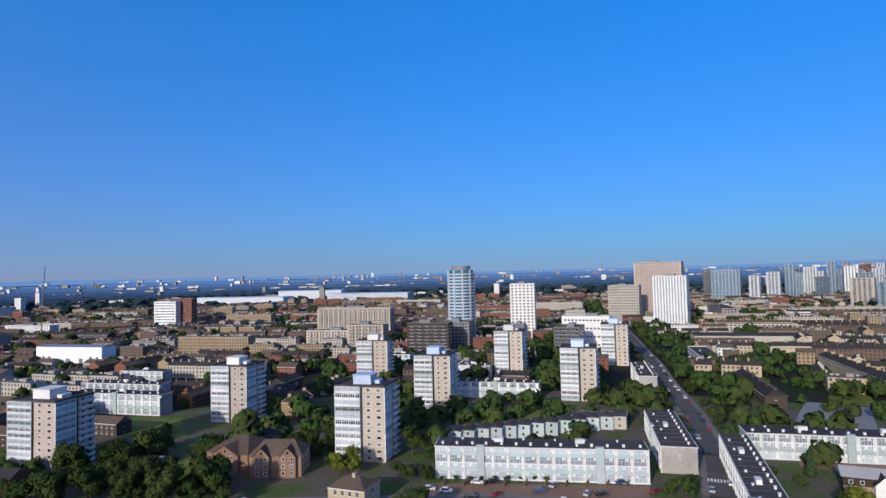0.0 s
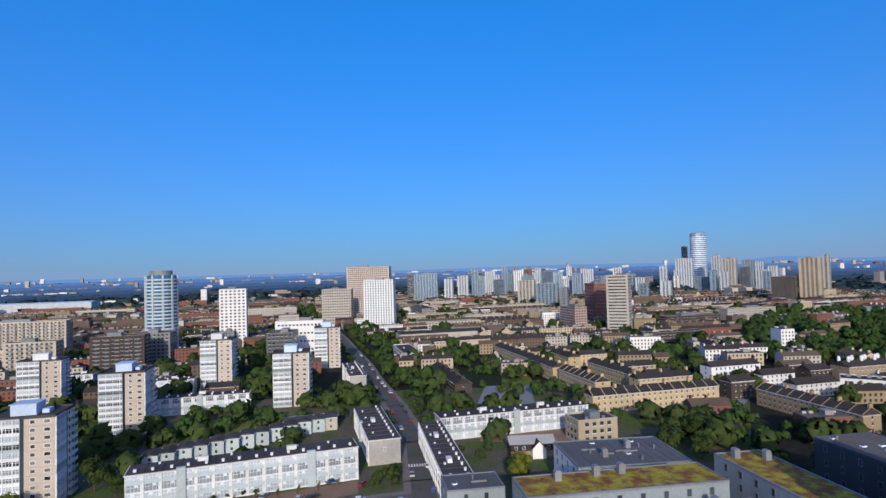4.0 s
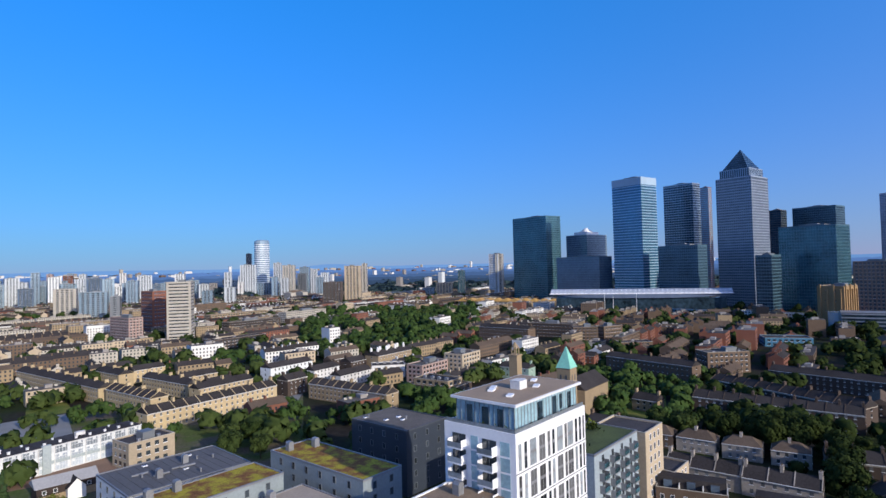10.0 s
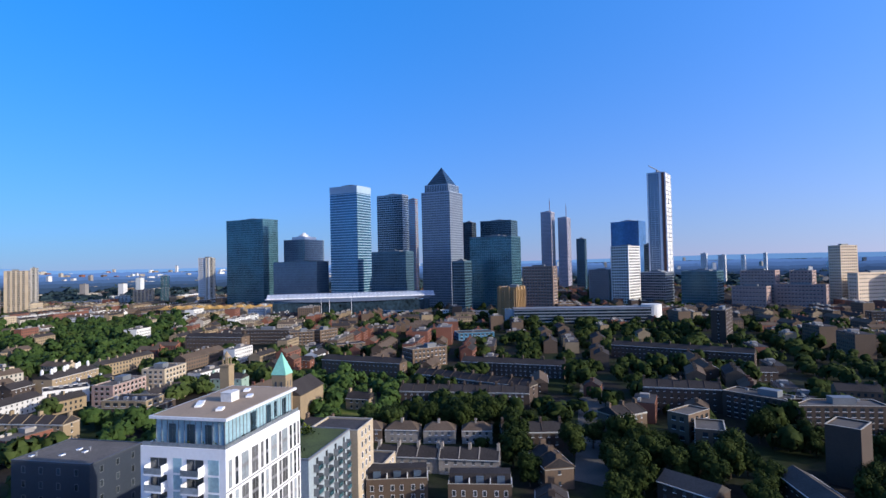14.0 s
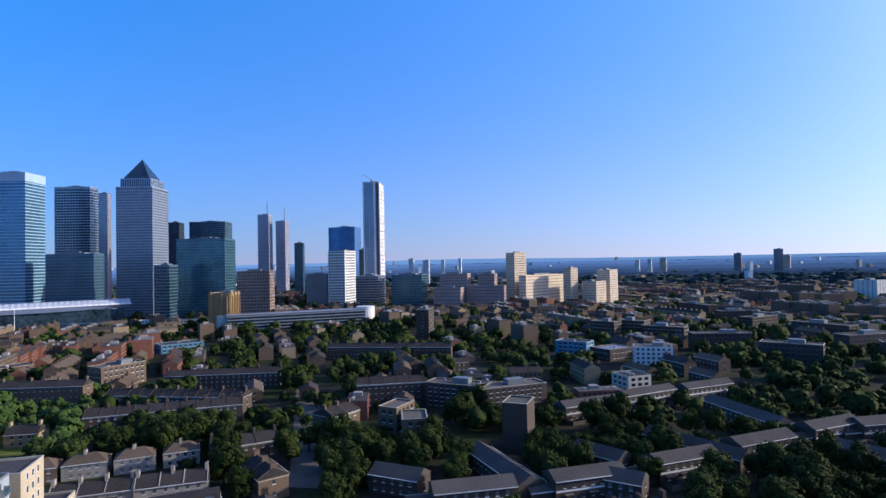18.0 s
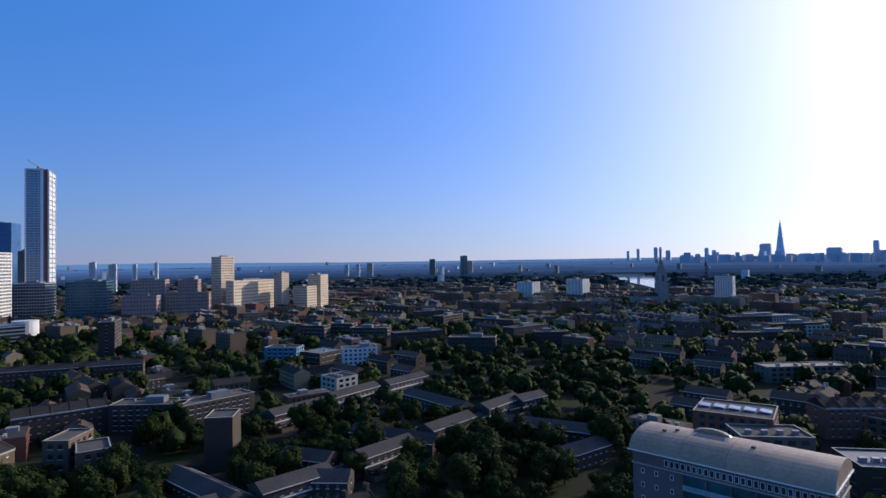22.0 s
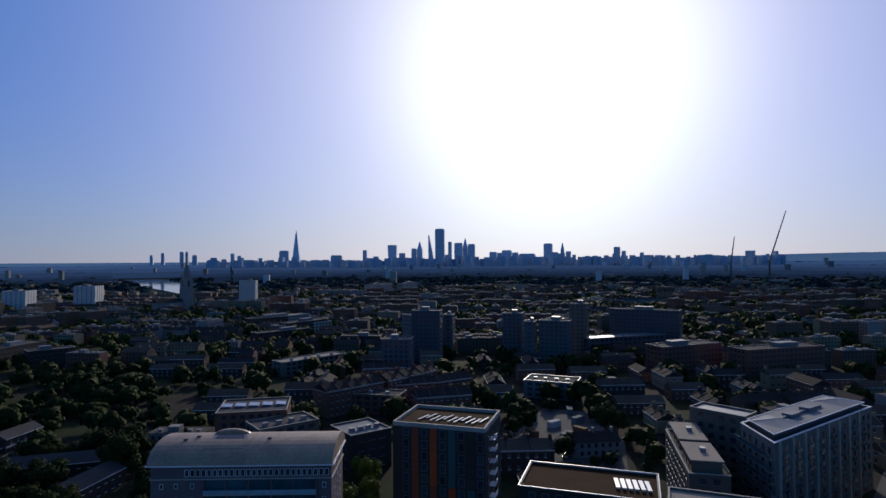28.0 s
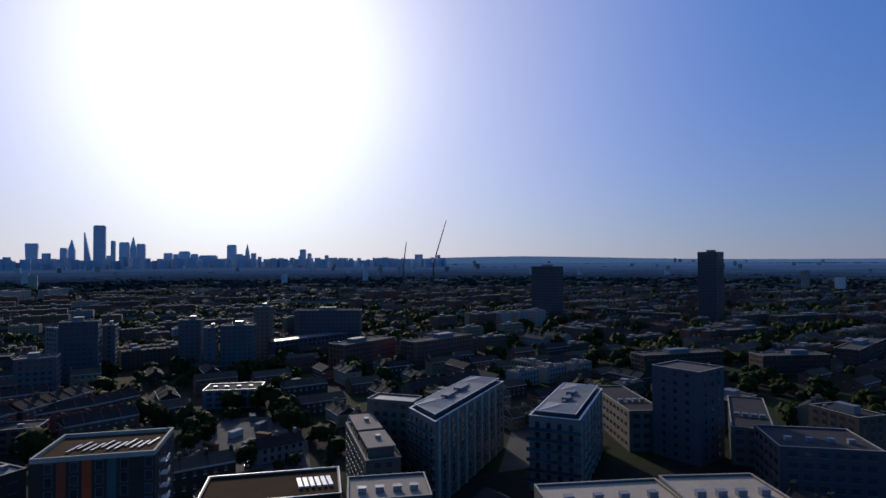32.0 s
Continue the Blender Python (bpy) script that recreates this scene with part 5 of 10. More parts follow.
def wing_block(x, y, rot, lx, ly, h, prow=0.0):
    """Pale apartments: balcony bands on the ends, piers on the long fronts, a set-back roof with hipped lights behind a parapet."""
    e = thing("apartment_block", x, y, rot, "pale apartment block with balcony bands, piers and hipped roof lights", "apartment block", lx=lx, ly=ly)
    wall = mat("pale grey-green render", (0.17, 0.17, 0.158), 0.8, spec=0.3)
    plan = [(-lx / 2, -ly / 2), (lx / 2 - prow, -ly / 2), (lx / 2, ly / 2), (-lx / 2, ly / 2)]
    s = Soup()
    s.prism(plan, 0, h - 2.4)
    kerb(s, plan, h - 2.4, h - 1.2, 0, 0.4)
    part("shell", s, (wall,), e)
    s = Soup()
    s.prism(inset(plan, 2.0), h - 2.4, h - 0.15)
    part("penthouse", s, (DARKC,), e, "dark set-back top storey")
    s = Soup()
    s.prism(inset(plan, 1.3), h - 0.15, h + 0.1)
    part("roof", s, (ZINC,), e, "dull flat metal roof")
    s = Soup()
    kerb(s, plan, h + 0.1, h + 0.22, 1.3, 1.55)
    part("roof_trim", s, (WHITEM,), e, "white roof trim")
    for sx in (-1, 1):
        s = Soup()
        c = sx * (lx / 2 - 2.0 - ly * 0.38) - (prow * 0.7 if sx > 0 else 0)
        s.gable(c - ly * 0.36, c + ly * 0.36, -ly * 0.33, ly * 0.33, h + 0.1, h + 1.1, ly * 0.3)
        light = part("roof_light", s, (GREYROOF,), e, "hipped metal roof light")
        s = Soup()
        for a, b in ((-1, -1), (-1, 1), (1, -1), (1, 1)):
            p, q = Vector((c + a * ly * 0.36, b * ly * 0.33, h + 0.16)), Vector((c + a * ly * 0.06, 0, h + 1.2))
            t = Vector((0.12, 0.12, 0))
            s.face([p - t, p + t, q + t, q - t])
        part("hip_ridge", s, (WHITEM,), light)
    s = Soup()
    s.box(-lx * 0.2, lx * 0.2, -0.5, 0.5, h + 0.1, h + 0.75)
    s.box(-lx * 0.12, -lx * 0.04, -1.4, 1.4, h + 0.1, h + 1.3)
    s.box(lx * 0.06, lx * 0.14, -1.2, 1.5, h + 0.1, h + 1.2)
    part("rooftop_duct", s, (GREY,), e)
    s = Soup()
    kerb(s, plan, h - 1.2, h - 1.06, -0.12, 0.5)
    part("parapet", s, (WHITEM,), e, "white parapet coping")
    n = max(5, round((h - 2.4) / 3))
    sh = (h - 2.4) / n
    windows(e, lx, ly, 0, n, sh, 3.4, 1.5, 2.0, GREY, True, edge=0.8, sides=(0, 2, 3) if prow else (0, 1, 2, 3))
    for i, (m, L) in enumerate(faces(lx, ly)):
        if prow and i == 1:
            m, L = pose(lx / 2 - prow / 2, 0, 0, 0, 0, math.degrees(math.atan2(ly, prow))), math.hypot(ly, prow)
            for k in range(n):
                for j in range(int(L / 3.4)):
                    ob = new("window", window_mesh(1.5, 2.0, GREY))
                    ob.parent = e
                    ob.matrix_basis = m @ pose(-L / 2 + 2.0 + j * 3.4, 0, (k + 0.55) * sh)
        if not seen(e, m):
            continue
        if L > max(lx, ly) - 0.1:
            for j in range(int(L / 6.8)):
                s = Soup()
                u = -L / 2 + 2.2 + j * 6.8
                s.box(u - 0.35, u + 0.35, -0.5, 0, 0, h - 1.3)
                part("pier", s, (STONE,), e).matrix_basis = m
                for k in range(1, n):
                    s = Soup()
                    s.box(u + 0.6, u + 3.2, -1.1, 0, k * sh, k * sh + 0.12)
                    s.box(u + 0.6, u + 3.2, -1.1, -1.05, k * sh + 0.12, k * sh + 1.0, 1)
                    part("balcony", s, (wall, GTEAL), e).matrix_basis = m
            continue
        for k in range(1, n):
            s = Soup()
            s.box(-L / 2 - 0.6, L / 2 + 0.6, -1.4, 0, k * sh - 0.1, k * sh + 0.12)
            s.box(-L / 2 - 0.6, L / 2 + 0.6, -1.4, -1.34, k * sh + 0.12, k * sh + 1.1, 1)
            part("balcony", s, (wall, GTEAL), e, "long glass-fronted balcony").matrix_basis = m
    return e


def patch(pts, mt, label, category, z=0.06):
    """A flat plot of ground: lawn, paving or court."""
    s = Soup()
    s.prism(pts, -0.3, z)
    ob = new(category.replace(" ", "_"), s.mesh("plot", mt))
    tagged(ob, label, category, kind="structure")


ESTATE = mat("worn grass and paths", (0.12, 0.105, 0.085), 0.95, var=0.4, big=0.07, small=0.8, col2=(0.065, 0.092, 0.028), spec=0.1)


def fence(x0, y0, x1, y1):
    L = math.hypot(x1 - x0, y1 - y0)
    e = thing("garden_fence", x0, y0, math.degrees(math.atan2(y1 - y0, x1 - x0)), "weathered timber garden fence with upright posts", "fence", "garden fences")
    n = max(1, round(L / 1.9))
    w = L / n
    me = Soup()
    me.box(0.08, w - 0.02, -0.03, 0.03, 0.1, 1.7)
    me = me.mesh("fence_panel", TIMBER)
    po = Soup()
    po.box(-0.05, 0.05, -0.05, 0.05, 0, 1.85)
    po = po.mesh("post", TIMBER)
    for i in range(n):
        for m in (me, po):
            ob = new(m.name.split(".")[0], m)
            ob.parent = e
            ob.matrix_basis = pose(i * w, 0, 0)


TIMBER = mat("fence timber", (0.33, 0.23, 0.11), 0.85, var=0.3)
COURT = mat("court surface", (0.19, 0.20, 0.21), 0.9, var=0.15)
BRICKPAVE = mat("brick paving", (0.20, 0.125, 0.085), 0.9, var=0.25)
LAWN = mat("lawn", (0.08, 0.125, 0.028), 0.95, var=0.35, big=0.05, small=1.0, col2=(0.13, 0.14, 0.04), spec=0.1)


def dome_tower(x, y, rot, lx, ly, h):
    e = office(x, y, rot, lx, ly, h, GMID, GPALE, 4.0, 3.0, 0.9, 0, "grey glass office tower with a white domed top")
    s = Soup()
    s.box(-lx * 0.3, lx * 0.3, -ly * 0.3, ly * 0.3, h, h + 7)
    part("upper_storey", s, (DOMEW,), e)
    s = Soup()
    k = min(lx, ly) * 0.24
    for a, b, z0, z1 in ((1.0, 0.95, 7, 9), (0.7, 0.65, 9, 12), (0.4, 0.3, 12, 15)):
        s.prism(circle(k * a, 14), h + z0, h + z1, 0, circle(k * b, 14))
    part("dome", s, (DOMEW,), e, "white rounded dome")
    return e


def mast(x, y, h=27.0):
    e = thing("light_mast", x, y, 0, "slender white floodlight mast beside the railway", "mast", "light masts")
    s = Soup()
    s.prism(circle(0.32, 8), 0, h, 0, circle(0.2, 8))
    part("pole", s, (WHITEM,), e)
    s = Soup()
    s.box(-1.2, 1.2, -0.3, 0.3, h, h + 0.9)
    part("lamp_head", s, (WHITEM,), e)


def gabled_flats(x, y, rot, lx, ly, h, fronts=2):
    """Brick flats with a tiled roof and front gables."""
    e = thing("house", x, y, rot, "brown-brick flats with tiled roofs and front gables", "house", lx=lx, ly=ly)
    wall = mat("orange-brown brick", (0.22, 0.135, 0.090), 0.9, bump=0.3)
    s = Soup()
    s.box(-lx / 2, lx / 2, -ly / 2, ly / 2, 0, h)
    part("shell", s, (wall,), e)
    s = Soup()
    s.gable(-lx / 2 - 0.4, lx / 2 + 0.4, -ly / 2 - 0.4, ly / 2 + 0.4, h, h + 4.2, ly * 0.35)
    part("roof", s, (TILE,), e)
    w = lx / (fronts * 1.6)
    for m, L in (faces(lx, ly)[0], faces(lx, ly)[2]):
        if not seen(e, m):
            continue
        for i in range(fronts):
            c = (i + 0.5) * L / fronts - L / 2
            s = Soup()
            s.box(c - w / 2, c + w / 2, -1.2, 0, 0, h)
            s.face([(c - w / 2, -1.2, h), (c + w / 2, -1.2, h), (c, -1.2, h + 3.0)])
            part("front_gable", s, (wall,), e).matrix_basis = m
            s = Soup()
            for sd in (-1, 1):
                s.face([(c + sd * (w / 2 + .3), -1.6, h - .25), (c, -1.6, h + 3.1), (c, ly * 0.4, h + 3.1), (c + sd * (w / 2 + .3), ly * 0.4, h - .25)])
            part("gable_roof", s, (TILE,), e).matrix_basis = m
            for k in range(3):
                for dx in (-w * 0.25, w * 0.25):
                    ob = new("window", window_mesh(1.0, 1.3, WHITEM))
                    ob.parent = e
                    ob.matrix_basis = m @ pose(c + dx, -1.2, 1.6 + k * h / 3)
            me = Soup()
            me.prism(circle(0.5, 10), 0, 0.08)
            ob = part("round_window", me, (GLASS,), e)
            ob.matrix_basis = m @ pose(c, -1.2, h + 1.2, 90)
    windows(e, lx, ly, 0.2, 3, (h - 0.4) / 3, 3.4, 1.1, 1.3, WHITEM, True, sides=(1, 3))
    return e


def skyline_blocks():
    """The low row of far city roofs under the taller towers."""
    r = random.Random(77)
    s = Soup()
    for _ in range(330):
        a = r.uniform(129, 182)
        d = r.uniform(3700, 4300)
        x, y = -d * math.sin(radians(a)), d * math.cos(radians(a))
        top = 70 + d * math.tan(radians(r.uniform(0.1, 0.5 if r.random() < 0.8 else 0.95) * (1 if 125 < a < 168 else 0.6)))
        s.rbox((x, y, 0), (r.uniform(12, 50), r.uniform(12, 40), top), radians(a + r.uniform(-30, 30)))
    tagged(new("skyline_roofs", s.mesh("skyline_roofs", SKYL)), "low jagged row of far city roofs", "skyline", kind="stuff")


skyline_blocks()


def timber_hall(x, y, rot, lx, ly, h):
    """A small dark timber hall: pale pitched roof, white front gable."""
    e = thing("timber_hall", x, y, rot, "dark timber hall with a pale grey roof and white gable", "hall", lx=lx, ly=ly)
    s = Soup()
    s.box(-lx / 2, lx / 2, -ly / 2, ly / 2, 0, h)
    for k in (-lx / 2, lx / 2):
        s.face([(k, -ly / 2, h), (k, ly / 2, h), (k, 0, h + 1.8)])
    part("shell", s, (mat("dark stained boards", (0.035, 0.022, 0.018), 0.8),), e)
    s = Soup()
    s.gable(-lx / 2 - 0.6, lx / 2 + 0.6, -ly / 2 - 0.7, ly / 2 + 0.7, h - 0.15, h + 2.0)
    part("roof", s, (GREYROOF,), e, "pale grey sheet roof")
    s = Soup()
    s.box(-lx / 2, lx / 2, -ly / 2 - 0.15, -ly / 2, 0, h * 0.45)
    part("brick_plinth", s, (TAN,), e)
    w, c, f = 5.0, lx * 0.12, -ly / 2 - 2.6
    s = Soup()
    s.box(c - w / 2, c + w / 2, f, -ly / 2, 0, h * 0.72)
    s.face([(c - w / 2, f, h * 0.72), (c + w / 2, f, h * 0.72), (c, f, h + 1.2)])
    part("front_gable", s, (RENDER,), e, "white rendered gable front")
    s = Soup()
    for sd in (-1, 1):
        s.face([(c + sd * (w / 2 + .3), f - .3, h * 0.72 - .15), (c, f - .3, h + 1.35), (c, 0, h + 1.35), (c + sd * (w / 2 + .3), 0, h * 0.72 - .15)])
    part("gable_roof", s, (SLATE,), e)
    for u in (-0.38, -0.2, 0.36):
        ob = new("window", window_mesh(1.1, 1.2, WHITEM))
        ob.parent = e
        ob.matrix_basis = pose(u * lx, -ly / 2, h * 0.66)
    return e


def cowl_hall(x, y, rot, lx, ly, h):
    """Old brick ranges under white rounded roof cowls."""
    e = terrace(x, y, rot, lx, ly, h, TAN, SLATE, 3, 2.6, 6.0, False, label="brick range with tall white rounded roof cowls", name="cowl_range")
    me = Soup()
    me.prism(circle(0.75, 10), -1.0, 1.6, 0, circle(0.9, 10))
    me.prism(circle(0.9, 10), 1.6, 2.6, 0, circle(0.75, 10))
    me.prism(circle(0.75, 10), 2.6, 3.2, 0, circle(0.25, 10))
    me = me.mesh("cowl", RENDER)
    n = 11
    for i in range(n):
        ob = new("cowl", me)
        ob.parent = e
        ob.matrix_basis = pose(-max(lx, ly) / 2 + 1 + (max(lx, ly) - 2) * ((i + (0.35 if i % 3 else 0)) / n), (1.2, -1.0, 0.2)[i % 3], h + 2.0)
    return e


GREENT = mat("pale green boards", (0.28, 0.40, 0.34), 0.7)


BROWN4 = mat("weathered brown brick", (0.115, 0.078, 0.052), 0.9, bump=0.3)


def mansard_terrace(x, y, rot, lx, ly, h):
    """Brick town houses: a parapet, roof terraces behind it and a glazed slate mansard."""
    e = thing("terrace", x, y, rot, "brown-brick town houses with roof terraces and slate mansards", "terraced houses", "brick terraces", lx=lx, ly=ly)
    wall = BROWN4
    s = Soup()
    tub(s, lx, ly, 0, h, 0.9, 0.25)
    part("shell", s, (wall,), e)
    front = min(faces(lx, ly), key=lambda f: (e.matrix_basis @ f[0]).translation.xy.length if f[1] > ly + 0.1 else 1e9)
    m = front[0]
    s = Soup()
    s.prism([(-lx / 2 + .2, 2.2), (lx / 2 - .2, 2.2), (lx / 2 - .2, ly - .4), (-lx / 2 + .2, ly - .4)], h - 0.9, h + 2.0, 0,
            [(-lx / 2 + .2, 3.0), (lx / 2 - .2, 3.0), (lx / 2 - .2, ly - 1.2), (-lx / 2 + .2, ly - 1.2)])
    part("mansard", s, (SLATE,), e, "dark slate mansard storey").matrix_basis = m
    n = max(2, int(lx / 5.2))
    w = lx / n
    for i in range(n):
        c = -lx / 2 + (i + 0.5) * w
        s = Soup()
        s.box(c - 1.1, c + 1.1, 2.0, 2.9, h - 0.85, h + 1.4, 0)
        part("dormer_glazing", s, (GMID,), e).matrix_basis = m
        s = Soup()
        s.box(c + w / 2 - .12, c + w / 2 + .12, 0.2, 3.2, h - 0.85, h + 0.9)
        part("terrace_divider", s, (RENDER,), e).matrix_basis = m
        for k in range(2):
            for dx in (-w * .22, w * .22):
                ob = new("window", window_mesh(1.1, 1.7, WHITEM))
                ob.parent = e
                ob.matrix_basis = m @ pose(c + dx, 0, 1.6 + k * 2.8)
    s = Soup()
    roof_edge(s, lx + 0.1, ly + 0.1, h, 0.1, 0.35)
    part("coping", s, (STONE,), e)
    return e

# ---------- large buildings round the flight's place ----------
GRID = -22.5


def balcony_mesh(w, d, solid, rail):
    s = Soup()
    s.box(-w / 2, w / 2, -d, 0, -0.35, 0)
    s.box(-w / 2, -w / 2 + 0.12, -d + 0.06, 0, 0, 1.5)
    s.box(w / 2 - 0.12, w / 2, -d + 0.06, 0, 0, 1.5)
    g = Soup()
    g.box(-w / 2, w / 2, -d, -d + 0.06, 0, 1.05)
    return s.mesh("balcony", solid), g.mesh("railing", rail)


def add_balcony(e, meshes, m):
    ob = part("balcony", meshes[0], (), e)
    ob.matrix_basis = m
    part("railing", meshes[1], (), ob, "glass railing")


def white_block():
    """White apartment tower with a glazed penthouse."""
    L, D, h = 28.0, 17.5, 38.0
    e = thing("apartment_tower", 123.3, 24.2, GRID, "white-clad apartment tower with corner balconies and a glazed penthouse", "apartment block", lx=L, ly=D)
    s = Soup()
    tub(s, L, D, 0, h, 1.2, 0.45)
    part("shell", s, (mat("white cladding", (0.80, 0.81, 0.83), 0.45, var=0.06, per=0.02),), e)
    s = Soup()
    s.box(-L / 2 + 0.45, L / 2 - 0.45, -D / 2 + 0.45, D / 2 - 0.45, h - 1.2, h - 1.05)
    part("terrace_deck", s, (FELT2,), e)
    px0, px1, py0, py1 = -L / 2 + 2.2, L / 2 - 1.0, -D / 2 + 1.6, D / 2 - 1.6
    s = Soup()
    s.box(px0, px1, py0, py1, h - 1.05, h + 4.6)
    part("penthouse", s, (TURQ,), e, "turquoise glazed penthouse storey")
    me = Soup()
    me.box(-0.04, 0.04, -0.1, 0.02, h - 1.0, h + 4.6)
    me = me.mesh("mullion", GREY)
    for k in range(22):
        ob = new("mullion", me)
        ob.parent = e
        ob.matrix_basis = pose(px0 + (px1 - px0) * k / 21, py0, 0)
    for k in range(13):
        ob = new("mullion", me)
        ob.parent = e
        ob.matrix_basis = pose(px0, py0 + (py1 - py0) * k / 12, 0, 0, 0, -90)
    s = Soup()
    for x0, x1, z0, z1 in ((2.5, 4.2, 0.2, 3.8), (5.6, 6.6, 1.6, 3.8), (-3.5, -1.5, 0.6, 3.8), (9, 10.5, 0.2, 3.6)):
        s.box(x0, x1, py0 - 0.1, py0, h + z0 - 1, h + z1)
    for y0, y1 in ((-4.5, -3.2), (-1.0, 0.6), (3, 4.4)):
        s.box(px0 - 0.1, px0, y0, y1, h - 0.9, h + 3.6)
    tagged(part("penthouse_glazing", s, (GDARK,), e), kind="stuff")
    s = Soup()
    s.box(px0 - 1.0, px1 + 0.8, py0 - 1.0, py1 + 0.8, h + 4.6, h + 5.1)
    part("roof_slab", s, (WHITEM,), e, "white overhanging roof edge")
    s = Soup()
    s.box(px0 - 0.6, px1 + 0.4, py0 - 0.6, py1 + 0.4, h + 5.1, h + 5.16)
    part("roof", s, (mat("gravel roof", (0.29, 0.225, 0.165), 0.95, var=0.25, small=4, spec=0.1),), e, "flat gravel roof")
    s = Soup()
    s.box(-1.2, 1.6, -1.6, 0.8, h + 5.16, h + 6.9)
    s.box(-1.3, 1.7, -1.7, 0.9, h + 6.9, h + 7.0)
    part("lift_housing", s, (RENDER,), e)
    me = Soup()
    me.box(-1.1, 1.1, -0.6, 0.6, 0, 0.35)
    me = me.mesh("roof_light", WHITEM)
    for x, y in ((-5, 3), (-2.8, 4.2), (4, -2.5), (7.5, 3.5), (9, 1.2), (-7, -3)):
        ob = new("roof_light", me)
        ob.parent = e
        ob.matrix_basis = pose(x, y, h + 5.16, 0, 0, 20)
    # glass rail, planters and seats on the roof terrace
    for x0, y0, x1, y1 in ((-L / 2 + .25, -D / 2 + .25, L / 2 - .25, -D / 2 + .25), (-L / 2 + .25, -D / 2 + .25, -L / 2 + .25, D / 2 - .25)):
        s = Soup()
        s.box(x0, x1 + 0.04, y0, y1 + 0.04, h, h + 0.75)
        part("terrace_rail", s, (GLASS2,), e, "clear glass terrace rail")
    tr = random.Random(8)
    for k in range(15):
        if k < 9:
            px, py = -L / 2 + 1.2, -D / 2 + 1.5 + k * 1.75
        else:
            px, py = -L / 2 + 3.5 + (k - 9) * 4.2, -D / 2 + 0.95
        s = Soup()
        s.box(px - .35, px + .35, py - .3, py + .3, h - 1.05, h - 0.5)
        box = part("planter", s, (DARKC if k % 2 else TAN,), e)
        if k % 3:
            s = Soup()
            for _ in range(26):
                q = Vector((px + tr.gauss(0, .25), py + tr.gauss(0, .25), h - 0.5 + abs(tr.gauss(0, .45))))
                t, b = Vector((tr.uniform(-.2, .2), tr.uniform(-.2, .2), .1)), Vector((tr.uniform(-.2, .2), .15, tr.uniform(.1, .3)))
                s.face([q - t, q - b, q + t, q + b])
            tagged(part("shrub", s, (LEAF,), box), kind="stuff")
    # sun-lit front: slots two storeys high between white piers
    pat = ((1.3, 0.8), (3.3, 0.8), (6.0, 2.2), (9.4, 2.1), (12.0, 0.8), (13.8, 0.8), (16.5, 2.3), (19.0, 0.8), (21.0, 2.2), (23.6, 0.8), (25.4, 0.8), (27.0, 0.5))
    for k in range(6):
        z0 = h - 1.9 - k * 6.0 - 5.2
        for u, w in pat:
            ww = min(w, 2.1)
            s = Soup()
            x = -L / 2 + u
            s.box(x - ww / 2, x + ww / 2, -0.05, 0.05, z0, z0 + 5.0, 1)
            s.box(x - ww / 2, x + ww / 2, -0.09, 0.05, z0 + 2.3, z0 + 2.9)
            s.box(x - ww / 2 - 0.06, x - ww / 2, -0.1, 0.05, z0, z0 + 5.0)
            s.box(x + ww / 2, x + ww / 2 + 0.06, -0.1, 0.05, z0, z0 + 5.0)
            if ww > 1.5:
                s.box(x - 0.04, x + 0.04, -0.1, 0.05, z0, z0 + 5.0)
            part("window", s, (METAL, (GLASS, GLASS2, WINM, GLASS, WINM)[(k * 3 + int(u)) % 5]), e).matrix_basis = pose(0, -D / 2, 0)
        s = Soup()
        s.box(-L / 2, L / 2, -0.05, 0, z0 - 0.55, z0 - 0.35)
        part("floor_joint", s, (GREY,), e).matrix_basis = pose(0, -D / 2, 0)
    # shaded front with its balconies
    bm = balcony_mesh(3.6, 1.7, WHITEM, GLASS2)
    m = pose(-L / 2, 0, 0, 0, 0, -90)
    for k in range(12):
        z = h - 4.4 - k * 3.0
        for u in (-4.9, 2.6):
            add_balcony(e, bm, m @ pose(u, 0, z))
            s = Soup()
            s.box(u - 1.7, u + 1.7, -0.06, 0.05, z + 0.05, z + 2.4, 1)
            s.box(u - 0.05, u + 0.05, -0.1, 0.05, z + 0.05, z + 2.4)
            part("balcony_door", s, (GREY, GLASS), e).matrix_basis = m
        for x0, x1 in ((-1.9, -0.1), (5.2, 7.4)):
            s = Soup()
            s.box(x0, x1, -0.06, 0.05, z - 0.1, z + 2.5)
            part("glazed_bay", s, (TURQ,), e).matrix_basis = m


GLASS2 = mat("grey balcony glass", (0.24, 0.28, 0.31), 0.15, 0.0, var=0.3, per=0.4)
white_block()


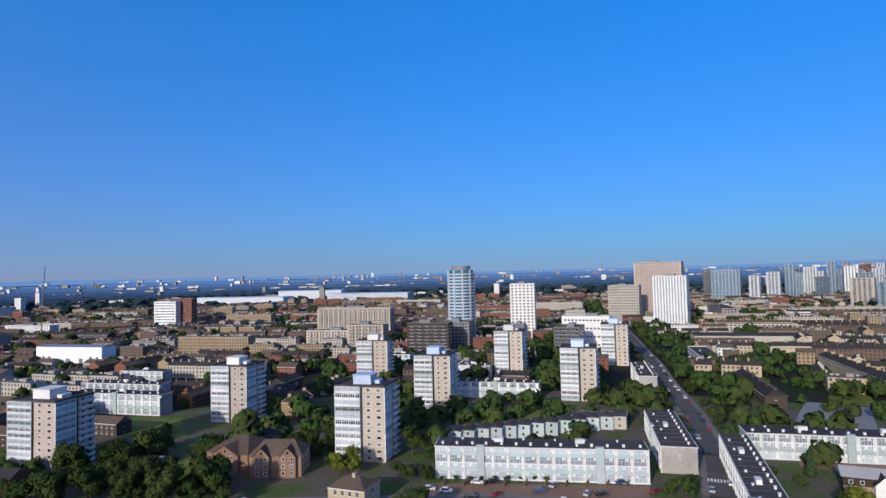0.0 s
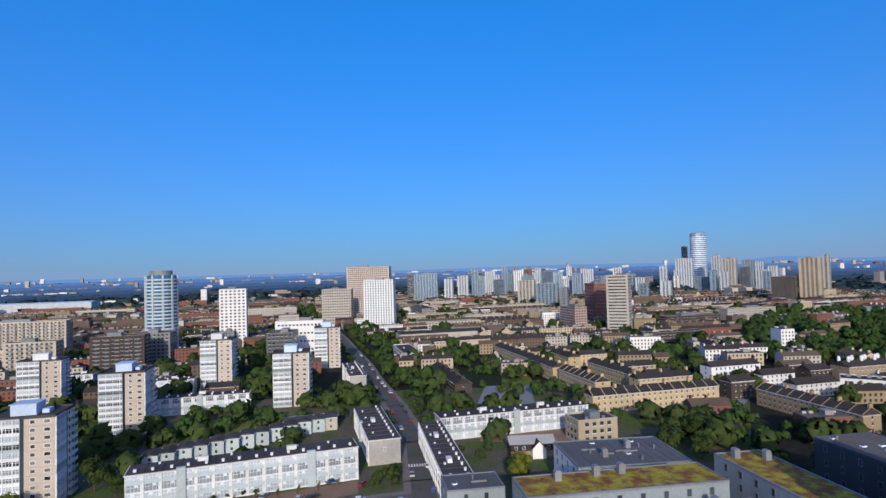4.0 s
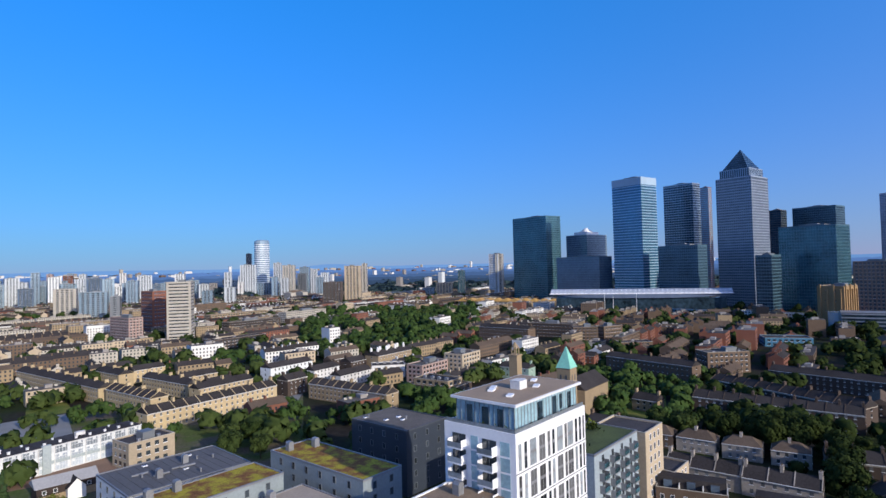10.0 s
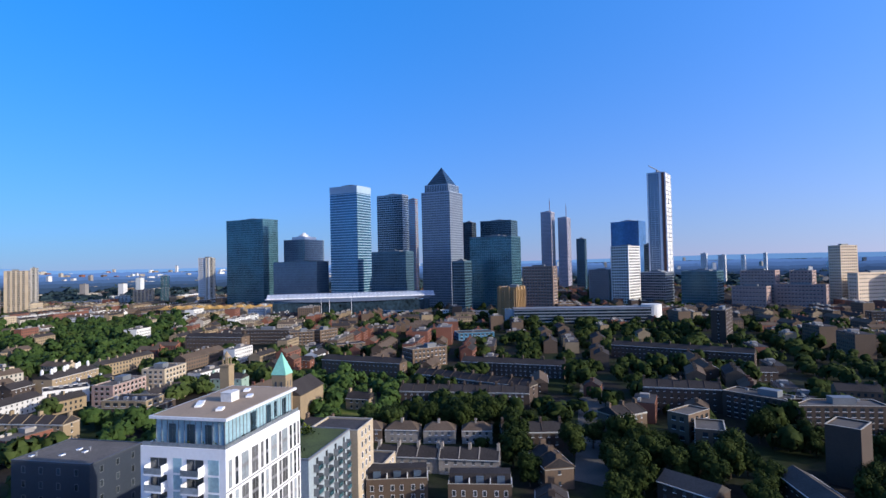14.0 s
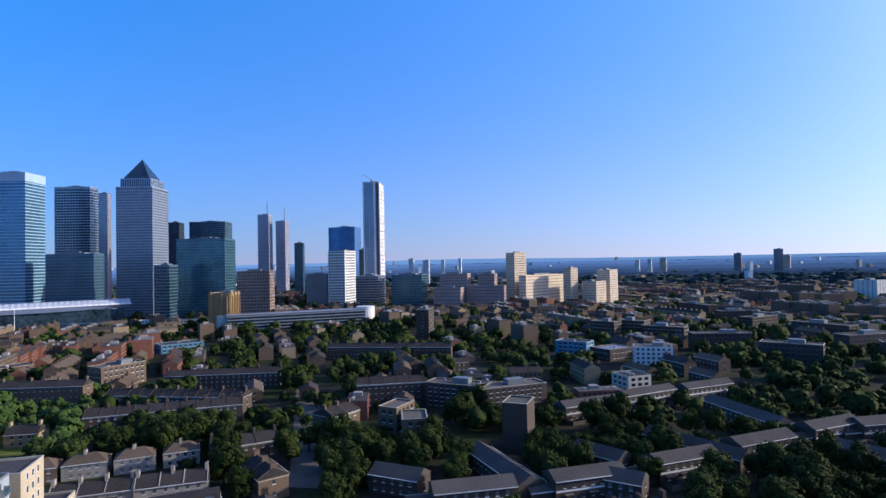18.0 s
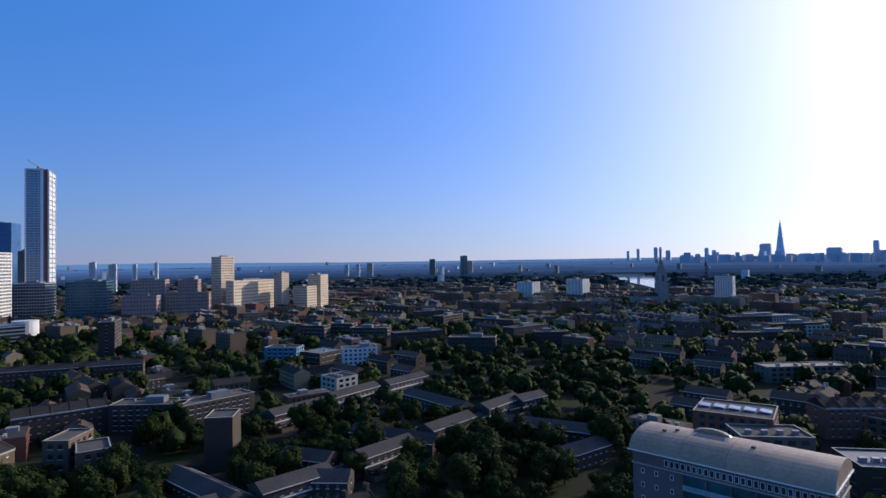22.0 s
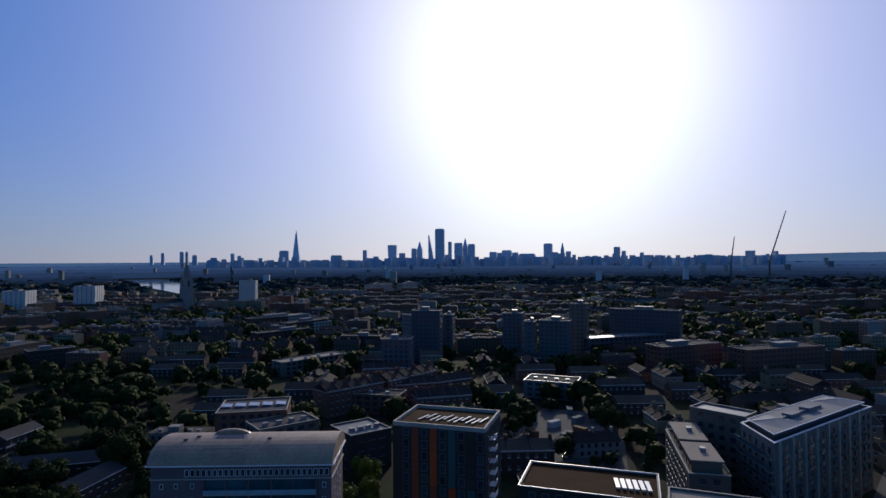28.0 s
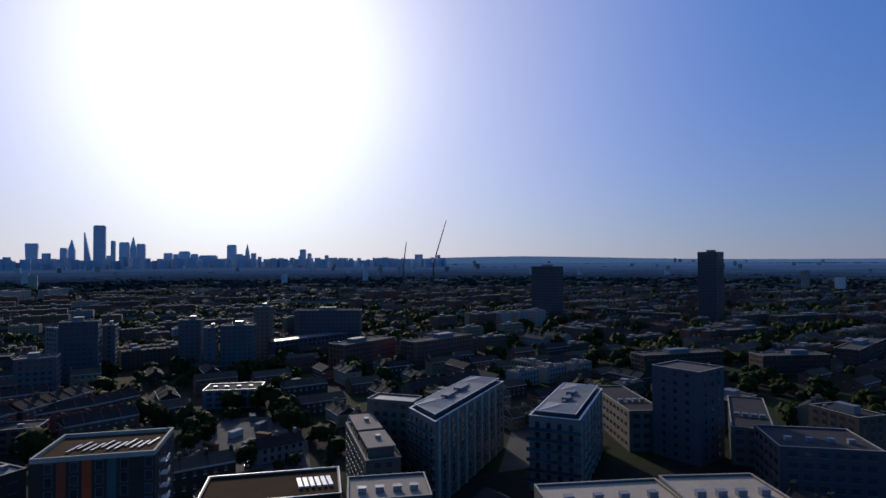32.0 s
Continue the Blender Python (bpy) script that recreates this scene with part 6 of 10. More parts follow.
def roof_block(name, x, y, rot, lx, ly, h, wall, roof, label, edge=None, storeys=6, cowls=(), single=True):
    e = thing(name, x, y, rot, label, "building", lx=lx, ly=ly)
    s = Soup()
    s.box(-lx / 2, lx / 2, -ly / 2, ly / 2, 0, h - 0.5)
    part("shell", s, (wall,), e)
    s = Soup()
    roof_edge(s, lx + 0.1, ly + 0.1, h - 0.5, 0.5, 0.4)
    part("parapet", s, (edge or METAL,), e)
    s = Soup()
    s.box(-lx / 2 + 0.35, lx / 2 - 0.35, -ly / 2 + 0.35, ly / 2 - 0.35, h - 0.5, h - 0.25)
    part("roof", s, (roof,), e)
    me = Soup()
    me.box(-0.8, 0.8, -0.8, 0.8, 0, 2.0)
    me.prism([(-0.8, -0.8), (0.8, -0.8), (0.8, 0.8), (-0.8, 0.8)], 2.0, 2.5, 0, [(-.5, -.8), (.5, -.8), (.5, .8), (-.5, .8)])
    me = me.mesh("vent_cowl", METAL)
    for cx, cy in cowls:
        ob = new("vent_cowl", me)
        ob.parent = e
        ob.matrix_basis = pose(cx, cy, h - 0.25)
    if storeys > 1:
        windows(e, lx, ly, 0.3, storeys, (h - 1) / storeys, 5.6, 1.2, 1.8, GREY, single)
    if "sheet" in roof.name:
        for k in range(1, int(lx / 2.4)):
            s = Soup()
            u = -lx / 2 + k * 2.4
            s.box(u - 0.06, u + 0.06, -ly / 2 + 0.4, ly / 2 - 0.4, h - 0.25, h - 0.15)
            part("roof_seam", s, (roof,), e)
    r = random.Random(int(lx * 31 + ly))
    if roof is not SEDUM and "lawn" not in roof.name:
        for k in range(max(3, int(lx * ly / 75))):
            u, v = r.uniform(-.4, .4) * lx, r.uniform(-.4, .4) * ly
            kind = r.random()
            s = Soup()
            if kind < 0.4:
                s.box(u - 0.7, u + 0.7, v - 0.5, v + 0.5, h - 0.25, h + 0.05)
                s.box(u - 0.55, u + 0.55, v - 0.35, v + 0.35, h + 0.05, h + 0.12, 1)
                part("skylight", s, (WHITEM, GMID), e)
            elif kind < 0.75:
                s.prism(circle(0.22, 8, u, v), h - 0.25, h + 0.7)
                s.prism(circle(0.36, 8, u, v), h + 0.7, h + 0.85)
                part("roof_vent", s, (METAL,), e)
            else:
                s.box(u - 2.2, u + 2.2, v - 0.25, v + 0.25, h - 0.1, h + 0.3)
                part("roof_duct", s, (METAL,), e)
    return e


GREENISH = mat("pale green-grey cladding", (0.21, 0.25, 0.265), 0.5)
roof_block("school_wing", 103.6, 98.0, -22, 48, 13, 20, GREENISH, SEDUM, "grey-clad block with a green and brown sedum roof", METAL, 6, ((-14, 2.5), (-4, 3.5), (2.5, 3.8)))
roof_block("school_wing", 136.5, 76.5, -22, 13, 38, 20, GREENISH, SEDUM, "grey-clad wing with a green and brown sedum roof", METAL, 6, ((-3, 15), (3.5, 12)))
roof_block("school_hall", 108.0, 74.0, -22, 30, 24, 16.5, GREENISH, BEIGE, "grey-clad hall with a beige flat roof", METAL, 5, ((4, 9), (-10, 6)))
roof_block("dark_hall", 177.0, 74.5, -22, 19, 25, 20, mat("dark blue cladding", (0.032, 0.042, 0.058), 0.5), FELT2, "dark-clad hall with small windows and a flat roof", DARKC, 5)
roof_block("pitched_hall", 136.0, 128.0, -25, 34, 25, 13, RENDER, mat("grey sheet roof", (0.105, 0.107, 0.115), 0.9, var=0.2, spec=0.2), "hall with a broad grey sheet roof", METAL, 4, ((4, 3), (-6, -4)))
roof_block("grey_end_block", 88.0, 137.5, -22, 16, 12, 11, GREENISH, mat("grey sheet roof", (0.105, 0.107, 0.115), 0.9, var=0.2, spec=0.2), "low grey-roofed end block", METAL, 3)
roof_block("brown_roof_block", 103.0, 30.5, GRID, 17, 19, 26, PANEL2, mat("brown gravel roof", (0.21, 0.16, 0.115), 0.95, var=0.3, small=3.0, spec=0.1), "pale block with a brown gravel roof beside the white tower", WHITEM, 7, ((3, 4), (-4, -2)))
e = roof_block("terrace_garden_block", 157.0, 11.6, GRID, 26, 15, 24, mat("blue-grey cladding", (0.30, 0.36, 0.40), 0.5), mat("lawn roof", (0.06, 0.085, 0.022), 0.95, var=0.4, big=0.2), "blue-grey apartment block with a garden roof and balconies", METAL, 8)
bm = balcony_mesh(2.8, 1.4, METAL, GTEAL)
for k in range(2, 8):
    for u in (-9, -3, 3, 9):
        add_balcony(e, bm, pose(u, -7.5, k * 2.9))
for k, (u, v) in enumerate(((-8, 3), (-3, 4), (2, 4), (6, 2), (9, 4), (-10, -3))):
    s = Soup()
    clump_r = random.Random(k)
    for _ in range(60):
        p = Vector((u + clump_r.gauss(0, .9), v + clump_r.gauss(0, .9), 24.2 + abs(clump_r.gauss(0, .7))))
        t = Vector((clump_r.uniform(-.4, .4), clump_r.uniform(-.4, .4), clump_r.uniform(-.2, .2)))
        b = Vector((clump_r.uniform(-.4, .4), clump_r.uniform(-.4, .4), clump_r.uniform(.1, .5)))
        s.face([p - t, p - b, p + t, p + b])
    part("roof_shrub", s, (LEAF if k % 2 else LEAFY,), e)
flats(177.5, 2.0, GRID, 13, 15, 22.5, SAND, 7, 3.0, 1.2, 1.8, FELT, True, 0, False, label="sand-brick apartment block beside the garden roof")
flats(186.0, -8.0, GRID, 12, 10, 9, SAND, 3, 3.0, 1.2, 1.6, FELT, True, 0, False, label="low brown-brick apartment block with a dark roof")


def church():
    e = thing("church", 266, 29, -20, "brick church with a square tower and a green copper spire", "church", lx=34, ly=16)
    s = Soup()
    s.box(-3.3, 3.3, -3.3, 3.3, 0, 22.6)
    tw = part("tower", s, (TAN,), e)
    s = Soup()
    s.prism([(-3.6, -3.6), (3.6, -3.6), (3.6, 3.6), (-3.6, 3.6)], 22.6, 32.0, 0, [(-.08, -.08), (.08, -.08), (.08, .08), (-.08, .08)])
    part("spire", s, (COPPER,), e, "green copper pyramid spire")
    s = Soup()
    s.box(3.3, 30, -7, 7, 0, 12)
    part("nave", s, (TAN,), e)
    s = Soup()
    s.gable(3.4, 30.5, -7.5, 7.5, 12, 17)
    part("nave_roof", s, (SLATE,), e)
    me = Soup()
    me.box(-0.4, 0.4, -0.12, 0.05, 0, 2.6)
    me = me.mesh("louvre", DARKC)
    for m, L in faces(6.6, 6.6):
        for x in (-1.3, 1.3):
            ob = new("louvre", me)
            ob.parent = tw
            ob.matrix_basis = m @ pose(x, 0, 17)
    e = thing("bell_tower", 274, 54, -20, "tall slim brick tower with an open cupola", "tower", lx=4, ly=4)
    s = Soup()
    s.box(-2.2, 2.2, -2.2, 2.2, 0, 26)
    part("shaft", s, (TAN,), e)
    s = Soup()
    s.box(-2.5, 2.5, -2.5, 2.5, 26, 26.6)
    for a in (-1.2, 1.2):
        for b in (-1.2, 1.2):
            s.box(a - .25, a + .25, b - .25, b + .25, 26.6, 30)
    s.prism(circle(1.9, 8), 30, 32.5, 0, circle(0.2, 8))
    part("cupola", s, (TAN,), e)


church()


def station():
    """A long white ship-shaped station roof between the docks."""
    e = thing("station", 828, -8, 89.5, "long white ship-shaped station with a translucent roof", "station", lx=340, ly=34)
    e.scale = (0.727, 0.8, 1.75)
    s = Soup()
    n = 40
    for i in range(n):
        u0, u1 = -165 + 330 * i / n, -165 + 330 * (i + 1) / n
        def prof(u):
            t = abs(u) / 165
            return 14 * (1 - 0.5 * t ** 4), 11.5 + 2.5 * t ** 3
        (w0, b0), (w1, b1) = prof(u0), prof(u1)
        s.face([(u0, w0, b0), (u1, w1, b1), (u1, w1 + 2, 15), (u0, w0 + 2, 15)])
        s.face([(u0, -w0, b0), (u0, -w0 - 2, 15), (u1, -w1 - 2, 15), (u1, -w1, b1)])
        s.face([(u0, w0, b0), (u0, -w0, b0), (u1, -w1, b1), (u1, w1, b1)])
    # shade under the roof is given by the hull's blue-grey colour
    part("hull", s, (mat("blue-grey hull sheet", (0.15, 0.20, 0.30), 0.5),), e, "underside of the hull, toned blue-grey for shade")
    s = Soup()
    for i in range(n):
        u0, u1 = -160 + 320 * i / n, -160 + 320 * (i + 0.94) / n
        for k in range(6):
            a0, a1 = math.pi * k / 6, math.pi * (k + 1) / 6
            s.face([(u0, -15 * math.cos(a0), 15 + 3.4 * math.sin(a0)), (u1, -15 * math.cos(a0), 15 + 3.4 * math.sin(a0)),
                    (u1, -15 * math.cos(a1), 15 + 3.4 * math.sin(a1)), (u0, -15 * math.cos(a1), 15 + 3.4 * math.sin(a1))])
    part("lattice_roof", s, (mat("translucent roof cushion", (0.34, 0.39, 0.47), 0.5),), e, "rows of pale roof cushions")
    s = Soup()
    for i in range(n):
        u = -160 + 320 * (i + 0.47) / n
        for sy in (-1, 1):
            s.face([(u - 3.4, sy * 15.3, 15.1), (u + 3.4, sy * 15.3, 15.1), (u, sy * 9, 18.2)])
    for sy in (-1, 1):
        s.box(-162, 162, sy * 16 - 0.25, sy * 16 + 0.25, 14.6, 15.1)
    part("roof_ribbing", s, (WHITEM,), e, "white roof ribs and rim")
    s = Soup()
    s.box(-150, 150, -10, 10, 0, 11.5)
    part("base", s, (GDARK,), e)


station()


def truss_roof():
    e = thing("market_roof", 935, 165, 76, "long low market hall with orange triangular roof trusses", "market hall", lx=190, ly=24)
    s = Soup()
    s.box(-122, 122, -10, 10, 0, 8)
    part("shell", s, (STONE,), e)
    s = Soup()
    s.box(-125, 125, -13, 13, 8, 9.2)
    part("roof", s, (mat("amber roof", (0.50, 0.30, 0.09), 0.7),), e)
    me = Soup()
    me.prism([(-7, -9), (7, -9), (7, 9), (-7, 9)], 9.2, 13.4, 0, [(-.6, -5), (.6, -5), (.6, 5), (-.6, 5)])
    me = me.mesh("truss", YELLOW)
    for i in range(15):
        ob = new("truss", me)
        ob.parent = e
        ob.matrix_basis = pose(-115.5 + i * 16.5, 0, 0)


truss_roof()


def long_office():
    e = thing("curved_office", 618, -262, 75, "long low glass office with white bands and a round end", "office", lx=150, ly=24)
    s = Soup()
    s.box(-75, 75, -11, 11, 0, 17)
    part("glass_body", s, (GDARK,), e)
    for k in range(5):
        s = Soup()
        roof_edge(s, 151, 23, 1.8 + k * 3.4, 1.1, 0.6)
        part("floor_band", s, (STEEL,), e)
    s = Soup()
    s.box(-76, 76, -12, 12, 17, 17.6)
    part("roof", s, (METAL,), e)
    s = Soup()
    s.prism(circle(11, 20, -78, 0), 0, 20)
    part("round_end", s, (RENDER,), e, "white round stair tower")
    s = Soup()
    s.prism(circle(8, 20, 78, 0), 0, 17)
    part("round_end", s, (GPALE,), e)


long_office()

# ---------- the avenue, its kerbs, crossing and cars ----------
AVENUE = [(78, 145), (90.5, 172.5), (108.7, 212), (129.7, 275), (149, 346), (169.6, 412), (186, 474), (215, 580), (260, 760)]
strip("pavement", AVENUE, 12.4, 0.13, PAVE, "grey pavement on both sides of the avenue", "pavement")
strip("road", AVENUE, 7.6, 0.16, ASPHALT, "dark asphalt avenue running away between the estates", "road")
SIDE = [(-60, 182), (20, 178), (84, 160)]
strip("pavement", SIDE, 13, 0.12, PAVE, "pale pavement in front of the white block", "pavement")
strip("road", SIDE, 7, 0.15, ASPHALT, "asphalt side street with parked cars", "road")
d = Vector((0.41, 0.91))
p = Vector((-0.91, 0.41))
for k in range(9):
    s = Soup()
    c = Vector((97, 186.0)) + p * (k - 4) * 0.95
    s.rbox((c.x, c.y, 0.165), (0.5, 3.0, 0.012), math.atan2(d.y, d.x) - math.pi / 2)
    tagged(new("crossing_stripe", s.mesh("crossing_stripe", PAINT)), "white zebra crossing stripe painted on the avenue", "road marking", "zebra crossing")


def make_car(paint):
    e = new("car")
    s = Soup()
    s.prism([(-2.1, -0.85), (2.1, -0.85), (2.1, 0.85), (-2.1, 0.85)], 0.3, 0.85, 0, [(-2.05, -0.82), (2.0, -0.82), (2.0, 0.82), (-2.05, 0.82)])
    part("body", s, (paint,), e)
    s = Soup()
    s.prism([(-1.6, -0.8), (1.1, -0.8), (1.1, 0.8), (-1.6, 0.8)], 0.85, 1.4, 0, [(-1.2, -0.65), (0.5, -0.65), (0.5, 0.65), (-1.2, 0.65)])
    part("windscreen", s, (GLASS,), e)
    s = Soup()
    s.box(-1.2, 0.5, -0.66, 0.66, 1.4, 1.45)
    part("roof", s, (paint,), e)
    me = Soup()
    me.prism(circle(0.32, 10), -0.1, 0.1)
    me = me.mesh("wheel", DARKC)
    for x in (-1.3, 1.3):
        for y in (-0.8, 0.8):
            ob = new("wheel", me)
            ob.parent = e
            ob.matrix_basis = pose(x, y, 0.32, 90)
    return e


CARS = []
for nm, c in (("white", (0.75, 0.76, 0.78)), ("black", (0.02, 0.02, 0.025)), ("silver", (0.42, 0.44, 0.46)), ("blue", (0.03, 0.07, 0.22)), ("red", (0.30, 0.03, 0.03))):
    ob = make_car(mat("car paint " + nm, c, 0.25, 0.2, var=0.03, per=0.02))
    tagged(ob, nm + " hatchback car parked at the kerb", "car", "parked cars")
    CARS.append([ob, True])


def car(x, y, rot, k):
    slot = CARS[k % 5]
    m = pose(x, y, 0.16, 0, 0, rot)
    if slot[1]:
        slot[1] = False
        slot[0].matrix_basis = m
    else:
        copy_thing(slot[0], m)


cr = random.Random(3)
for line, off, n in ((AVENUE, 3.0, 20), (AVENUE, -3.0, 12), (SIDE, 2.6, 6), (SIDE, -2.6, 5)):
    seg = list(zip(line, line[1:]))
    tot = [math.dist(a, b) for a, b in seg]
    for k in range(n):
        q = (k + cr.uniform(0.1, 0.9)) / n * min(sum(tot), 330)
        for (a, b), L in zip(seg, tot):
            if q < L:
                u = (Vector(b) - Vector(a)).normalized()
                c = Vector(a) + u * q + Vector((u.y, -u.x)) * off
                car(c.x, c.y, math.degrees(math.atan2(u.y, u.x)), cr.choice((0, 0, 1, 1, 1, 2, 2, 3, 4)))
                break
            q -= L

# ---------- river ----------
def river():
    """A bend of the river with a long reach away and a thin arm to the west."""
    banks = [(470, -3001), (258, -1954), (206, -1810), (151, -1616), (111, -1461), (92, -1640), (112, -1850), (32, -2050), (-90, -2090), (-80, -2200), (30, -2226), (187, -2540), (241, -2637), (350, -2970)]
    s = Soup()
    s.prism(banks[::-1], -0.5, 0.5)
    tagged(new("water", s.mesh("water", WATER)), "bright river reach reflecting the evening sky", "water", kind="structure")
    for (x0, y0), (x1, y1), w in (((105, -1330), (165, -1900), 75), ((165, -1900), (400, -3000), 110), ((-100, -2140), (140, -2200), 110)):
        d = Vector((x1 - x0, y1 - y0))
        L = d.length
        d.normalize()
        TAKEN.append(((x0 + x1) / 2, (y0 + y1) / 2, d.x, d.y, L / 2, w))


river()
# distance haze comes from the hills' and belts' own blue emission
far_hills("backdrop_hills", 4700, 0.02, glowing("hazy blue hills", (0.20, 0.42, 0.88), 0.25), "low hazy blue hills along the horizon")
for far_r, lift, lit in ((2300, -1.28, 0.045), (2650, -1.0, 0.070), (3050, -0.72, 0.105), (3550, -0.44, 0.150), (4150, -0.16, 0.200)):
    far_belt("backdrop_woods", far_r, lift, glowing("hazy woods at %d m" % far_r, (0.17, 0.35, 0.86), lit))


def crane(x, y, h, lean, reach, k=1.0):
    e = thing("tower_crane", x, y, 0, "slender luffing crane seen against the evening sky", "crane", "cranes")
    a = math.atan2(y, x) + math.pi / 2
    s = Soup()
    s.rbox((0, 0, 0), (3.4 * k, 3.4 * k, h), a)
    part("mast", s, (DARKC,), e)
    ux, uy = math.cos(a) * lean, math.sin(a) * lean
    s = Soup()
    s.prism(circle(2.4 * k, 4), h, h + reach, 0, circle(1.2 * k, 4, ux * reach, uy * reach))
    part("jib", s, (GREY,), e)
    s = Soup()
    s.rbox((-ux * 8, -uy * 8, h - 1), (6, 3, 3), a)
    part("counterweight", s, (CONC,), e)


def crane_at(bearing_deg, dist, h, lean, reach, k=1.0):
    crane(-dist * math.sin(radians(bearing_deg)), dist * math.cos(radians(bearing_deg)), h, lean, reach, k)


crane_at(130.0, 1400, 66, -0.30, 106)
crane_at(133.0, 1400, 60, -0.13, 60)
crane_at(32.5, 900, 40, -0.06, 52, 0.4)


def steeple(x, y):
    """A tall grey stone church tower in diminishing stages."""
    e = thing("church_tower", x, y, 30, "tall grey stone church tower in stepped stages", "church", lx=20, ly=20)
    for name, a, b, z0, z1 in (("base_stage", 7, 7, 0, 34), ("belfry_stage", 6, 6, 34, 48), ("clock_stage", 4, 3.6, 48, 58), ("lantern", 2.6, 2.2, 58, 66), ("pinnacle", 1.2, 0.2, 66, 75)):
        s = Soup()
        s.prism([(-a, -a), (a, -a), (a, a), (-a, a)], z0, z1, 0, [(-b, -b), (b, -b), (b, b), (-b, b)])
        stage = part(name, s, (CONC,), e)
        if name == "belfry_stage":
            for m, L in faces(12, 12):
                s = Soup()
                s.box(-1.6, 1.6, -0.15, 0, 37, 46)
                part("louvre", s, (DARKC,), stage).matrix_basis = m
    s = Soup()
    s.box(9, 45, -9, 9, 0, 16)
    part("nave", s, (CONC,), e)
    s = Soup()
    s.gable(9, 45.5, -9.5, 9.5, 16, 21)
    part("nave_roof", s, (SLATE,), e)


# council estate to the north
tower(-21.4, 227.8, -17.0, 20.0, 15.3, 28.3, plant=PLANTB)
tower(8.1, 305.9, -17.0, 18.8, 18.0, 28.2, plant=PLANTB)
tower(61.9, 394.2, -21.0, 18.7, 17.0, 30.3)
tower(87.0, 314.2, -21.0, 18.3, 17.0, 28.5, plant=PLANTB)
tower(144.1, 422.4, -21.0, 18.3, 17.0, 30.1, plant=PLANTB)
tower(-29.7, 380.1, -17.0, 20.7, 12.3, 28.0)
tower(-91.7, 294.9, -17.0, 19.4, 16.6, 27.6, brick=BROWN2)
tower(-143.2, 231.0, -17.0, 22.3, 17.2, 26.3, brick=BROWN2)
slab(39.8, 197.7, -11.3, 70.4, 10.0, 11.2, stairs=2)
slab(94.3, 219.2, -16.0, 11.6, 52.0, 9.3, stairs=1)
slab(130.4, 334.3, -16.0, 9.5, 50.0, 11.6, stairs=1)
slab(151.5, 202.5, -16.0, 66.8, 10.0, 9.5, storeys=3, stairs=1)
slab(99.8, 172.9, 68.8, 71.7, 9.0, 9.0, storeys=3, stairs=0)
slab(-161.0, 318.5, -17.0, 56.8, 9.0, 11.0, storeys=3, stairs=1)
slab(-174.0, 348.8, -17.0, 54.8, 9.0, 11.0, storeys=3, stairs=0)
slab(-189.0, 406.8, -17.0, 34.4, 9.0, 9.0, storeys=3, stairs=0)
slab(42.5, 325.6, -17.0, 48.0, 9.0, 9.0, storeys=3, stairs=1)
slab(35.0, 386.8, -17.0, 24.2, 9.0, 9.0, storeys=3, stairs=0)
slab(-13.5, 448.9, -17.0, 14.0, 9.0, 9.0, storeys=3, stairs=0)
terrace(14.1, 240.5, -17.0, 5.6, 8.0, 5.6, wall=PANEL2, storeys=2, pitch=0.6, roof=FELT, chimneys=False, label='stepped pale terraced house with a flat dark roof')
terrace(19.8, 240.9, -17.0, 5.2, 8.0, 5.6, wall=PANEL2, storeys=2, pitch=0.6, roof=FELT, chimneys=False, label='stepped pale terraced house with a flat dark roof')
terrace(25.8, 243.0, -17.0, 5.6, 8.0, 5.6, wall=PANEL2, storeys=2, pitch=0.6, roof=FELT, chimneys=False, label='stepped pale terraced house with a flat dark roof')
terrace(31.6, 243.5, -17.0, 5.3, 8.0, 5.6, wall=PANEL2, storeys=2, pitch=0.6, roof=FELT, chimneys=False, label='stepped pale terraced house with a flat dark roof')
terrace(37.7, 245.6, -17.0, 5.6, 8.0, 5.6, wall=PANEL2, storeys=2, pitch=0.6, roof=FELT, chimneys=False, label='stepped pale terraced house with a flat dark roof')
terrace(43.6, 246.1, -17.0, 5.4, 8.0, 5.6, wall=PANEL2, storeys=2, pitch=0.6, roof=FELT, chimneys=False, label='stepped pale terraced house with a flat dark roof')
terrace(49.9, 248.3, -17.0, 5.6, 8.0, 5.6, wall=PANEL2, storeys=2, pitch=0.6, roof=FELT, chimneys=False, label='stepped pale terraced house with a flat dark roof')
terrace(56.0, 248.7, -17.0, 5.4, 8.0, 5.6, wall=PANEL2, storeys=2, pitch=0.6, roof=FELT, chimneys=False, label='stepped pale terraced house with a flat dark roof')
terrace(62.5, 251.0, -17.0, 5.6, 8.0, 5.6, wall=PANEL2, storeys=2, pitch=0.6, roof=FELT, chimneys=False, label='stepped pale terraced house with a flat dark roof')
terrace(68.7, 251.5, -17.0, 5.5, 8.0, 5.6, wall=PANEL2, storeys=2, pitch=0.6, roof=FELT, chimneys=False, label='stepped pale terraced house with a flat dark roof')
terrace(75.4, 253.8, -17.0, 5.6, 8.0, 5.6, wall=PANEL2, storeys=2, pitch=0.6, roof=FELT, chimneys=False, label='stepped pale terraced house with a flat dark roof')
terrace(81.7, 254.3, -17.0, 5.6, 8.0, 5.6, wall=PANEL2, storeys=2, pitch=0.6, roof=FELT, chimneys=False, label='stepped pale terraced house with a flat dark roof')
terrace(88.7, 256.7, -17.0, 5.6, 8.0, 5.6, wall=PANEL2, storeys=2, pitch=0.6, roof=FELT, chimneys=False, label='stepped pale terraced house with a flat dark roof')
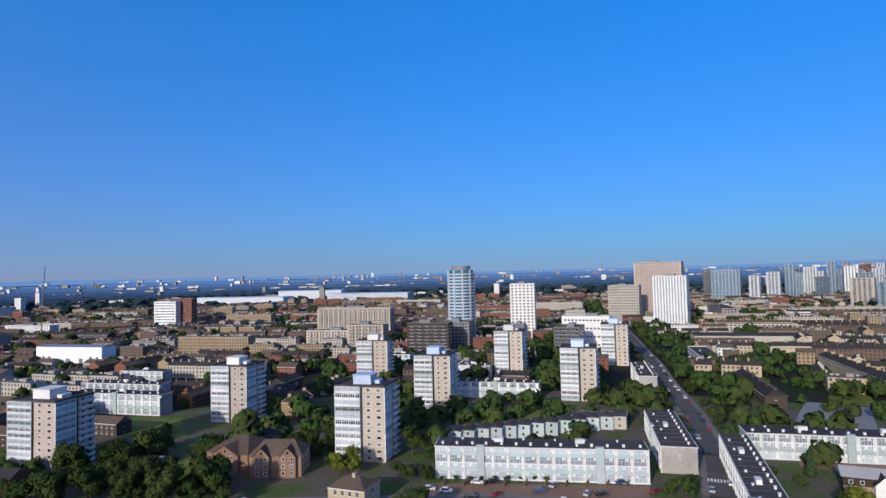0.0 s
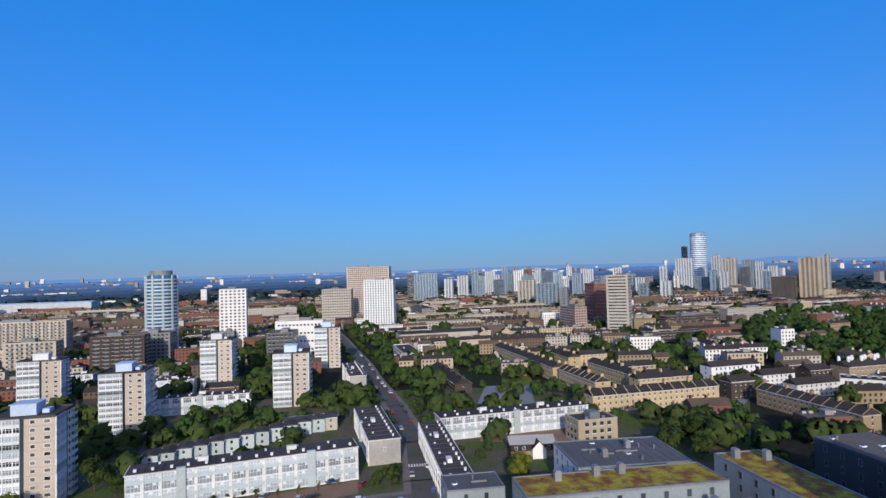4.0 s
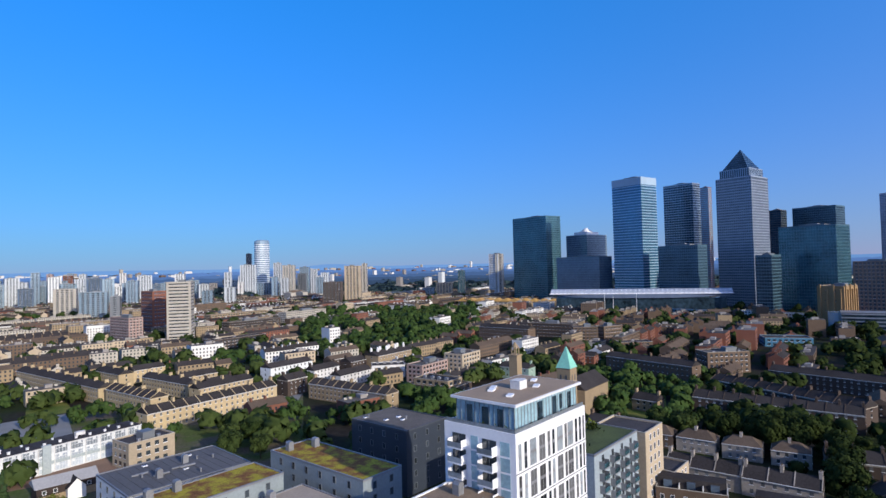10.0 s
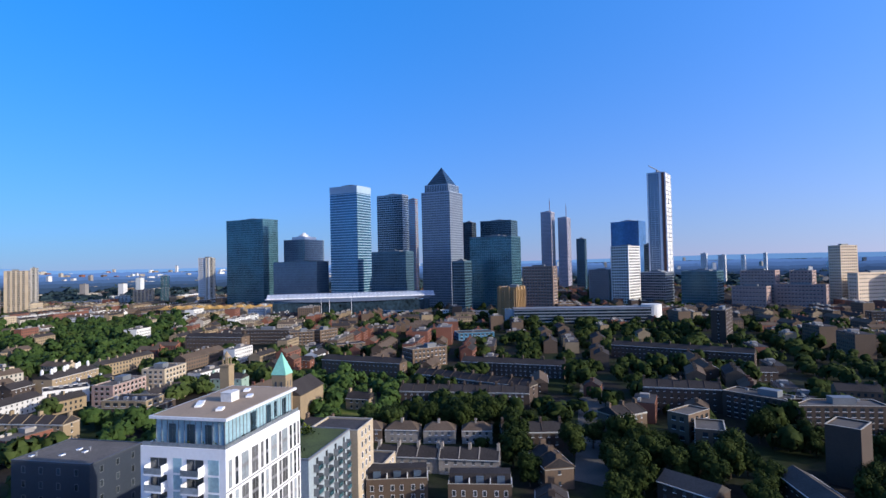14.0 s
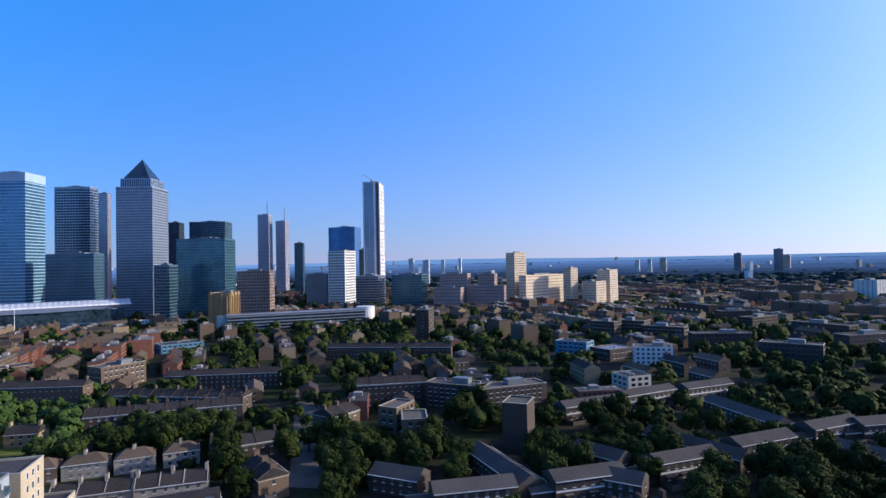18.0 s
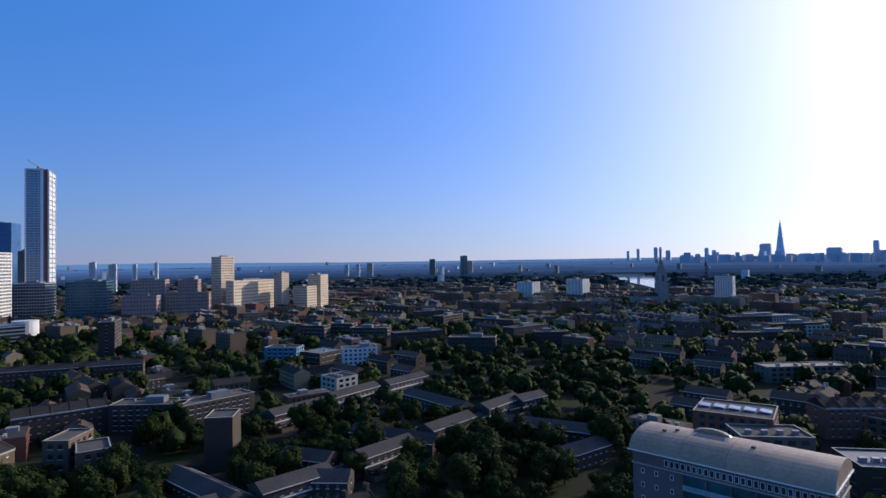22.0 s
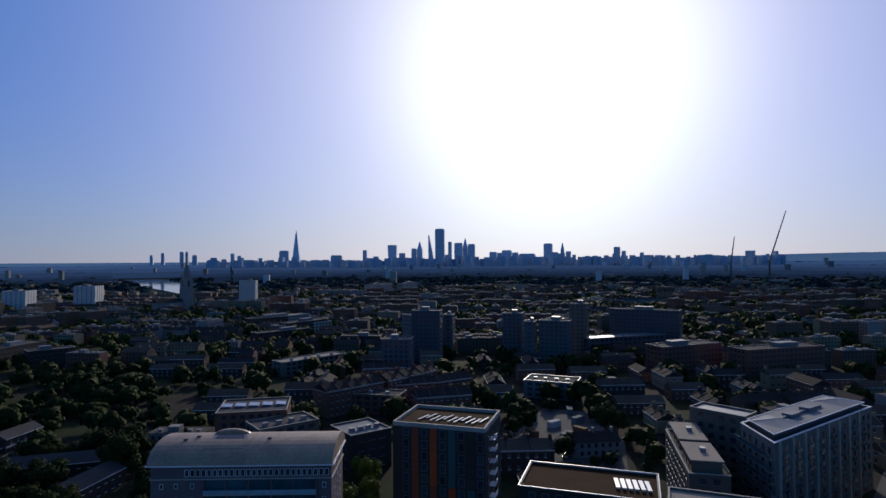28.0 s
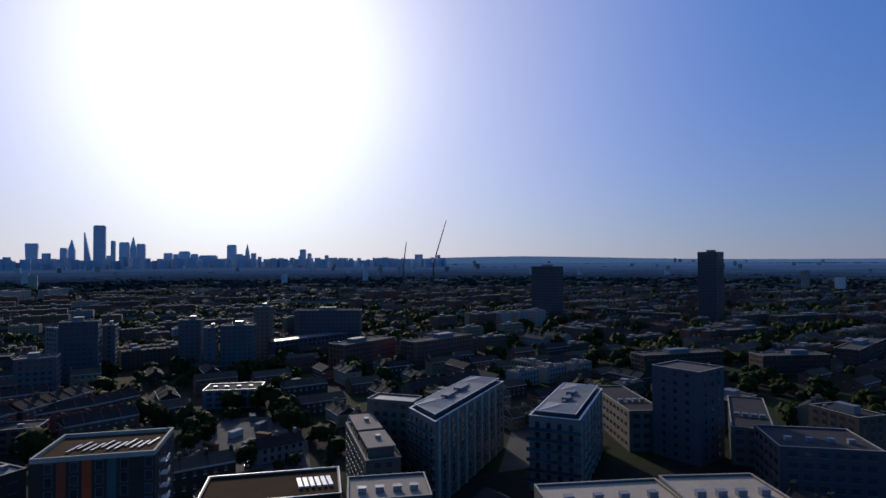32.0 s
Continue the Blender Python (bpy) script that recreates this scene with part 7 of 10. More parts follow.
terrace(78.6, 256.4, -15.6, 23.6, 8.0, 5.6, wall=STONE, storeys=2, pitch=0.6, roof=FELT, chimneys=False, label='row of pale two-storey houses with flat dark roofs')
flats(169.3, 173.6, -17.0, 17.0, 11.9, 9.5, wall=SAND, storeys=3, label='three-storey yellow-brick flats with a flat dark roof', roof=FELT)
timber_hall(137.8, 173.5, -27.2, 16.3, 8.0, 5.0)

# houses in the north-west foreground
gabled_flats(-67.1, 220.2, -19.9, 17.4, 18.0, 7.5, fronts=1)
gabled_flats(-51.6, 212.9, -3.2, 18.5, 12.0, 7.5, fronts=2)
house(-21.4, 181.1, -23.0, 12.6, 10.0, 6.0, wall=SAND)
terrace(-78.0, 332.3, -17.0, 18.1, 9.0, 7.0, wall=TAN, storeys=2)
terrace(-64.5, 304.5, 73.0, 16.7, 9.0, 7.0, wall=TAN, storeys=2)
shed(-305.7, 526.2, -17.0, 71.3, 15.2, 14.0, label='big white blank-walled hall')

# middle distance to the north
flats(-72.5, 659.7, -17.0, 88.0, 16.0, 33.6, wall=PALEB, balcony=6, label='stepped sand-brick apartment block with balconies')
flats(-86.6, 570.5, -17.0, 46.5, 16.0, 17.8, wall=PALEB, balcony=6, label='stepped sand-brick apartment block with balconies')
flats(-47.6, 530.7, -17.0, 34.8, 14.0, 25.5, wall=PALEB, balcony=6, label='stepped sand-brick apartment block with balconies')
flats(8.9, 510.5, -17.0, 37.8, 16.0, 27.2, wall=BROWN, balcony=7, label='brown apartment block with deep recessed balconies')
round_tower(42.2, 572.7, -17.0, 24.0, 24.0, 72.9)
flats(34.0, 544.0, -17.0, 30.6, 24.0, 25.0, wall=GREY, balcony=8, label='grey apartment podium with balconies')
flats(108.9, 599.5, -17.0, 25.2, 16.0, 57.4, wall=RENDER, storeys=18, bay=4, w=2.0, label='tall slim white apartment tower')
flats(100.8, 589.2, -17.0, 13.8, 14.0, 17.2, wall=GREY, label='grey apartment block beside a white tower')
flats(149.1, 508.8, -26.5, 41.8, 14.0, 29.3, wall=RENDER, storeys=4, label='white and grey school building with tall windows', w=1.8)
flats(123.2, 470.4, -23.6, 20.8, 29.8, 24.4, wall=DARKC, label='dark grey block with a yellow corner')
flats(297.4, 666.7, -33.5, 37.3, 24.0, 60.6, wall=PANEL, storeys=20, bay=3.2, w=1.3, wh=2.7, label='white patterned residential tower')
flats(342.9, 807.0, -33.0, 63.9, 24.0, 78.5, wall=BROWN2, storeys=26, bay=3, label='tall pale brown residential tower')
flats(277.7, 766.1, -29.2, 39.8, 24.0, 48.2, wall=STONE, storeys=13, label='pale concrete residential slab')
flats(-361.5, 842.0, -17.0, 36.0, 10.0, 40.0, wall=PANEL, storeys=10, bay=3.0, w=2.0, label='white office block between red-brick wings')
flats(-352.0, 853.0, -17.0, 58.0, 12.0, 43.0, wall=RED, storeys=11, label='tall red-brick office slab behind a white front')
terrace(-173.6, 601.5, -17.0, 74.2, 10.0, 9.0, wall=STONE, storeys=3, label='pale terrace with a dark roof')
terrace(-235.2, 523.6, -17.0, 29.5, 12.0, 8.0, wall=TAN, storeys=2)
terrace(-389.7, 686.8, -17.0, 78.4, 12.0, 10.0, wall=BROWN, storeys=3)
terrace(-381.5, 765.6, 24.2, 22.3, 12.0, 10.0, wall=BROWN, storeys=3)
terrace(-274.6, 640.6, -17.0, 27.6, 12.0, 9.0, wall=TAN, storeys=3)
flats(-880.9, 1260.5, 73.0, 39.8, 16.0, 22.0, wall=RENDER, label='white apartment block with stepped wings')
flats(-527.9, 808.0, -17.0, 76.8, 14.0, 14.0, wall=RENDER, label='white apartment block with stepped wings')
shed(-135.2, 1613.3, -17.0, 236.2, 60.0, 21.0, wall=PALEW, roof=BANDW, label='long white exhibition hall with a shallow vaulted roof')
shed(-488.0, 1625.7, -17.0, 277.8, 60.0, 18.0, wall=PALEW, roof=BANDW, label='long white industrial hall with a pale metal roof')
shed(-332.4, 1820.9, -17.0, 214.3, 50.0, 27.0, wall=PALEW, roof=BANDW, label='long white industrial hall with a pale metal roof')

# east of the avenue
low(350.4, 597.6, -17.0, 85.8, 14.0, 9.0, wall=STONE, label='pale flat-roofed school block')
terrace(305.0, 426.6, -17.0, 73.4, 10.0, 8.0, wall=SAND, storeys=2)
terrace(253.5, 451.4, -17.0, 39.6, 10.0, 7.0, wall=SAND, storeys=2)
low(213.0, 427.0, 73.0, 52.5, 14.0, 7.0, wall=PANEL)
low(413.7, 771.2, 73.0, 98.5, 20.0, 16.0, wall=CONC, label='pale blank concrete hall')
terrace(257.3, 325.8, 73.0, 112.3, 9.0, 8.5, wall=TAN_LIT)
terrace(234.6, 245.6, 73.0, 45.6, 9.0, 8.5, wall=TAN_LIT)
terrace(232.9, 195.8, -17.0, 69.5, 9.0, 8.5, wall=TAN_LIT)
terrace(266.2, 217.6, -17.0, 33.9, 9.0, 8.0, wall=TAN_LIT)
terrace(297.4, 302.7, -17.0, 20.7, 9.0, 8.0, wall=TAN_LIT)
terrace(283.4, 250.9, -17.0, 23.7, 9.0, 8.0, wall=TAN_LIT)
terrace(281.8, 312.1, 73.0, 29.5, 9.0, 8.0, wall=TAN_LIT)
terrace(267.9, 254.8, 73.0, 48.5, 8.0, 8.0, wall=TAN_LIT)
terrace(182.9, 308.0, 73.0, 65.6, 10.0, 6.0, storeys=2, wall=BROWN, label='low brown-brick school range with a dark roof')
terrace(323.1, 213.2, -17.0, 34.0, 10.0, 9.0, wall=PANEL)
terrace(270.6, 140.0, 73.0, 55.5, 9.0, 8.0, wall=TAN, label='long terrace of brick houses with white bays and slate roofs')
terrace(282.8, 183.4, -17.0, 14.1, 9.0, 9.0, wall=BROWN)
terrace(315.3, 163.2, -17.0, 27.0, 9.0, 7.0, wall=RENDER)
terrace(324.7, 188.6, -17.0, 21.2, 9.0, 7.0, wall=RENDER)
terrace(349.6, 179.2, -17.0, 15.3, 10.0, 8.0, wall=BROWN)
low(341.3, 150.3, -63.9, 20.9, 14.0, 8.0, wall=RENDER, label='white flat-roofed corner building')
low(298.9, 102.0, 73.0, 22.7, 14.0, 9.0, wall=TAN, label='brick and render flat-roofed row')
flats(335.5, 121.1, -17.0, 26.8, 12.0, 11.0, wall=PINK, label='pink-rendered block with arched windows')
flats(359.0, 105.4, -17.0, 21.5, 14.0, 14.0, wall=SAND, label='plain sand-brick block with few windows')
cowl_hall(374.1, 163.8, -17.0, 36.1, 12.0, 10.0)
terrace(351.5, 68.2, 73.0, 20.0, 9.0, 7.0, wall=GREENT, storeys=2, label='row of pale green boarded studios with gables')
low(299.2, 101.2, 73.0, 29.0, 20.0, 6.0, wall=BROWN, roof=FELT2, label='dark low building with a pale flat roof')
flats(470.3, 433.6, -56.3, 22.2, 24.0, 60.0, wall=STONE, storeys=18, bay=20, w=18, wh=1.2, label='tall pale concrete residential tower with balcony bands')
flats(506.5, 503.8, -17.0, 16.0, 24.0, 49.6, wall=RED, storeys=12, label='red-brick apartment tower with blue top', glass=GBLUE)
flats(450.1, 482.8, -17.0, 14.0, 37.8, 26.1, wall=PINK, label='pink-banded apartment block with windows')
low(669.7, 521.1, -17.0, 90.7, 16.0, 12.0, wall=TAN)
flats(680.5, 423.2, -17.0, 68.8, 16.0, 14.0, wall=STONE, label='white-banded apartment block with windows')
low(446.0, 348.8, -17.0, 56.8, 14.0, 9.0, wall=BROWN)
flats(551.5, 408.9, -17.0, 67.8, 14.0, 14.0, wall=BROWN)
cyl_tower(1573.8, 1125.8, -17.0, 50.0, 50.0, 161.7)
flats(1373.0, 1027.7, -61.8, 41.9, 24.2, 84.7, wall=PALEW, label='pale high-rise apartment block', single=False, bay=6.5, w=3.8, wh=1.9)
flats(1242.5, 867.6, -64.1, 55.3, 23.0, 37.9, wall=GPALE, label='pale glass high-rise apartment tower', single=False, bay=6.5, w=3.8, wh=1.9)
flats(1351.9, 881.7, -65.4, 32.3, 23.6, 80.9, wall=STONE, label='pale high-rise apartment block', single=False, bay=6.5, w=3.8, wh=1.9)
flats(1502.2, 924.9, -66.8, 28.1, 24.5, 75.6, wall=GPALE, label='pale high-rise apartment block', single=False, bay=6.5, w=3.8, wh=1.9)
flats(1500.8, 1018.6, -64.1, 21.4, 24.8, 90.4, wall=PALEW, label='pale high-rise apartment block', single=False, bay=6.5, w=3.8, wh=1.9)
flats(1388.1, 822.0, -67.7, 21.5, 23.6, 48.6, wall=PALEW, label='pale high-rise apartment block', single=False, bay=6.5, w=3.8, wh=1.9)
flats(973.6, 538.7, -69.8, 34.3, 20.6, 43.9, wall=BROWN, label='pale high-rise apartment block', single=False, bay=6.5, w=3.8, wh=1.9)
flats(1036.1, 527.6, -71.7, 32.1, 20.9, 73.9, wall=SAND, label='sand-brick high-rise apartment tower', single=False, bay=6.5, w=3.8, wh=1.9)
flats(1180.2, 571.9, -72.3, 9.5, 21.8, 78.9, wall=STONE, label='pale high-rise apartment block', single=False, bay=6.5, w=3.8, wh=1.9)
flats(1613.7, 1205.0, -61.4, 15.4, 26.0, 124.7, wall=DARKC, label='dark high-rise apartment tower', single=False, bay=6.5, w=3.8, wh=1.9)
flats(922.9, 785.3, -58.0, 19.0, 21.2, 32.2, wall=GPALE, label='pale high-rise apartment block', single=False, bay=6.5, w=3.8, wh=1.9)
flats(949.2, 753.4, -59.9, 18.9, 21.2, 37.1, wall=PALEW, label='pale high-rise apartment block', single=False, bay=6.5, w=3.8, wh=1.9)
flats(965.5, 1293.1, -45.2, 29.6, 23.6, 56.2, wall=GPALE, label='pale glass high-rise apartment tower', single=False, bay=6.5, w=3.8, wh=1.9)
flats(840.8, 1258.4, -42.2, 28.9, 23.0, 60.9, wall=GTEAL, label='teal glass high-rise office', single=False, bay=6.5, w=3.8, wh=1.9)
flats(921.6, 1324.0, -43.2, 21.7, 23.6, 57.9, wall=GPALE, label='pale glass high-rise apartment tower', single=False, bay=6.5, w=3.8, wh=1.9)
flats(1000.3, 1391.1, -44.0, 19.7, 24.2, 53.1, wall=PALEW, label='pale high-rise apartment block', single=False, bay=6.5, w=3.8, wh=1.9)
flats(1043.3, 1358.4, -45.7, 11.9, 24.2, 71.6, wall=PINK, label='pale high-rise apartment block', single=False, bay=6.5, w=3.8, wh=1.9)
flats(630.9, 1153.4, -37.8, 53.3, 21.8, 63.8, wall=GPALE, label='pale high-rise apartment block', single=False, bay=6.5, w=3.8, wh=1.9)
flats(690.4, 1345.8, -35.4, 16.6, 23.0, 61.9, wall=DARKC, label='dark high-rise apartment tower', single=False, bay=6.5, w=3.8, wh=1.9)
flats(756.3, 1193.4, -40.8, 25.3, 22.4, 55.7, wall=PALEW, label='pale high-rise apartment block', single=False, bay=6.5, w=3.8, wh=1.9)
flats(674.1, 1125.7, -39.2, 18.2, 21.8, 50.4, wall=PALEW, label='pale high-rise apartment block', single=False, bay=6.5, w=3.8, wh=1.9)
flats(693.9, 869.5, -47.3, 31.1, 20.6, 46.4, wall=STONE, label='pale high-rise apartment block', single=False, bay=6.5, w=3.8, wh=1.9)
flats(659.1, 768.7, -49.5, 36.2, 20.0, 42.5, wall=GPALE, label='pale high-rise apartment block', single=False, bay=6.5, w=3.8, wh=1.9)
flats(611.7, 674.3, -50.5, 11.7, 19.4, 38.7, wall=GREY, label='grey high-rise apartment tower block', single=False, bay=6.5, w=3.8, wh=1.9)
flats(1198.9, 1492.2, -47.1, 22.6, 25.4, 66.8, wall=RED, label='pale high-rise apartment block', single=False, bay=6.5, w=3.8, wh=1.9)
flats(1289.6, 1547.1, -48.0, 18.0, 26.0, 69.6, wall=PALEW, label='pale high-rise apartment block', single=False, bay=6.5, w=3.8, wh=1.9)
flats(1313.0, 1527.5, -48.9, 19.7, 26.0, 60.9, wall=GPALE, label='pale glass high-rise apartment tower', single=False, bay=6.5, w=3.8, wh=1.9)
flats(1749.7, 998.7, -68.6, 25.3, 26.0, 55.6, wall=PALEW, label='pale high-rise apartment block', single=False, bay=6.5, w=3.8, wh=1.9)
flats(1232.1, 272.2, -85.8, 15.9, 21.5, 92.5, wall=STONE, label='pale high-rise apartment block', single=False, bay=6.5, w=3.8, wh=1.9)
flats(1259.5, 366.8, -82.0, 14.4, 21.8, 58.3, wall=GTEAL, label='teal glass high-rise office', single=False, bay=6.5, w=3.8, wh=1.9)
flats(1201.6, 389.4, -80.8, 34.7, 21.5, 32.5, wall=SAND, label='sand-brick high-rise apartment tower', single=False, bay=6.5, w=3.8, wh=1.9)
flats(1237.1, 438.9, -79.0, 26.2, 21.8, 20.2, wall=GPALE, label='pale high-rise apartment block', single=False, bay=6.5, w=3.8, wh=1.9)
flats(1313.5, 533.8, -77.6, 88.4, 22.4, 8.1, wall=PALEW, label='pale high-rise apartment block', single=False, bay=6.5, w=3.8, wh=1.9)
shed(293.3, 504.1, -17.0, 91.6, 30.0, 9.0, wall=STONE, roof=FELT)
low(457.8, 715.8, -17.0, 88.5, 16.0, 8.0, wall=STONE)
flats(1092.3, 872.7, -59.6, 15.3, 14.0, 66.5, wall=PALEW, label='pale hazy high-rise block in the distance', single=False, bay=7, w=4, wh=2, plant=False)
flats(1252.9, 1354.0, -51.0, 15.5, 14.0, 70.5, wall=RENDER, label='pale hazy high-rise block in the distance', single=False, bay=7, w=4, wh=2, plant=False)
flats(1396.0, 1589.9, -49.7, 31.0, 14.0, 40.5, wall=GPALE, label='pale hazy high-rise block in the distance', single=False, bay=7, w=4, wh=2, plant=False)
flats(1542.4, 1132.6, -61.9, 11.8, 14.0, 39.3, wall=PALEW, label='pale hazy high-rise block in the distance', single=False, bay=7, w=4, wh=2, plant=False)
flats(1794.2, 1345.1, -61.3, 13.6, 14.0, 22.4, wall=PALEW, label='pale hazy high-rise block in the distance', single=False, bay=7, w=4, wh=2, plant=False)
flats(1680.7, 1405.6, -58.4, 25.1, 14.0, 27.4, wall=CONC, label='pale hazy high-rise block in the distance', single=False, bay=7, w=4, wh=2, plant=False)
flats(1212.1, 830.5, -63.8, 14.4, 14.0, 51.8, wall=GPALE, label='pale hazy high-rise block in the distance', single=False, bay=7, w=4, wh=2, plant=False)
flats(1623.8, 1091.2, -64.4, 20.5, 14.0, 34.9, wall=GPALE, label='pale hazy high-rise block in the distance', single=False, bay=7, w=4, wh=2, plant=False)
flats(1546.9, 1177.5, -61.1, 29.7, 14.0, 52.1, wall=PALEW, label='pale hazy high-rise block in the distance', single=False, bay=7, w=4, wh=2, plant=False)
flats(1302.1, 758.5, -68.1, 17.2, 14.0, 47.7, wall=GPALE, label='pale hazy high-rise block in the distance', single=False, bay=7, w=4, wh=2, plant=False)
flats(1408.6, 1745.1, -47.1, 16.5, 14.0, 74.0, wall=GPALE, label='pale hazy high-rise block in the distance', single=False, bay=7, w=4, wh=2, plant=False)
flats(1948.5, 1162.4, -67.5, 29.6, 14.0, 68.8, wall=PALEW, label='pale hazy high-rise block in the distance', single=False, bay=7, w=4, wh=2, plant=False)
flats(1719.9, 1337.4, -60.5, 31.7, 14.0, 35.9, wall=GPALE, label='pale hazy high-rise block in the distance', single=False, bay=7, w=4, wh=2, plant=False)
flats(1235.6, 948.9, -60.7, 12.9, 14.0, 40.0, wall=RENDER, label='pale hazy high-rise block in the distance', single=False, bay=7, w=4, wh=2, plant=False)
flats(893.1, 1415.1, -40.5, 17.2, 14.0, 44.8, wall=GPALE, label='pale hazy high-rise block in the distance', single=False, bay=7, w=4, wh=2, plant=False)
flats(902.6, 1218.0, -44.8, 16.0, 14.0, 75.4, wall=GPALE, label='pale hazy high-rise block in the distance', single=False, bay=7, w=4, wh=2, plant=False)
flats(1181.9, 1429.4, -47.9, 23.0, 14.0, 57.2, wall=PALEW, label='pale hazy high-rise block in the distance', single=False, bay=7, w=4, wh=2, plant=False)
flats(1348.0, 1064.9, -60.0, 22.6, 14.0, 18.7, wall=GPALE, label='pale hazy high-rise block in the distance', single=False, bay=7, w=4, wh=2, plant=False)
flats(1427.5, 975.3, -63.8, 9.9, 14.0, 51.3, wall=GPALE, label='pale hazy high-rise block in the distance', single=False, bay=7, w=4, wh=2, plant=False)
flats(1026.7, 1175.8, -49.3, 9.5, 14.0, 51.6, wall=PALEW, label='pale hazy high-rise block in the distance', single=False, bay=7, w=4, wh=2, plant=False)
flats(1793.3, 1335.4, -61.5, 13.2, 14.0, 41.2, wall=CONC, label='pale hazy high-rise block in the distance', single=False, bay=7, w=4, wh=2, plant=False)
flats(774.2, 1167.5, -41.8, 15.5, 14.0, 71.1, wall=GPALE, label='pale hazy high-rise block in the distance', single=False, bay=7, w=4, wh=2, plant=False)
flats(1568.9, 838.8, -70.0, 12.8, 14.0, 14.4, wall=PALEW, label='pale hazy high-rise block in the distance', single=False, bay=7, w=4, wh=2, plant=False)
flats(1424.2, 928.6, -65.1, 14.5, 14.0, 38.9, wall=PALEW, label='pale hazy high-rise block in the distance', single=False, bay=7, w=4, wh=2, plant=False)
flats(1330.0, 1395.5, -51.9, 19.1, 14.0, 42.9, wall=STONE, label='pale hazy high-rise block in the distance', single=False, bay=7, w=4, wh=2, plant=False)
flats(1099.9, 1390.8, -46.7, 23.4, 14.0, 54.0, wall=GPALE, label='pale hazy high-rise block in the distance', single=False, bay=7, w=4, wh=2, plant=False)
flats(997.8, 1072.0, -51.1, 11.5, 14.0, 47.9, wall=GPALE, label='pale hazy high-rise block in the distance', single=False, bay=7, w=4, wh=2, plant=False)
flats(1620.1, 912.2, -69.0, 24.9, 14.0, 24.1, wall=PALEW, label='pale hazy high-rise block in the distance', single=False, bay=7, w=4, wh=2, plant=False)
flats(1484.4, 923.8, -66.5, 25.8, 14.0, 57.1, wall=BLUEG, label='pale hazy high-rise block in the distance', single=False, bay=7, w=4, wh=2, plant=False)
flats(1206.2, 799.0, -64.8, 16.6, 14.0, 49.1, wall=PALEW, label='pale hazy high-rise block in the distance', single=False, bay=7, w=4, wh=2, plant=False)

# dense pale glass blocks along the north-eastern skyline
for k in range(17):
    a = radians(34.0 + k * 0.95)
    d = 1480 + 90 * math.sin(k * 2.3)
    flats(d * math.sin(a), d * math.cos(a), -math.degrees(a) + 12 * math.sin(k * 1.7), 26 + 9 * math.sin(k * 3.1), 18, 52 + 13 * math.sin(k * 1.9), wall=(GPALE, PALEW, GMID, GPALE, PANEL)[k % 5],
          label="pale glass and panel apartment block on the skyline", single=False, bay=5.5, w=3.4, wh=2.0, roof=GREYROOF)

# towers on the docks
office(1084.5, 167.1, -35.0, 38.2, 85.6, 155.1, glass=GTEAL, edge=EDGET, label='broad teal glass office tower')
dome_tower(1114.9, 77.4, -35.0, 57.1, 48.8, 119.3)
office(997.9, 75.4, -35.0, 32.1, 90.5, 77.7, glass=GMID, edge=EDGET, label='mid-rise glass office block')
office(944.0, -9.0, -35.0, 40.0, 52.0, 197.0, glass=GBLUE, edge=BANDT, band=1.0, floor=4.2, fins=0, crown=11, label='tall blue glass tower with white floor bands and a white crown')
office(1029.0, -84.6, -35.0, 21.9, 51.9, 193.3, glass=GDARK, edge=STEEL, fins=4, label='tall dark glass tower with upright steel fins')
office(1250.9, -147.6, -35.0, 12.5, 17.1, 211.8, glass=GPALE, edge=RED, label='half-built tower core with red climbing screens')
office(882.5, -70.8, -35.0, 24.0, 60.1, 89.1, glass=GDARK, edge=EDGET, label='mid-rise teal glass office block')
pyramid_tower(952.3, -162.0, -35.0, 44.9, 50.3, 201.6)
office(1137.6, -248.0, -35.0, 22.4, 20.9, 151.4, glass=GDARK, edge=DARKC, label='plain dark glass office tower')
office(1167.6, -318.5, -35.0, 40.5, 67.6, 156.1, glass=GDARK, edge=EDGET, label='brown glass office tower with a flat crown')
office(852.6, -226.2, -35.0, 44.8, 65.9, 108.4, glass=GTEAL, edge=EDGET, band=0.5, label='broad teal glass office tower')
office(799.0, -162.2, -35.0, 25.2, 19.0, 72.4, glass=GDARK, edge=EDGET, label='mid-rise glass block with white plant on its roof')
flats(762.5, -264.9, -35.0, 24.0, 42.9, 63.6, wall=REDSTONE, storeys=15, bay=4, w=2.4, wh=2.8, label='red-brown office block with a grid of deep windows')
vent = flats(682.3, -200.1, -35.0, 36.5, 24.0, 40.3, wall=GOLDB, storeys=4, bay=9, w=0.9, label='golden brick ventilation building with buttresses')
for m, L in faces(36.5, 24.0):
    if seen(vent, m):
        for k in range(int(L / 6)):
            s = Soup()
            s.box(-L / 2 + 2 + k * 6, -L / 2 + 3.6 + k * 6, -1.2, 0, 0, 37 if k % 2 else 42)
            part("buttress", s, (GOLDB,), vent).matrix_basis = m
half_tower(1429.0, -521.7, -35.0, 36.8, 26.9, 197.6)
half_tower(1415.7, -561.6, -35.0, 42.0, 23.2, 181.5)
office(1251.3, -536.6, -35.0, 19.5, 18.8, 119.7, glass=GDARK, edge=EDGET, label='slim dark glass high-rise tower')
office(1042.1, -544.1, -55.0, 28.0, 57.9, 143.1, glass=GSKY, edge=GSKY, band=0.3, label='plain blue glass office tower')
flats(876.8, -451.8, -52.0, 44.1, 30.2, 92.4, wall=RENDER, storeys=20, bay=4, w=2.7, wh=2.8, label='stepped white stone office tower')
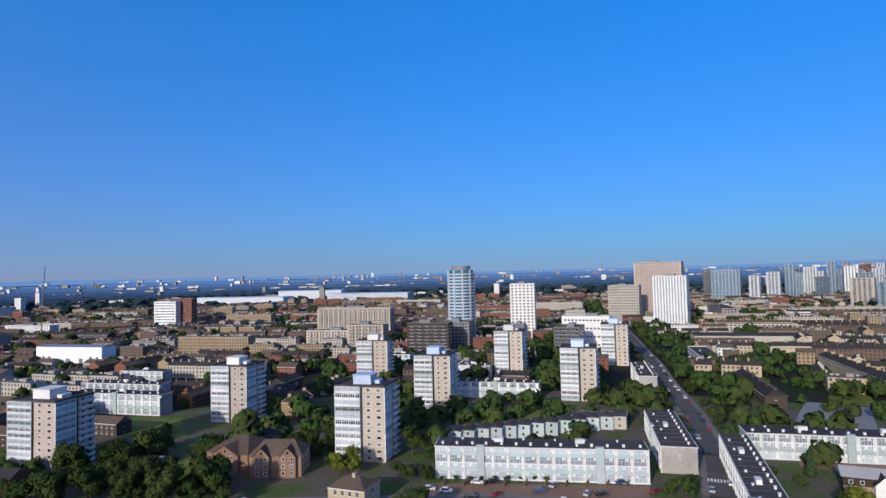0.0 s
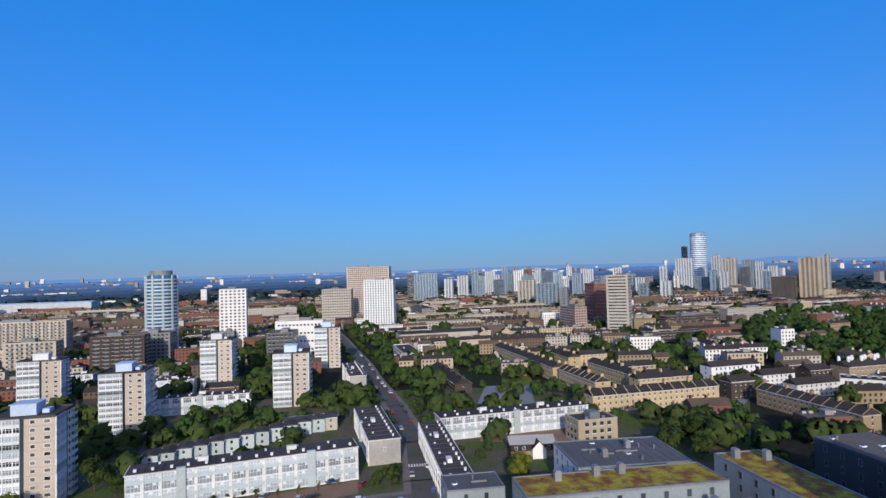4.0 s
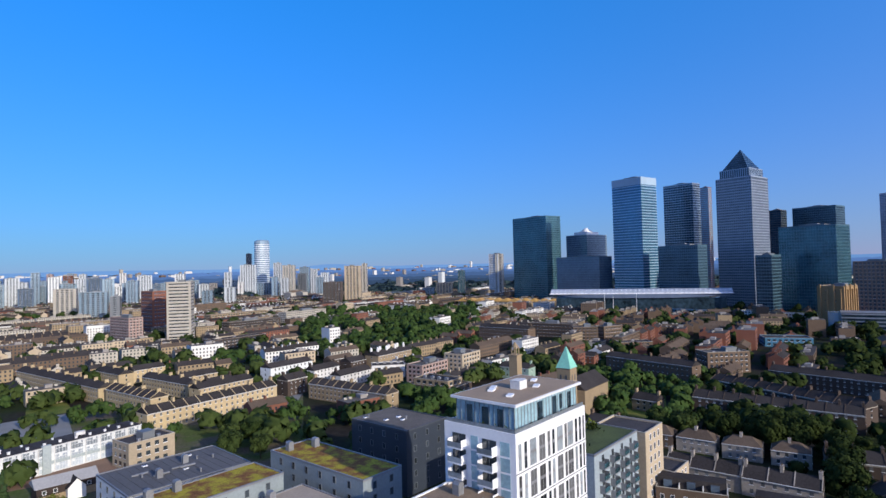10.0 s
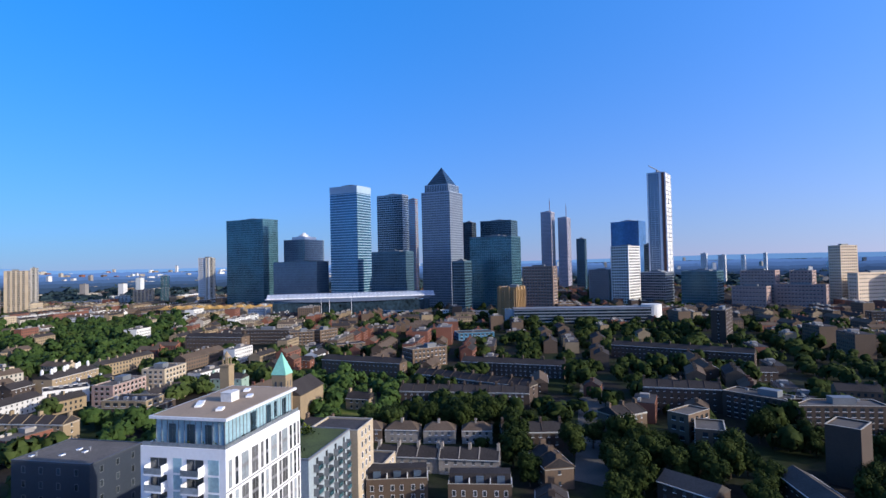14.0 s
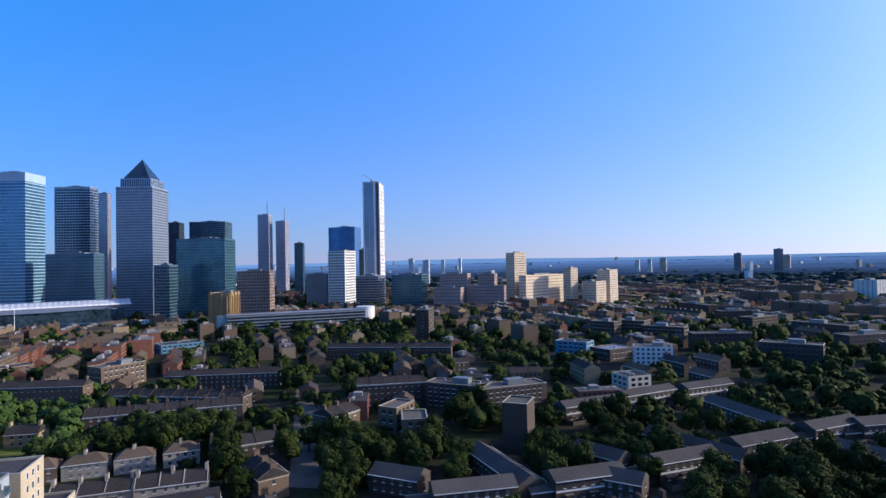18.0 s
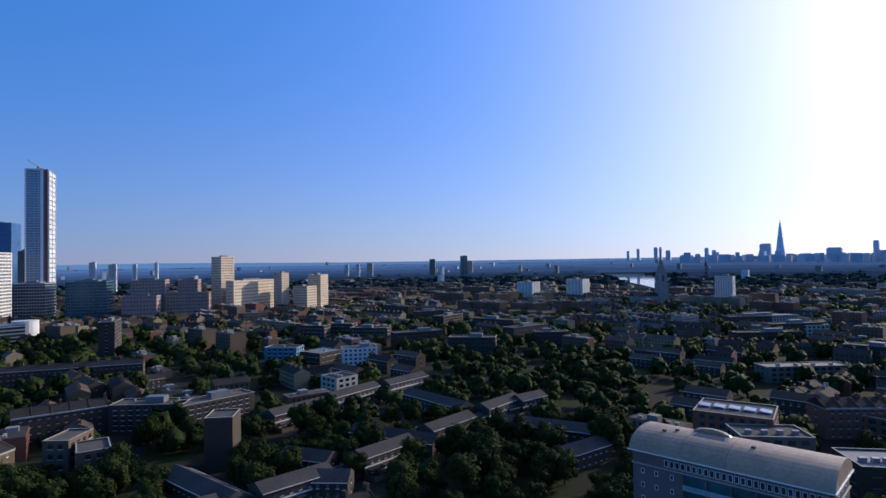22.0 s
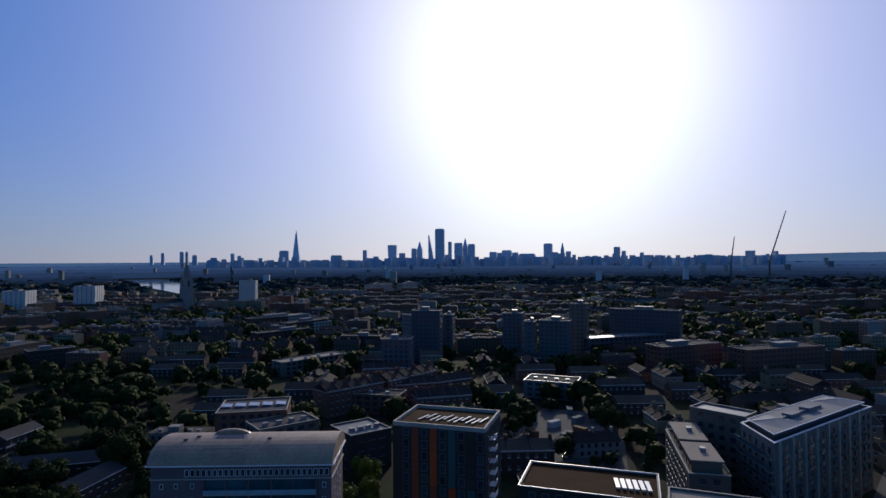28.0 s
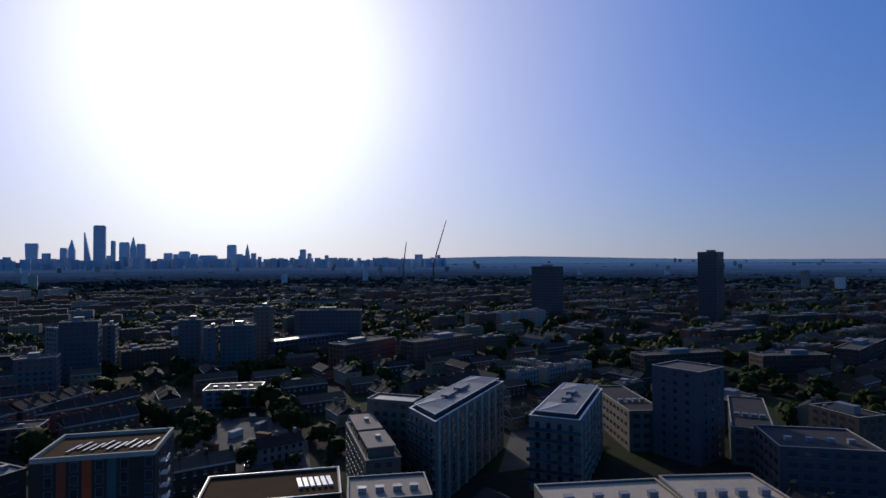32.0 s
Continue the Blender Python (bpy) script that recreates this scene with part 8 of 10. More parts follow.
flats(902.6, -418.8, -35.0, 25.0, 32.8, 54.8, wall=GREY, label='grey office block with regular windows')
lattice_tower(890.5, -522.5, -43.0, 39.9, 27.9, 213.0)
office(974.1, -547.2, -35.0, 33.6, 11.7, 96.1, glass=GDARK, edge=DARKC, label='dark slim high-rise office tower')
office(797.3, -460.8, -55.0, 28.5, 38.1, 49.9, glass=GDARK, edge=STEEL, label='low dark glass office block')
office(747.5, -501.8, -55.0, 25.0, 49.3, 50.9, glass=GTEAL, edge=EDGET, label='low dark teal office block')
flats(676.3, -524.1, -55.0, 20.0, 42.1, 32.4, wall=PINK, storeys=6, bay=4, w=2, label='pink stone office block with a grid of windows')
flats(689.4, -547.7, -55.0, 20.0, 42.8, 52.3, wall=PINK, storeys=12, bay=4, w=2, label='pink stone office block with a grid of windows')
flats(655.7, -583.4, -55.0, 20.0, 25.6, 51.5, wall=PINK, storeys=12, bay=4, w=2, label='pink stone office block with a grid of windows')
flats(648.0, -574.5, -55.0, 20.0, 57.0, 34.0, wall=PINK, storeys=7, bay=4, w=2, label='pink stone office block with a grid of windows')
flats(653.6, -642.3, 5.0, 17.6, 28.1, 82.9, wall=GOLD_LIT, storeys=22, label='stepped tan residential tower with a white top')
flats(621.3, -665.5, 5.0, 13.6, 93.0, 47.9, wall=GOLD_LIT, storeys=10, label='tan brick residential block with windows')
flats(589.2, -695.6, 5.0, 14.4, 18.2, 57.5, wall=GOLD_LIT, storeys=16, label='tan residential tower with a white top')
flats(566.0, -722.8, 5.0, 25.0, 26.7, 36.7, wall=GOLD_LIT, storeys=9, label='tan brick residential block with windows')
flats(566.8, -757.0, 5.0, 23.6, 22.4, 53.4, wall=GOLD_LIT, storeys=15, label='tan residential tower with a white top')
flats(310.4, -1077.3, -15.0, 34.3, 28.7, 29.5, wall=RENDER, storeys=15, bay=7, w=1.2, label='tall white council tower block')
flats(216.1, -1078.4, -15.0, 33.1, 28.0, 34.8, wall=RENDER, storeys=15, bay=7, w=1.2, label='tall white council tower block')
flats(442.3, -314.0, 46.3, 11.4, 37.5, 27.0, wall=BROWN, storeys=9, bay=6, label='brown-brick council tower with white stair stripes')
flats(1233.9, 280.3, -17.0, 21.8, 23.5, 92.9, wall=RENDER, storeys=24, label='slim white high-rise tower')
flats(999.5, -2421.2, -35.0, 36.1, 15.7, 97.2, wall=GREY, label='far grey residential tower', single=False)
flats(1416.2, -958.2, 47.7, 14.3, 18.0, 83.0, wall=RENDER, label='far residential tower block', single=False)
flats(1391.2, -994.6, 46.2, 17.7, 18.0, 77.3, wall=RENDER, label='far residential tower block', single=False)
flats(1759.2, -1337.3, 44.6, 12.2, 18.0, 78.3, wall=RENDER, label='far residential tower block', single=False)
flats(1718.5, -1388.9, 43.0, 10.2, 18.0, 83.6, wall=RENDER, label='far residential tower block', single=False)
flats(1126.1, -2355.5, 17.3, 26.7, 18.0, 83.6, wall=GREY, label='far residential tower block', single=False)
flats(1006.4, -2516.8, 13.6, 23.8, 18.0, 73.0, wall=STONE, label='far residential tower block', single=False)
flats(1460.4, -2163.2, 25.9, 16.1, 18.0, 64.2, wall=RENDER, label='far residential tower block', single=False)
flats(1419.4, -2190.4, 24.8, 16.0, 18.0, 65.8, wall=RENDER, label='far residential tower block', single=False)
flats(1321.7, -2134.6, 23.5, 24.7, 18.0, 69.7, wall=STONE, label='far residential tower block', single=False)
low(809.0, -61.9, 61.8, 121.2, 10.0, 6.0, wall=BLUEC, roof=BLUEC, label='long blue hoarding of a railway site')
low(981.4, 121.7, -72.9, 84.9, 12.0, 8.0, wall=RENDER, roof=METAL, label='white flat-roofed railway station building')
low(752.5, -163.5, 48.4, 92.3, 12.0, 7.0, wall=RENDER, roof=FELT2, label='white low railway building beside the dock')
mast(802.9, 34.3)
mast(790.6, 23.0)
mast(790.2, -6.4)

# low quarters to the south-east
mansard_terrace(175.2, -14.3, 82.7, 18.1, 9.0, 7.0)
mansard_terrace(165.6, -37.6, 75.8, 18.2, 9.0, 7.0)
terrace(198.5, -20.3, 70.7, 21.7, 8.0, 5.4, wall=DULLW, storeys=2, label='pale rendered terrace with a long dark roof')
terrace(191.0, -40.2, 70.5, 20.3, 8.0, 5.4, wall=DULLW, storeys=2, label='pale rendered terrace with a long dark roof')
house(235.5, -7.1, 73.0, 14.5, 8.0, 5.2, wall=BROWN4, roof=TILE, label='pair of houses under a hipped tiled roof')
house(231.1, -21.6, 72.8, 13.4, 8.0, 5.2, wall=DULLW, roof=TILE, label='pair of houses under a hipped tiled roof')
house(226.5, -35.7, 76.1, 12.6, 8.0, 5.2, wall=DULLW, roof=TILE, label='pair of houses under a hipped tiled roof')
house(222.9, -49.9, 76.1, 11.8, 8.0, 5.2, wall=DULLW, roof=TILE, label='pair of houses under a hipped tiled roof')
terrace(287.1, -5.9, 63.9, 12.0, 8.0, 5.5, wall=TAN, storeys=2, name='house', label='sand-brick gabled house beside trees')
terrace(228.9, 10.9, 66.8, 11.7, 9.0, 9.0, wall=BROWN4, storeys=3)
terrace(214.2, -69.2, 79.4, 23.2, 10.0, 6.0, wall=BROWN, storeys=2)
terrace(177.1, -63.5, 89.3, 9.3, 16.0, 7.0, wall=BROWN4, storeys=2, name='house', label='sand-brick gabled house beside a street')
terrace(218.8, -109.2, -72.9, 15.0, 12.0, 9.0, wall=BROWN4, storeys=3)
flats(196.0, -124.2, 26.1, 8.4, 14.0, 14.0, wall=BROWN4, storeys=4, plant=False)
flats(183.6, -124.2, 57.6, 9.6, 14.0, 12.0, wall=BROWN4, storeys=4, plant=False)
terrace(370.0, -10.0, 57.1, 56.7, 10.0, 10.0, wall=BROWN4, storeys=3)
terrace(512.7, 108.4, 67.7, 53.1, 12.0, 13.0, wall=BROWN4, storeys=4)
flats(517.4, 39.7, -79.9, 20.9, 14.0, 14.0, wall=BROWN4)
flats(554.2, 72.0, 75.3, 45.4, 14.0, 13.0, wall=BROWN)
flats(536.7, 20.4, -44.8, 21.6, 12.0, 13.0, wall=BROWN4)
low(463.5, -0.5, -69.4, 24.0, 14.0, 9.0, wall=BROWN4)
flats(395.9, -52.9, -66.7, 27.4, 14.0, 13.0, wall=BROWN4)
terrace(346.6, -101.4, 58.8, 64.8, 10.0, 8.0, wall=BROWN, storeys=3, label='long brown-brick block with white chimney stacks')
low(521.2, -115.9, -89.2, 33.4, 20.0, 7.0, wall=BLUEC, label='blue-clad low industrial unit')
terrace(278.3, -56.4, 70.3, 63.3, 10.0, 8.0, wall=BROWN, storeys=3, label='long dark brick block with a slate roof')
terrace(305.1, -66.7, 44.7, 72.1, 10.0, 8.0, wall=BROWN, storeys=3, label='long dark brick block with a slate roof')
terrace(362.2, -224.5, 45.4, 91.7, 10.0, 9.0, wall=BROWN, storeys=3, label='long brown-brick deck-access block')
flats(219.9, -175.4, 26.2, 31.1, 12.0, 11.5, wall=BROWN, storeys=5, label='dark brick deck-access block with white balcony edges')
flats(200.6, -191.2, 73.4, 33.1, 12.0, 11.5, wall=BROWN, storeys=5, label='dark brick deck-access block with white balcony edges')
terrace(246.6, -152.8, 62.8, 33.5, 10.0, 11.0, wall=BROWN, storeys=4)
flats(155.7, -152.5, 31.2, 9.4, 12.0, 18.0, wall=BROWN, storeys=5, skip=1.0, plant=False, label='plain brown brick end of a slab block')
low(273.6, -325.6, 16.2, 23.7, 14.0, 12.0, wall=BLUEC, label='blue-clad block with a white flue')
flats(221.0, -341.2, 38.5, 24.0, 14.0, 12.0, wall=RENDER, label='white public building with tall windows and a metal roof')
low(252.0, -340.5, 82.6, 23.4, 18.0, 8.0, wall=BROWN, roof=METAL)
low(184.2, -264.1, -19.3, 14.8, 14.0, 9.0, wall=STONE)
flats(316.2, -418.7, 10.1, 22.4, 14.0, 16.0, wall=BROWN, label='dark brick block with bright end walls')
flats(302.8, -440.4, 11.4, 24.5, 14.0, 16.0, wall=BROWN, label='dark brick block with bright end walls')
linked_range(166.9, -206.4, 75.9, 29.4, 9.0, 6.5)
linked_range(162.3, -243.6, 78.9, 32.3, 9.0, 6.5)
linked_range(151.3, -277.6, 74.6, 30.1, 9.0, 6.5)
linked_range(112.9, -137.6, 68.0, 23.7, 9.0, 6.5)
linked_range(102.7, -172.9, 72.7, 24.5, 9.0, 6.5)
linked_range(94.9, -209.5, 73.8, 26.4, 9.0, 6.5)
linked_range(86.6, -247.1, 74.8, 26.2, 9.0, 6.5)
linked_range(127.3, -105.8, 63.9, 24.2, 9.0, 6.5)
linked_range(76.7, -262.0, 62.7, 16.9, 9.0, 6.5)
terrace(104.6, -145.3, 20.9, 12.0, 9.0, 5.5, wall=BROWN, roof=ROOFG, storeys=2, pitch=2.4, chimneys=False, label='dark slate-roofed brick terrace')
terrace(107.5, -189.9, -2.7, 36.7, 9.0, 5.5, wall=BROWN, roof=ROOFG, storeys=2, pitch=2.4, chimneys=False, label='dark slate-roofed brick terrace')
terrace(57.9, -223.1, -3.3, 40.7, 9.0, 5.5, wall=BROWN, roof=ROOFG, storeys=2, pitch=2.4, chimneys=False, label='dark slate-roofed brick terrace')
terrace(123.1, -158.6, 3.6, 18.4, 9.0, 5.5, wall=BROWN, roof=ROOFG, storeys=2, pitch=2.4, chimneys=False, label='dark slate-roofed brick terrace')
terrace(116.6, -246.0, -24.0, 41.3, 9.0, 5.5, wall=BROWN, roof=ROOFG, storeys=2, pitch=2.4, chimneys=False, label='dark slate-roofed brick terrace')
terrace(40.8, -199.8, 60.8, 23.3, 9.0, 5.5, wall=BROWN, roof=ROOFG, storeys=2, pitch=2.4, chimneys=False, label='dark slate-roofed brick terrace')
terrace(135.6, -125.4, -14.9, 35.1, 9.0, 5.5, wall=BROWN, roof=ROOFG, storeys=2, pitch=2.4, chimneys=False, label='dark slate-roofed brick terrace')
terrace(151.1, -96.3, 28.1, 16.9, 9.0, 5.5, wall=BROWN, roof=ROOFG, storeys=2, pitch=2.4, chimneys=False, label='dark slate-roofed brick terrace')
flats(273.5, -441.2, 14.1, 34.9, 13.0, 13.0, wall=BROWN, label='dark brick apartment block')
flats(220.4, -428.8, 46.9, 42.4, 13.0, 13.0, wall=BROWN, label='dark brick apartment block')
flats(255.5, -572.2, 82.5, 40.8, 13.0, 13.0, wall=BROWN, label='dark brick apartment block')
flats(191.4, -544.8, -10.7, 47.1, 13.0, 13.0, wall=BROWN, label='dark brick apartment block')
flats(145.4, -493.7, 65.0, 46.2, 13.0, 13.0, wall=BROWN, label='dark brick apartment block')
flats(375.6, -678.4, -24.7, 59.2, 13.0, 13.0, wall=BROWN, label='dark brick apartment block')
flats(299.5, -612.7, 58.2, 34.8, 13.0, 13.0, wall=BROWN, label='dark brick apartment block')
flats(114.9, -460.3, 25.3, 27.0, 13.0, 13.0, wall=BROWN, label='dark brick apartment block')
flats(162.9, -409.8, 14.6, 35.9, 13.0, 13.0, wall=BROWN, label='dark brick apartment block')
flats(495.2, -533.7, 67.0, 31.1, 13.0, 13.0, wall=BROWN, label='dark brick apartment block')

# western foreground
arch_block(-4.7, -137.6, -19.4, 38.3, 15.0, 27.0)
panel_tower(-51.9, -136.9, -37.8, 23.2, 17.4, 31.0)
sedum_block(-83.0, -121.0, -38.9, 31.9, 17.3, 16.0)
stepped_flats(-121.8, -127.3, -33.4, 9.7, 38.5, 20.0)
low(-93.0, -91.6, -41.7, 18.1, 13.7, 19.9, wall=GREY2, roof=BEIGE, label='low podium with a pale paved roof')
wing_block(-152.6, -119.0, 14.3, 60.0, 14.1, 26.0, 11.0)
flats(-142.3, -136.8, -69.4, 16.6, 9.0, 24.0, wall=GREY2, storeys=8, roof=METAL, plant=False, label='grey apartment wing with a metal roof')
wing_block(-178.8, -90.2, 15.5, 46.4, 15.4, 24.0)
low(-227.8, -90.0, -47.7, 13.4, 42.5, 15.0, wall=GREY2, roof=FELT, label='low block with a grey sheet roof')
flats(-217.5, -62.7, -14.0, 16.6, 18.1, 32.0, wall=BLUEG, storeys=10, plant=False, bay=4.5, w=1.3, label='blue-grey apartment tower with small windows')
low(-242.5, -48.0, -76.0, 13.2, 49.8, 13.0, wall=GREY2, roof=FELT, label='low block with rows of roof panels')
low(-127.3, -29.8, -48.0, 20.5, 16.0, 23.6, wall=GREY2, roof=BEIGE2, label='low block with a wide sunlit beige roof')
low(-112.4, -48.4, -44.3, 27.0, 12.8, 22.8, wall=GREY2, roof=BEIGE2, label='low block with a wide sunlit beige roof')
low(-204.4, -22.7, -62.3, 26.8, 22.0, 17.0, wall=DARKC, roof=FELT, label='dark block with a flat roof')
flats(-234.7, -17.1, -35.0, 11.5, 18.0, 20.0, wall=BROWN4, roof=FELT, label='tan block under a grey roof')
low(-17.8, -216.5, 17.3, 22.1, 14.0, 13.0, wall=GREY2, roof=FELT2, label='grey rendered block with a flat roof')
solar_block(-9.1, -235.8, -9.2, 25.5, 21.5, 15.0)
low(-42.5, -198.2, 15.6, 15.3, 16.0, 13.0, wall=BROWN3, roof=ZINC, label='dark building with a faceted grey metal roof')

# western middle distance
flats(-139.2, -421.3, 8.1, 27.2, 16.0, 30.0, wall=GREY, storeys=10, label='pale blue-grey apartment tower')
flats(-131.1, -386.8, -28.0, 20.1, 14.0, 35.9, wall=BLUEG, label='blue-grey apartment block with balconies')
flats(-154.5, -403.9, -29.3, 6.8, 14.0, 30.6, wall=BLUED, label='blue-grey apartment block with balconies')
flats(-196.2, -380.4, -36.1, 14.3, 14.0, 32.1, wall=BLUED, label='blue-grey apartment block with balconies')
flats(-197.4, -356.4, -37.3, 7.1, 14.0, 28.3, wall=BLUED, label='blue-grey apartment block with balconies')
flats(-212.7, -348.8, -40.7, 21.1, 14.0, 29.0, wall=BLUED, label='blue-grey apartment block with balconies')
flats(-242.4, -364.6, -42.3, 12.3, 14.0, 38.6, wall=GREY2, label='blue-grey apartment block with balconies')
flats(-307.4, -370.3, -50.7, 52.8, 14.0, 31.5, wall=DARKC, label='blue-grey apartment block with balconies')
flats(-100.3, -354.4, -25.1, 18.4, 14.0, 21.7, wall=BLUED, label='blue-grey apartment block with balconies')
low(-274.9, -357.9, -2.0, 68.1, 16.0, 14.0, wall=DARKC, roof=METAL, label='dark office block with a bright metal roof')
flats(-276.3, -296.2, 1.9, 49.4, 16.0, 16.0, wall=RED, label='dark red-brick apartment block')
flats(-319.3, -264.3, -5.0, 58.8, 16.0, 16.0, wall=RED, label='dark red-brick apartment block')
low(-156.7, -260.6, -42.5, 26.6, 16.0, 9.0, wall=GREY)
low(-59.4, -269.4, -34.1, 38.5, 12.0, 9.0, wall=RED)
terrace(-85.6, -281.3, -3.2, 28.2, 10.0, 9.0, wall=RED, storeys=3, label='red-brick terrace with clustered chimneys')
terrace(-92.0, -250.6, -5.7, 26.1, 10.0, 9.0, wall=RED, storeys=3, label='red-brick terrace with clustered chimneys')
terrace(-84.4, -328.7, -10.8, 24.9, 10.0, 9.0, wall=RED, storeys=3, label='red-brick terrace with clustered chimneys')
terrace(-108.5, -282.5, 12.0, 20.8, 10.0, 9.0, wall=RED, storeys=3, label='red-brick terrace with clustered chimneys')
flats(-37.0, -644.5, 27.6, 42.9, 13.0, 12.0, wall=BROWN, label='plain brick apartment block with windows')
flats(-69.1, -588.2, 33.6, 50.6, 13.0, 12.0, wall=BROWN, label='plain brick apartment block with windows')
flats(-41.2, -514.6, 25.8, 50.6, 13.0, 12.0, wall=BROWN, label='plain brick apartment block with windows')
flats(-98.5, -453.6, -23.6, 31.0, 13.0, 12.0, wall=BROWN, label='plain brick apartment block with windows')
flats(-25.8, -909.6, -15.0, 23.6, 15.0, 43.9, wall=RENDER, storeys=14, label='slim white residential tower block')
flats(-629.3, -345.5, -10.0, 18.0, 34.9, 64.1, wall=DARKC, storeys=18, label='tall dark residential tower block')
# dark cladding on this grey tower stands in for its backlit silhouette
flats(-691.3, -172.7, -10.0, 18.0, 21.3, 79.9, wall=DARKC, storeys=28, label='tall grey residential tower with a stepped top')
flats(-679.2, -291.8, -82.1, 55.4, 14.0, 12.0, wall=BROWN, label='dark brick apartment block')
flats(-655.0, -224.7, -85.4, 55.3, 14.0, 12.0, wall=BROWN, label='dark brick apartment block')
flats(-379.5, -115.6, -35.1, 58.5, 14.0, 12.0, wall=BROWN, label='dark brick apartment block')
flats(-546.1, -112.1, -27.7, 47.4, 14.0, 12.0, wall=BROWN, label='dark brick apartment block')
flats(-414.7, -58.7, -47.1, 43.4, 14.0, 12.0, wall=BROWN, label='dark brick apartment block')
flats(-271.2, -61.6, -21.3, 19.6, 14.0, 12.0, wall=BROWN, label='dark brick apartment block')
flats(-496.0, -26.6, -8.9, 77.9, 14.0, 12.0, wall=BROWN, label='dark brick apartment block')
flats(-720.4, -88.7, -34.4, 77.0, 14.0, 12.0, wall=BROWN, label='dark brick apartment block')
flats(-51.8, -657.9, 30.4, 67.6, 14.0, 12.0, wall=STONE, label='long pale apartment row with a white roof', roof=BEIGE)
low(-68.1, -589.1, 27.1, 63.7, 14.0, 10.0, wall=STONE, roof=BEIGE, label='long low pale building with a white roof')
flats(-294.2, -1184.0, 49.1, 97.0, 16.0, 24.0, wall=STONE, label='pale distant apartment block with windows')
flats(-371.7, -1229.5, 54.7, 96.6, 16.0, 24.0, wall=STONE, label='pale distant apartment block with windows')
terrace(-53.2, -272.6, 22.5, 32.1, 12.0, 12.0, wall=RED, storeys=4, label='red-brick apartment range with a pitched roof')
terrace(-85.9, -288.2, 29.6, 37.5, 12.0, 12.0, wall=RED, storeys=4, label='red-brick apartment range with a pitched roof')
low(-48.7, -381.0, 26.4, 47.9, 13.0, 9.0, wall=GREY2, roof=BEIGE, label='low grey range with a pale roof')
steeple(58.7, -902.3)

# far skyline in the west
city_tower(494.9, -4292.7, -1.5, 18.9, 40.0, 128.1, shape='b')
city_tower(427.1, -4300.0, -2.4, 19.1, 40.0, 143.2, shape='b')
city_tower(310.9, -4310.2, -4.0, 23.1, 40.0, 150.9, shape='b')
city_tower(279.1, -4311.9, -4.4, 16.1, 40.0, 150.9, shape='b')
city_tower(229.2, -4315.9, -5.1, 30.7, 40.0, 127.6, shape='b')
city_tower(-16.6, -4321.5, -8.3, 24.6, 40.0, 138.9, shape='b')
city_tower(-61.8, -4321.1, -8.9, 24.7, 40.0, 122.8, shape='b')
city_tower(-367.5, -4308.8, -13.3, 65.7, 40.0, 158.3, shape='b')
city_tower(-738.4, -4262.1, -18.3, 80.7, 40.0, 123.8, shape='b')
city_tower(-943.2, -4217.5, -20.7, 27.3, 40.0, 160.6, shape='b')
city_tower(-1142.1, -4171.0, -23.7, 66.1, 40.0, 197.5, shape='flare')
city_tower(-1297.9, -4122.9, -25.7, 36.4, 40.0, 171.3, shape='b')
city_tower(-1338.6, -4109.9, -26.2, 36.7, 40.0, 221.9, shape='spike')
city_tower(-1427.9, -4081.1, -27.6, 54.3, 40.0, 272.1, shape='wedge')
city_tower(-1482.6, -4062.5, -28.5, 67.6, 40.0, 318.4, shape='b')
city_tower(-1552.9, -4032.8, -29.2, 24.0, 40.0, 220.3, shape='b')
city_tower(-1613.3, -4011.7, -30.3, 58.2, 40.0, 211.2, shape='b')
city_tower(-1660.0, -3990.6, -30.8, 32.8, 40.0, 244.8, shape='spike')
city_tower(-1703.4, -3973.6, -31.5, 49.5, 40.0, 201.9, shape='b')
city_tower(-1852.1, -3906.8, -33.7, 53.0, 40.0, 141.2, shape='b')
city_tower(-1943.7, -3863.4, -35.1, 69.8, 40.0, 152.9, shape='b')
city_tower(-1998.9, -3833.0, -35.8, 44.0, 40.0, 135.6, shape='b')
city_tower(-2078.9, -3796.6, -37.5, 119.5, 40.0, 126.0, shape='b')
city_tower(-2210.6, -3716.4, -39.1, 60.7, 40.0, 199.8, shape='b')
city_tower(-2298.5, -3659.5, -40.2, 23.1, 40.0, 202.8, shape='spike')
city_tower(-2616.1, -3441.2, -45.5, 41.4, 40.0, 168.3, shape='b')
city_tower(-2652.2, -3412.0, -46.0, 25.2, 40.0, 139.5, shape='b')
city_tower(-2748.1, -3335.2, -47.6, 24.5, 40.0, 125.9, shape='b')
city_tower(-2555.7, -3485.6, -44.4, 33.1, 40.0, 108.4, shape='b')
city_tower(-443.8, -4218.3, -14.4, 63.1, 75.0, 304.9, shape='shard')

# builders' yard among the western blocks
def container(x, y, rot, col):
    e = thing("container", x, y, rot, "%s steel storage container standing in the yard" % col[0], "container", "yard containers", lx=6.5, ly=3)
    m = mat("painted %s steel" % col[0], col[1], 0.85, spec=0.15)
    s = Soup()
    # corrugated sides
    side = [(-3 + 0.2 * k, 1.27 if k % 2 else 1.2) for k in range(31)]
    s.prism([(u, -v) for u, v in side] + side[::-1], 0.1, 2.6)
    part("body", s, (m,), e)
    s = Soup()
    s.box(-3.05, 3.05, -1.27, 1.27, 2.6, 2.68)
    part("roof", s, (m,), e)
    s = Soup()
    for sy in (-1, 1):
        s.box(3.0, 3.06, sy * 0.6 - 0.57, sy * 0.6 + 0.57, 0.15, 2.5)
    part("door", s, (m,), e)


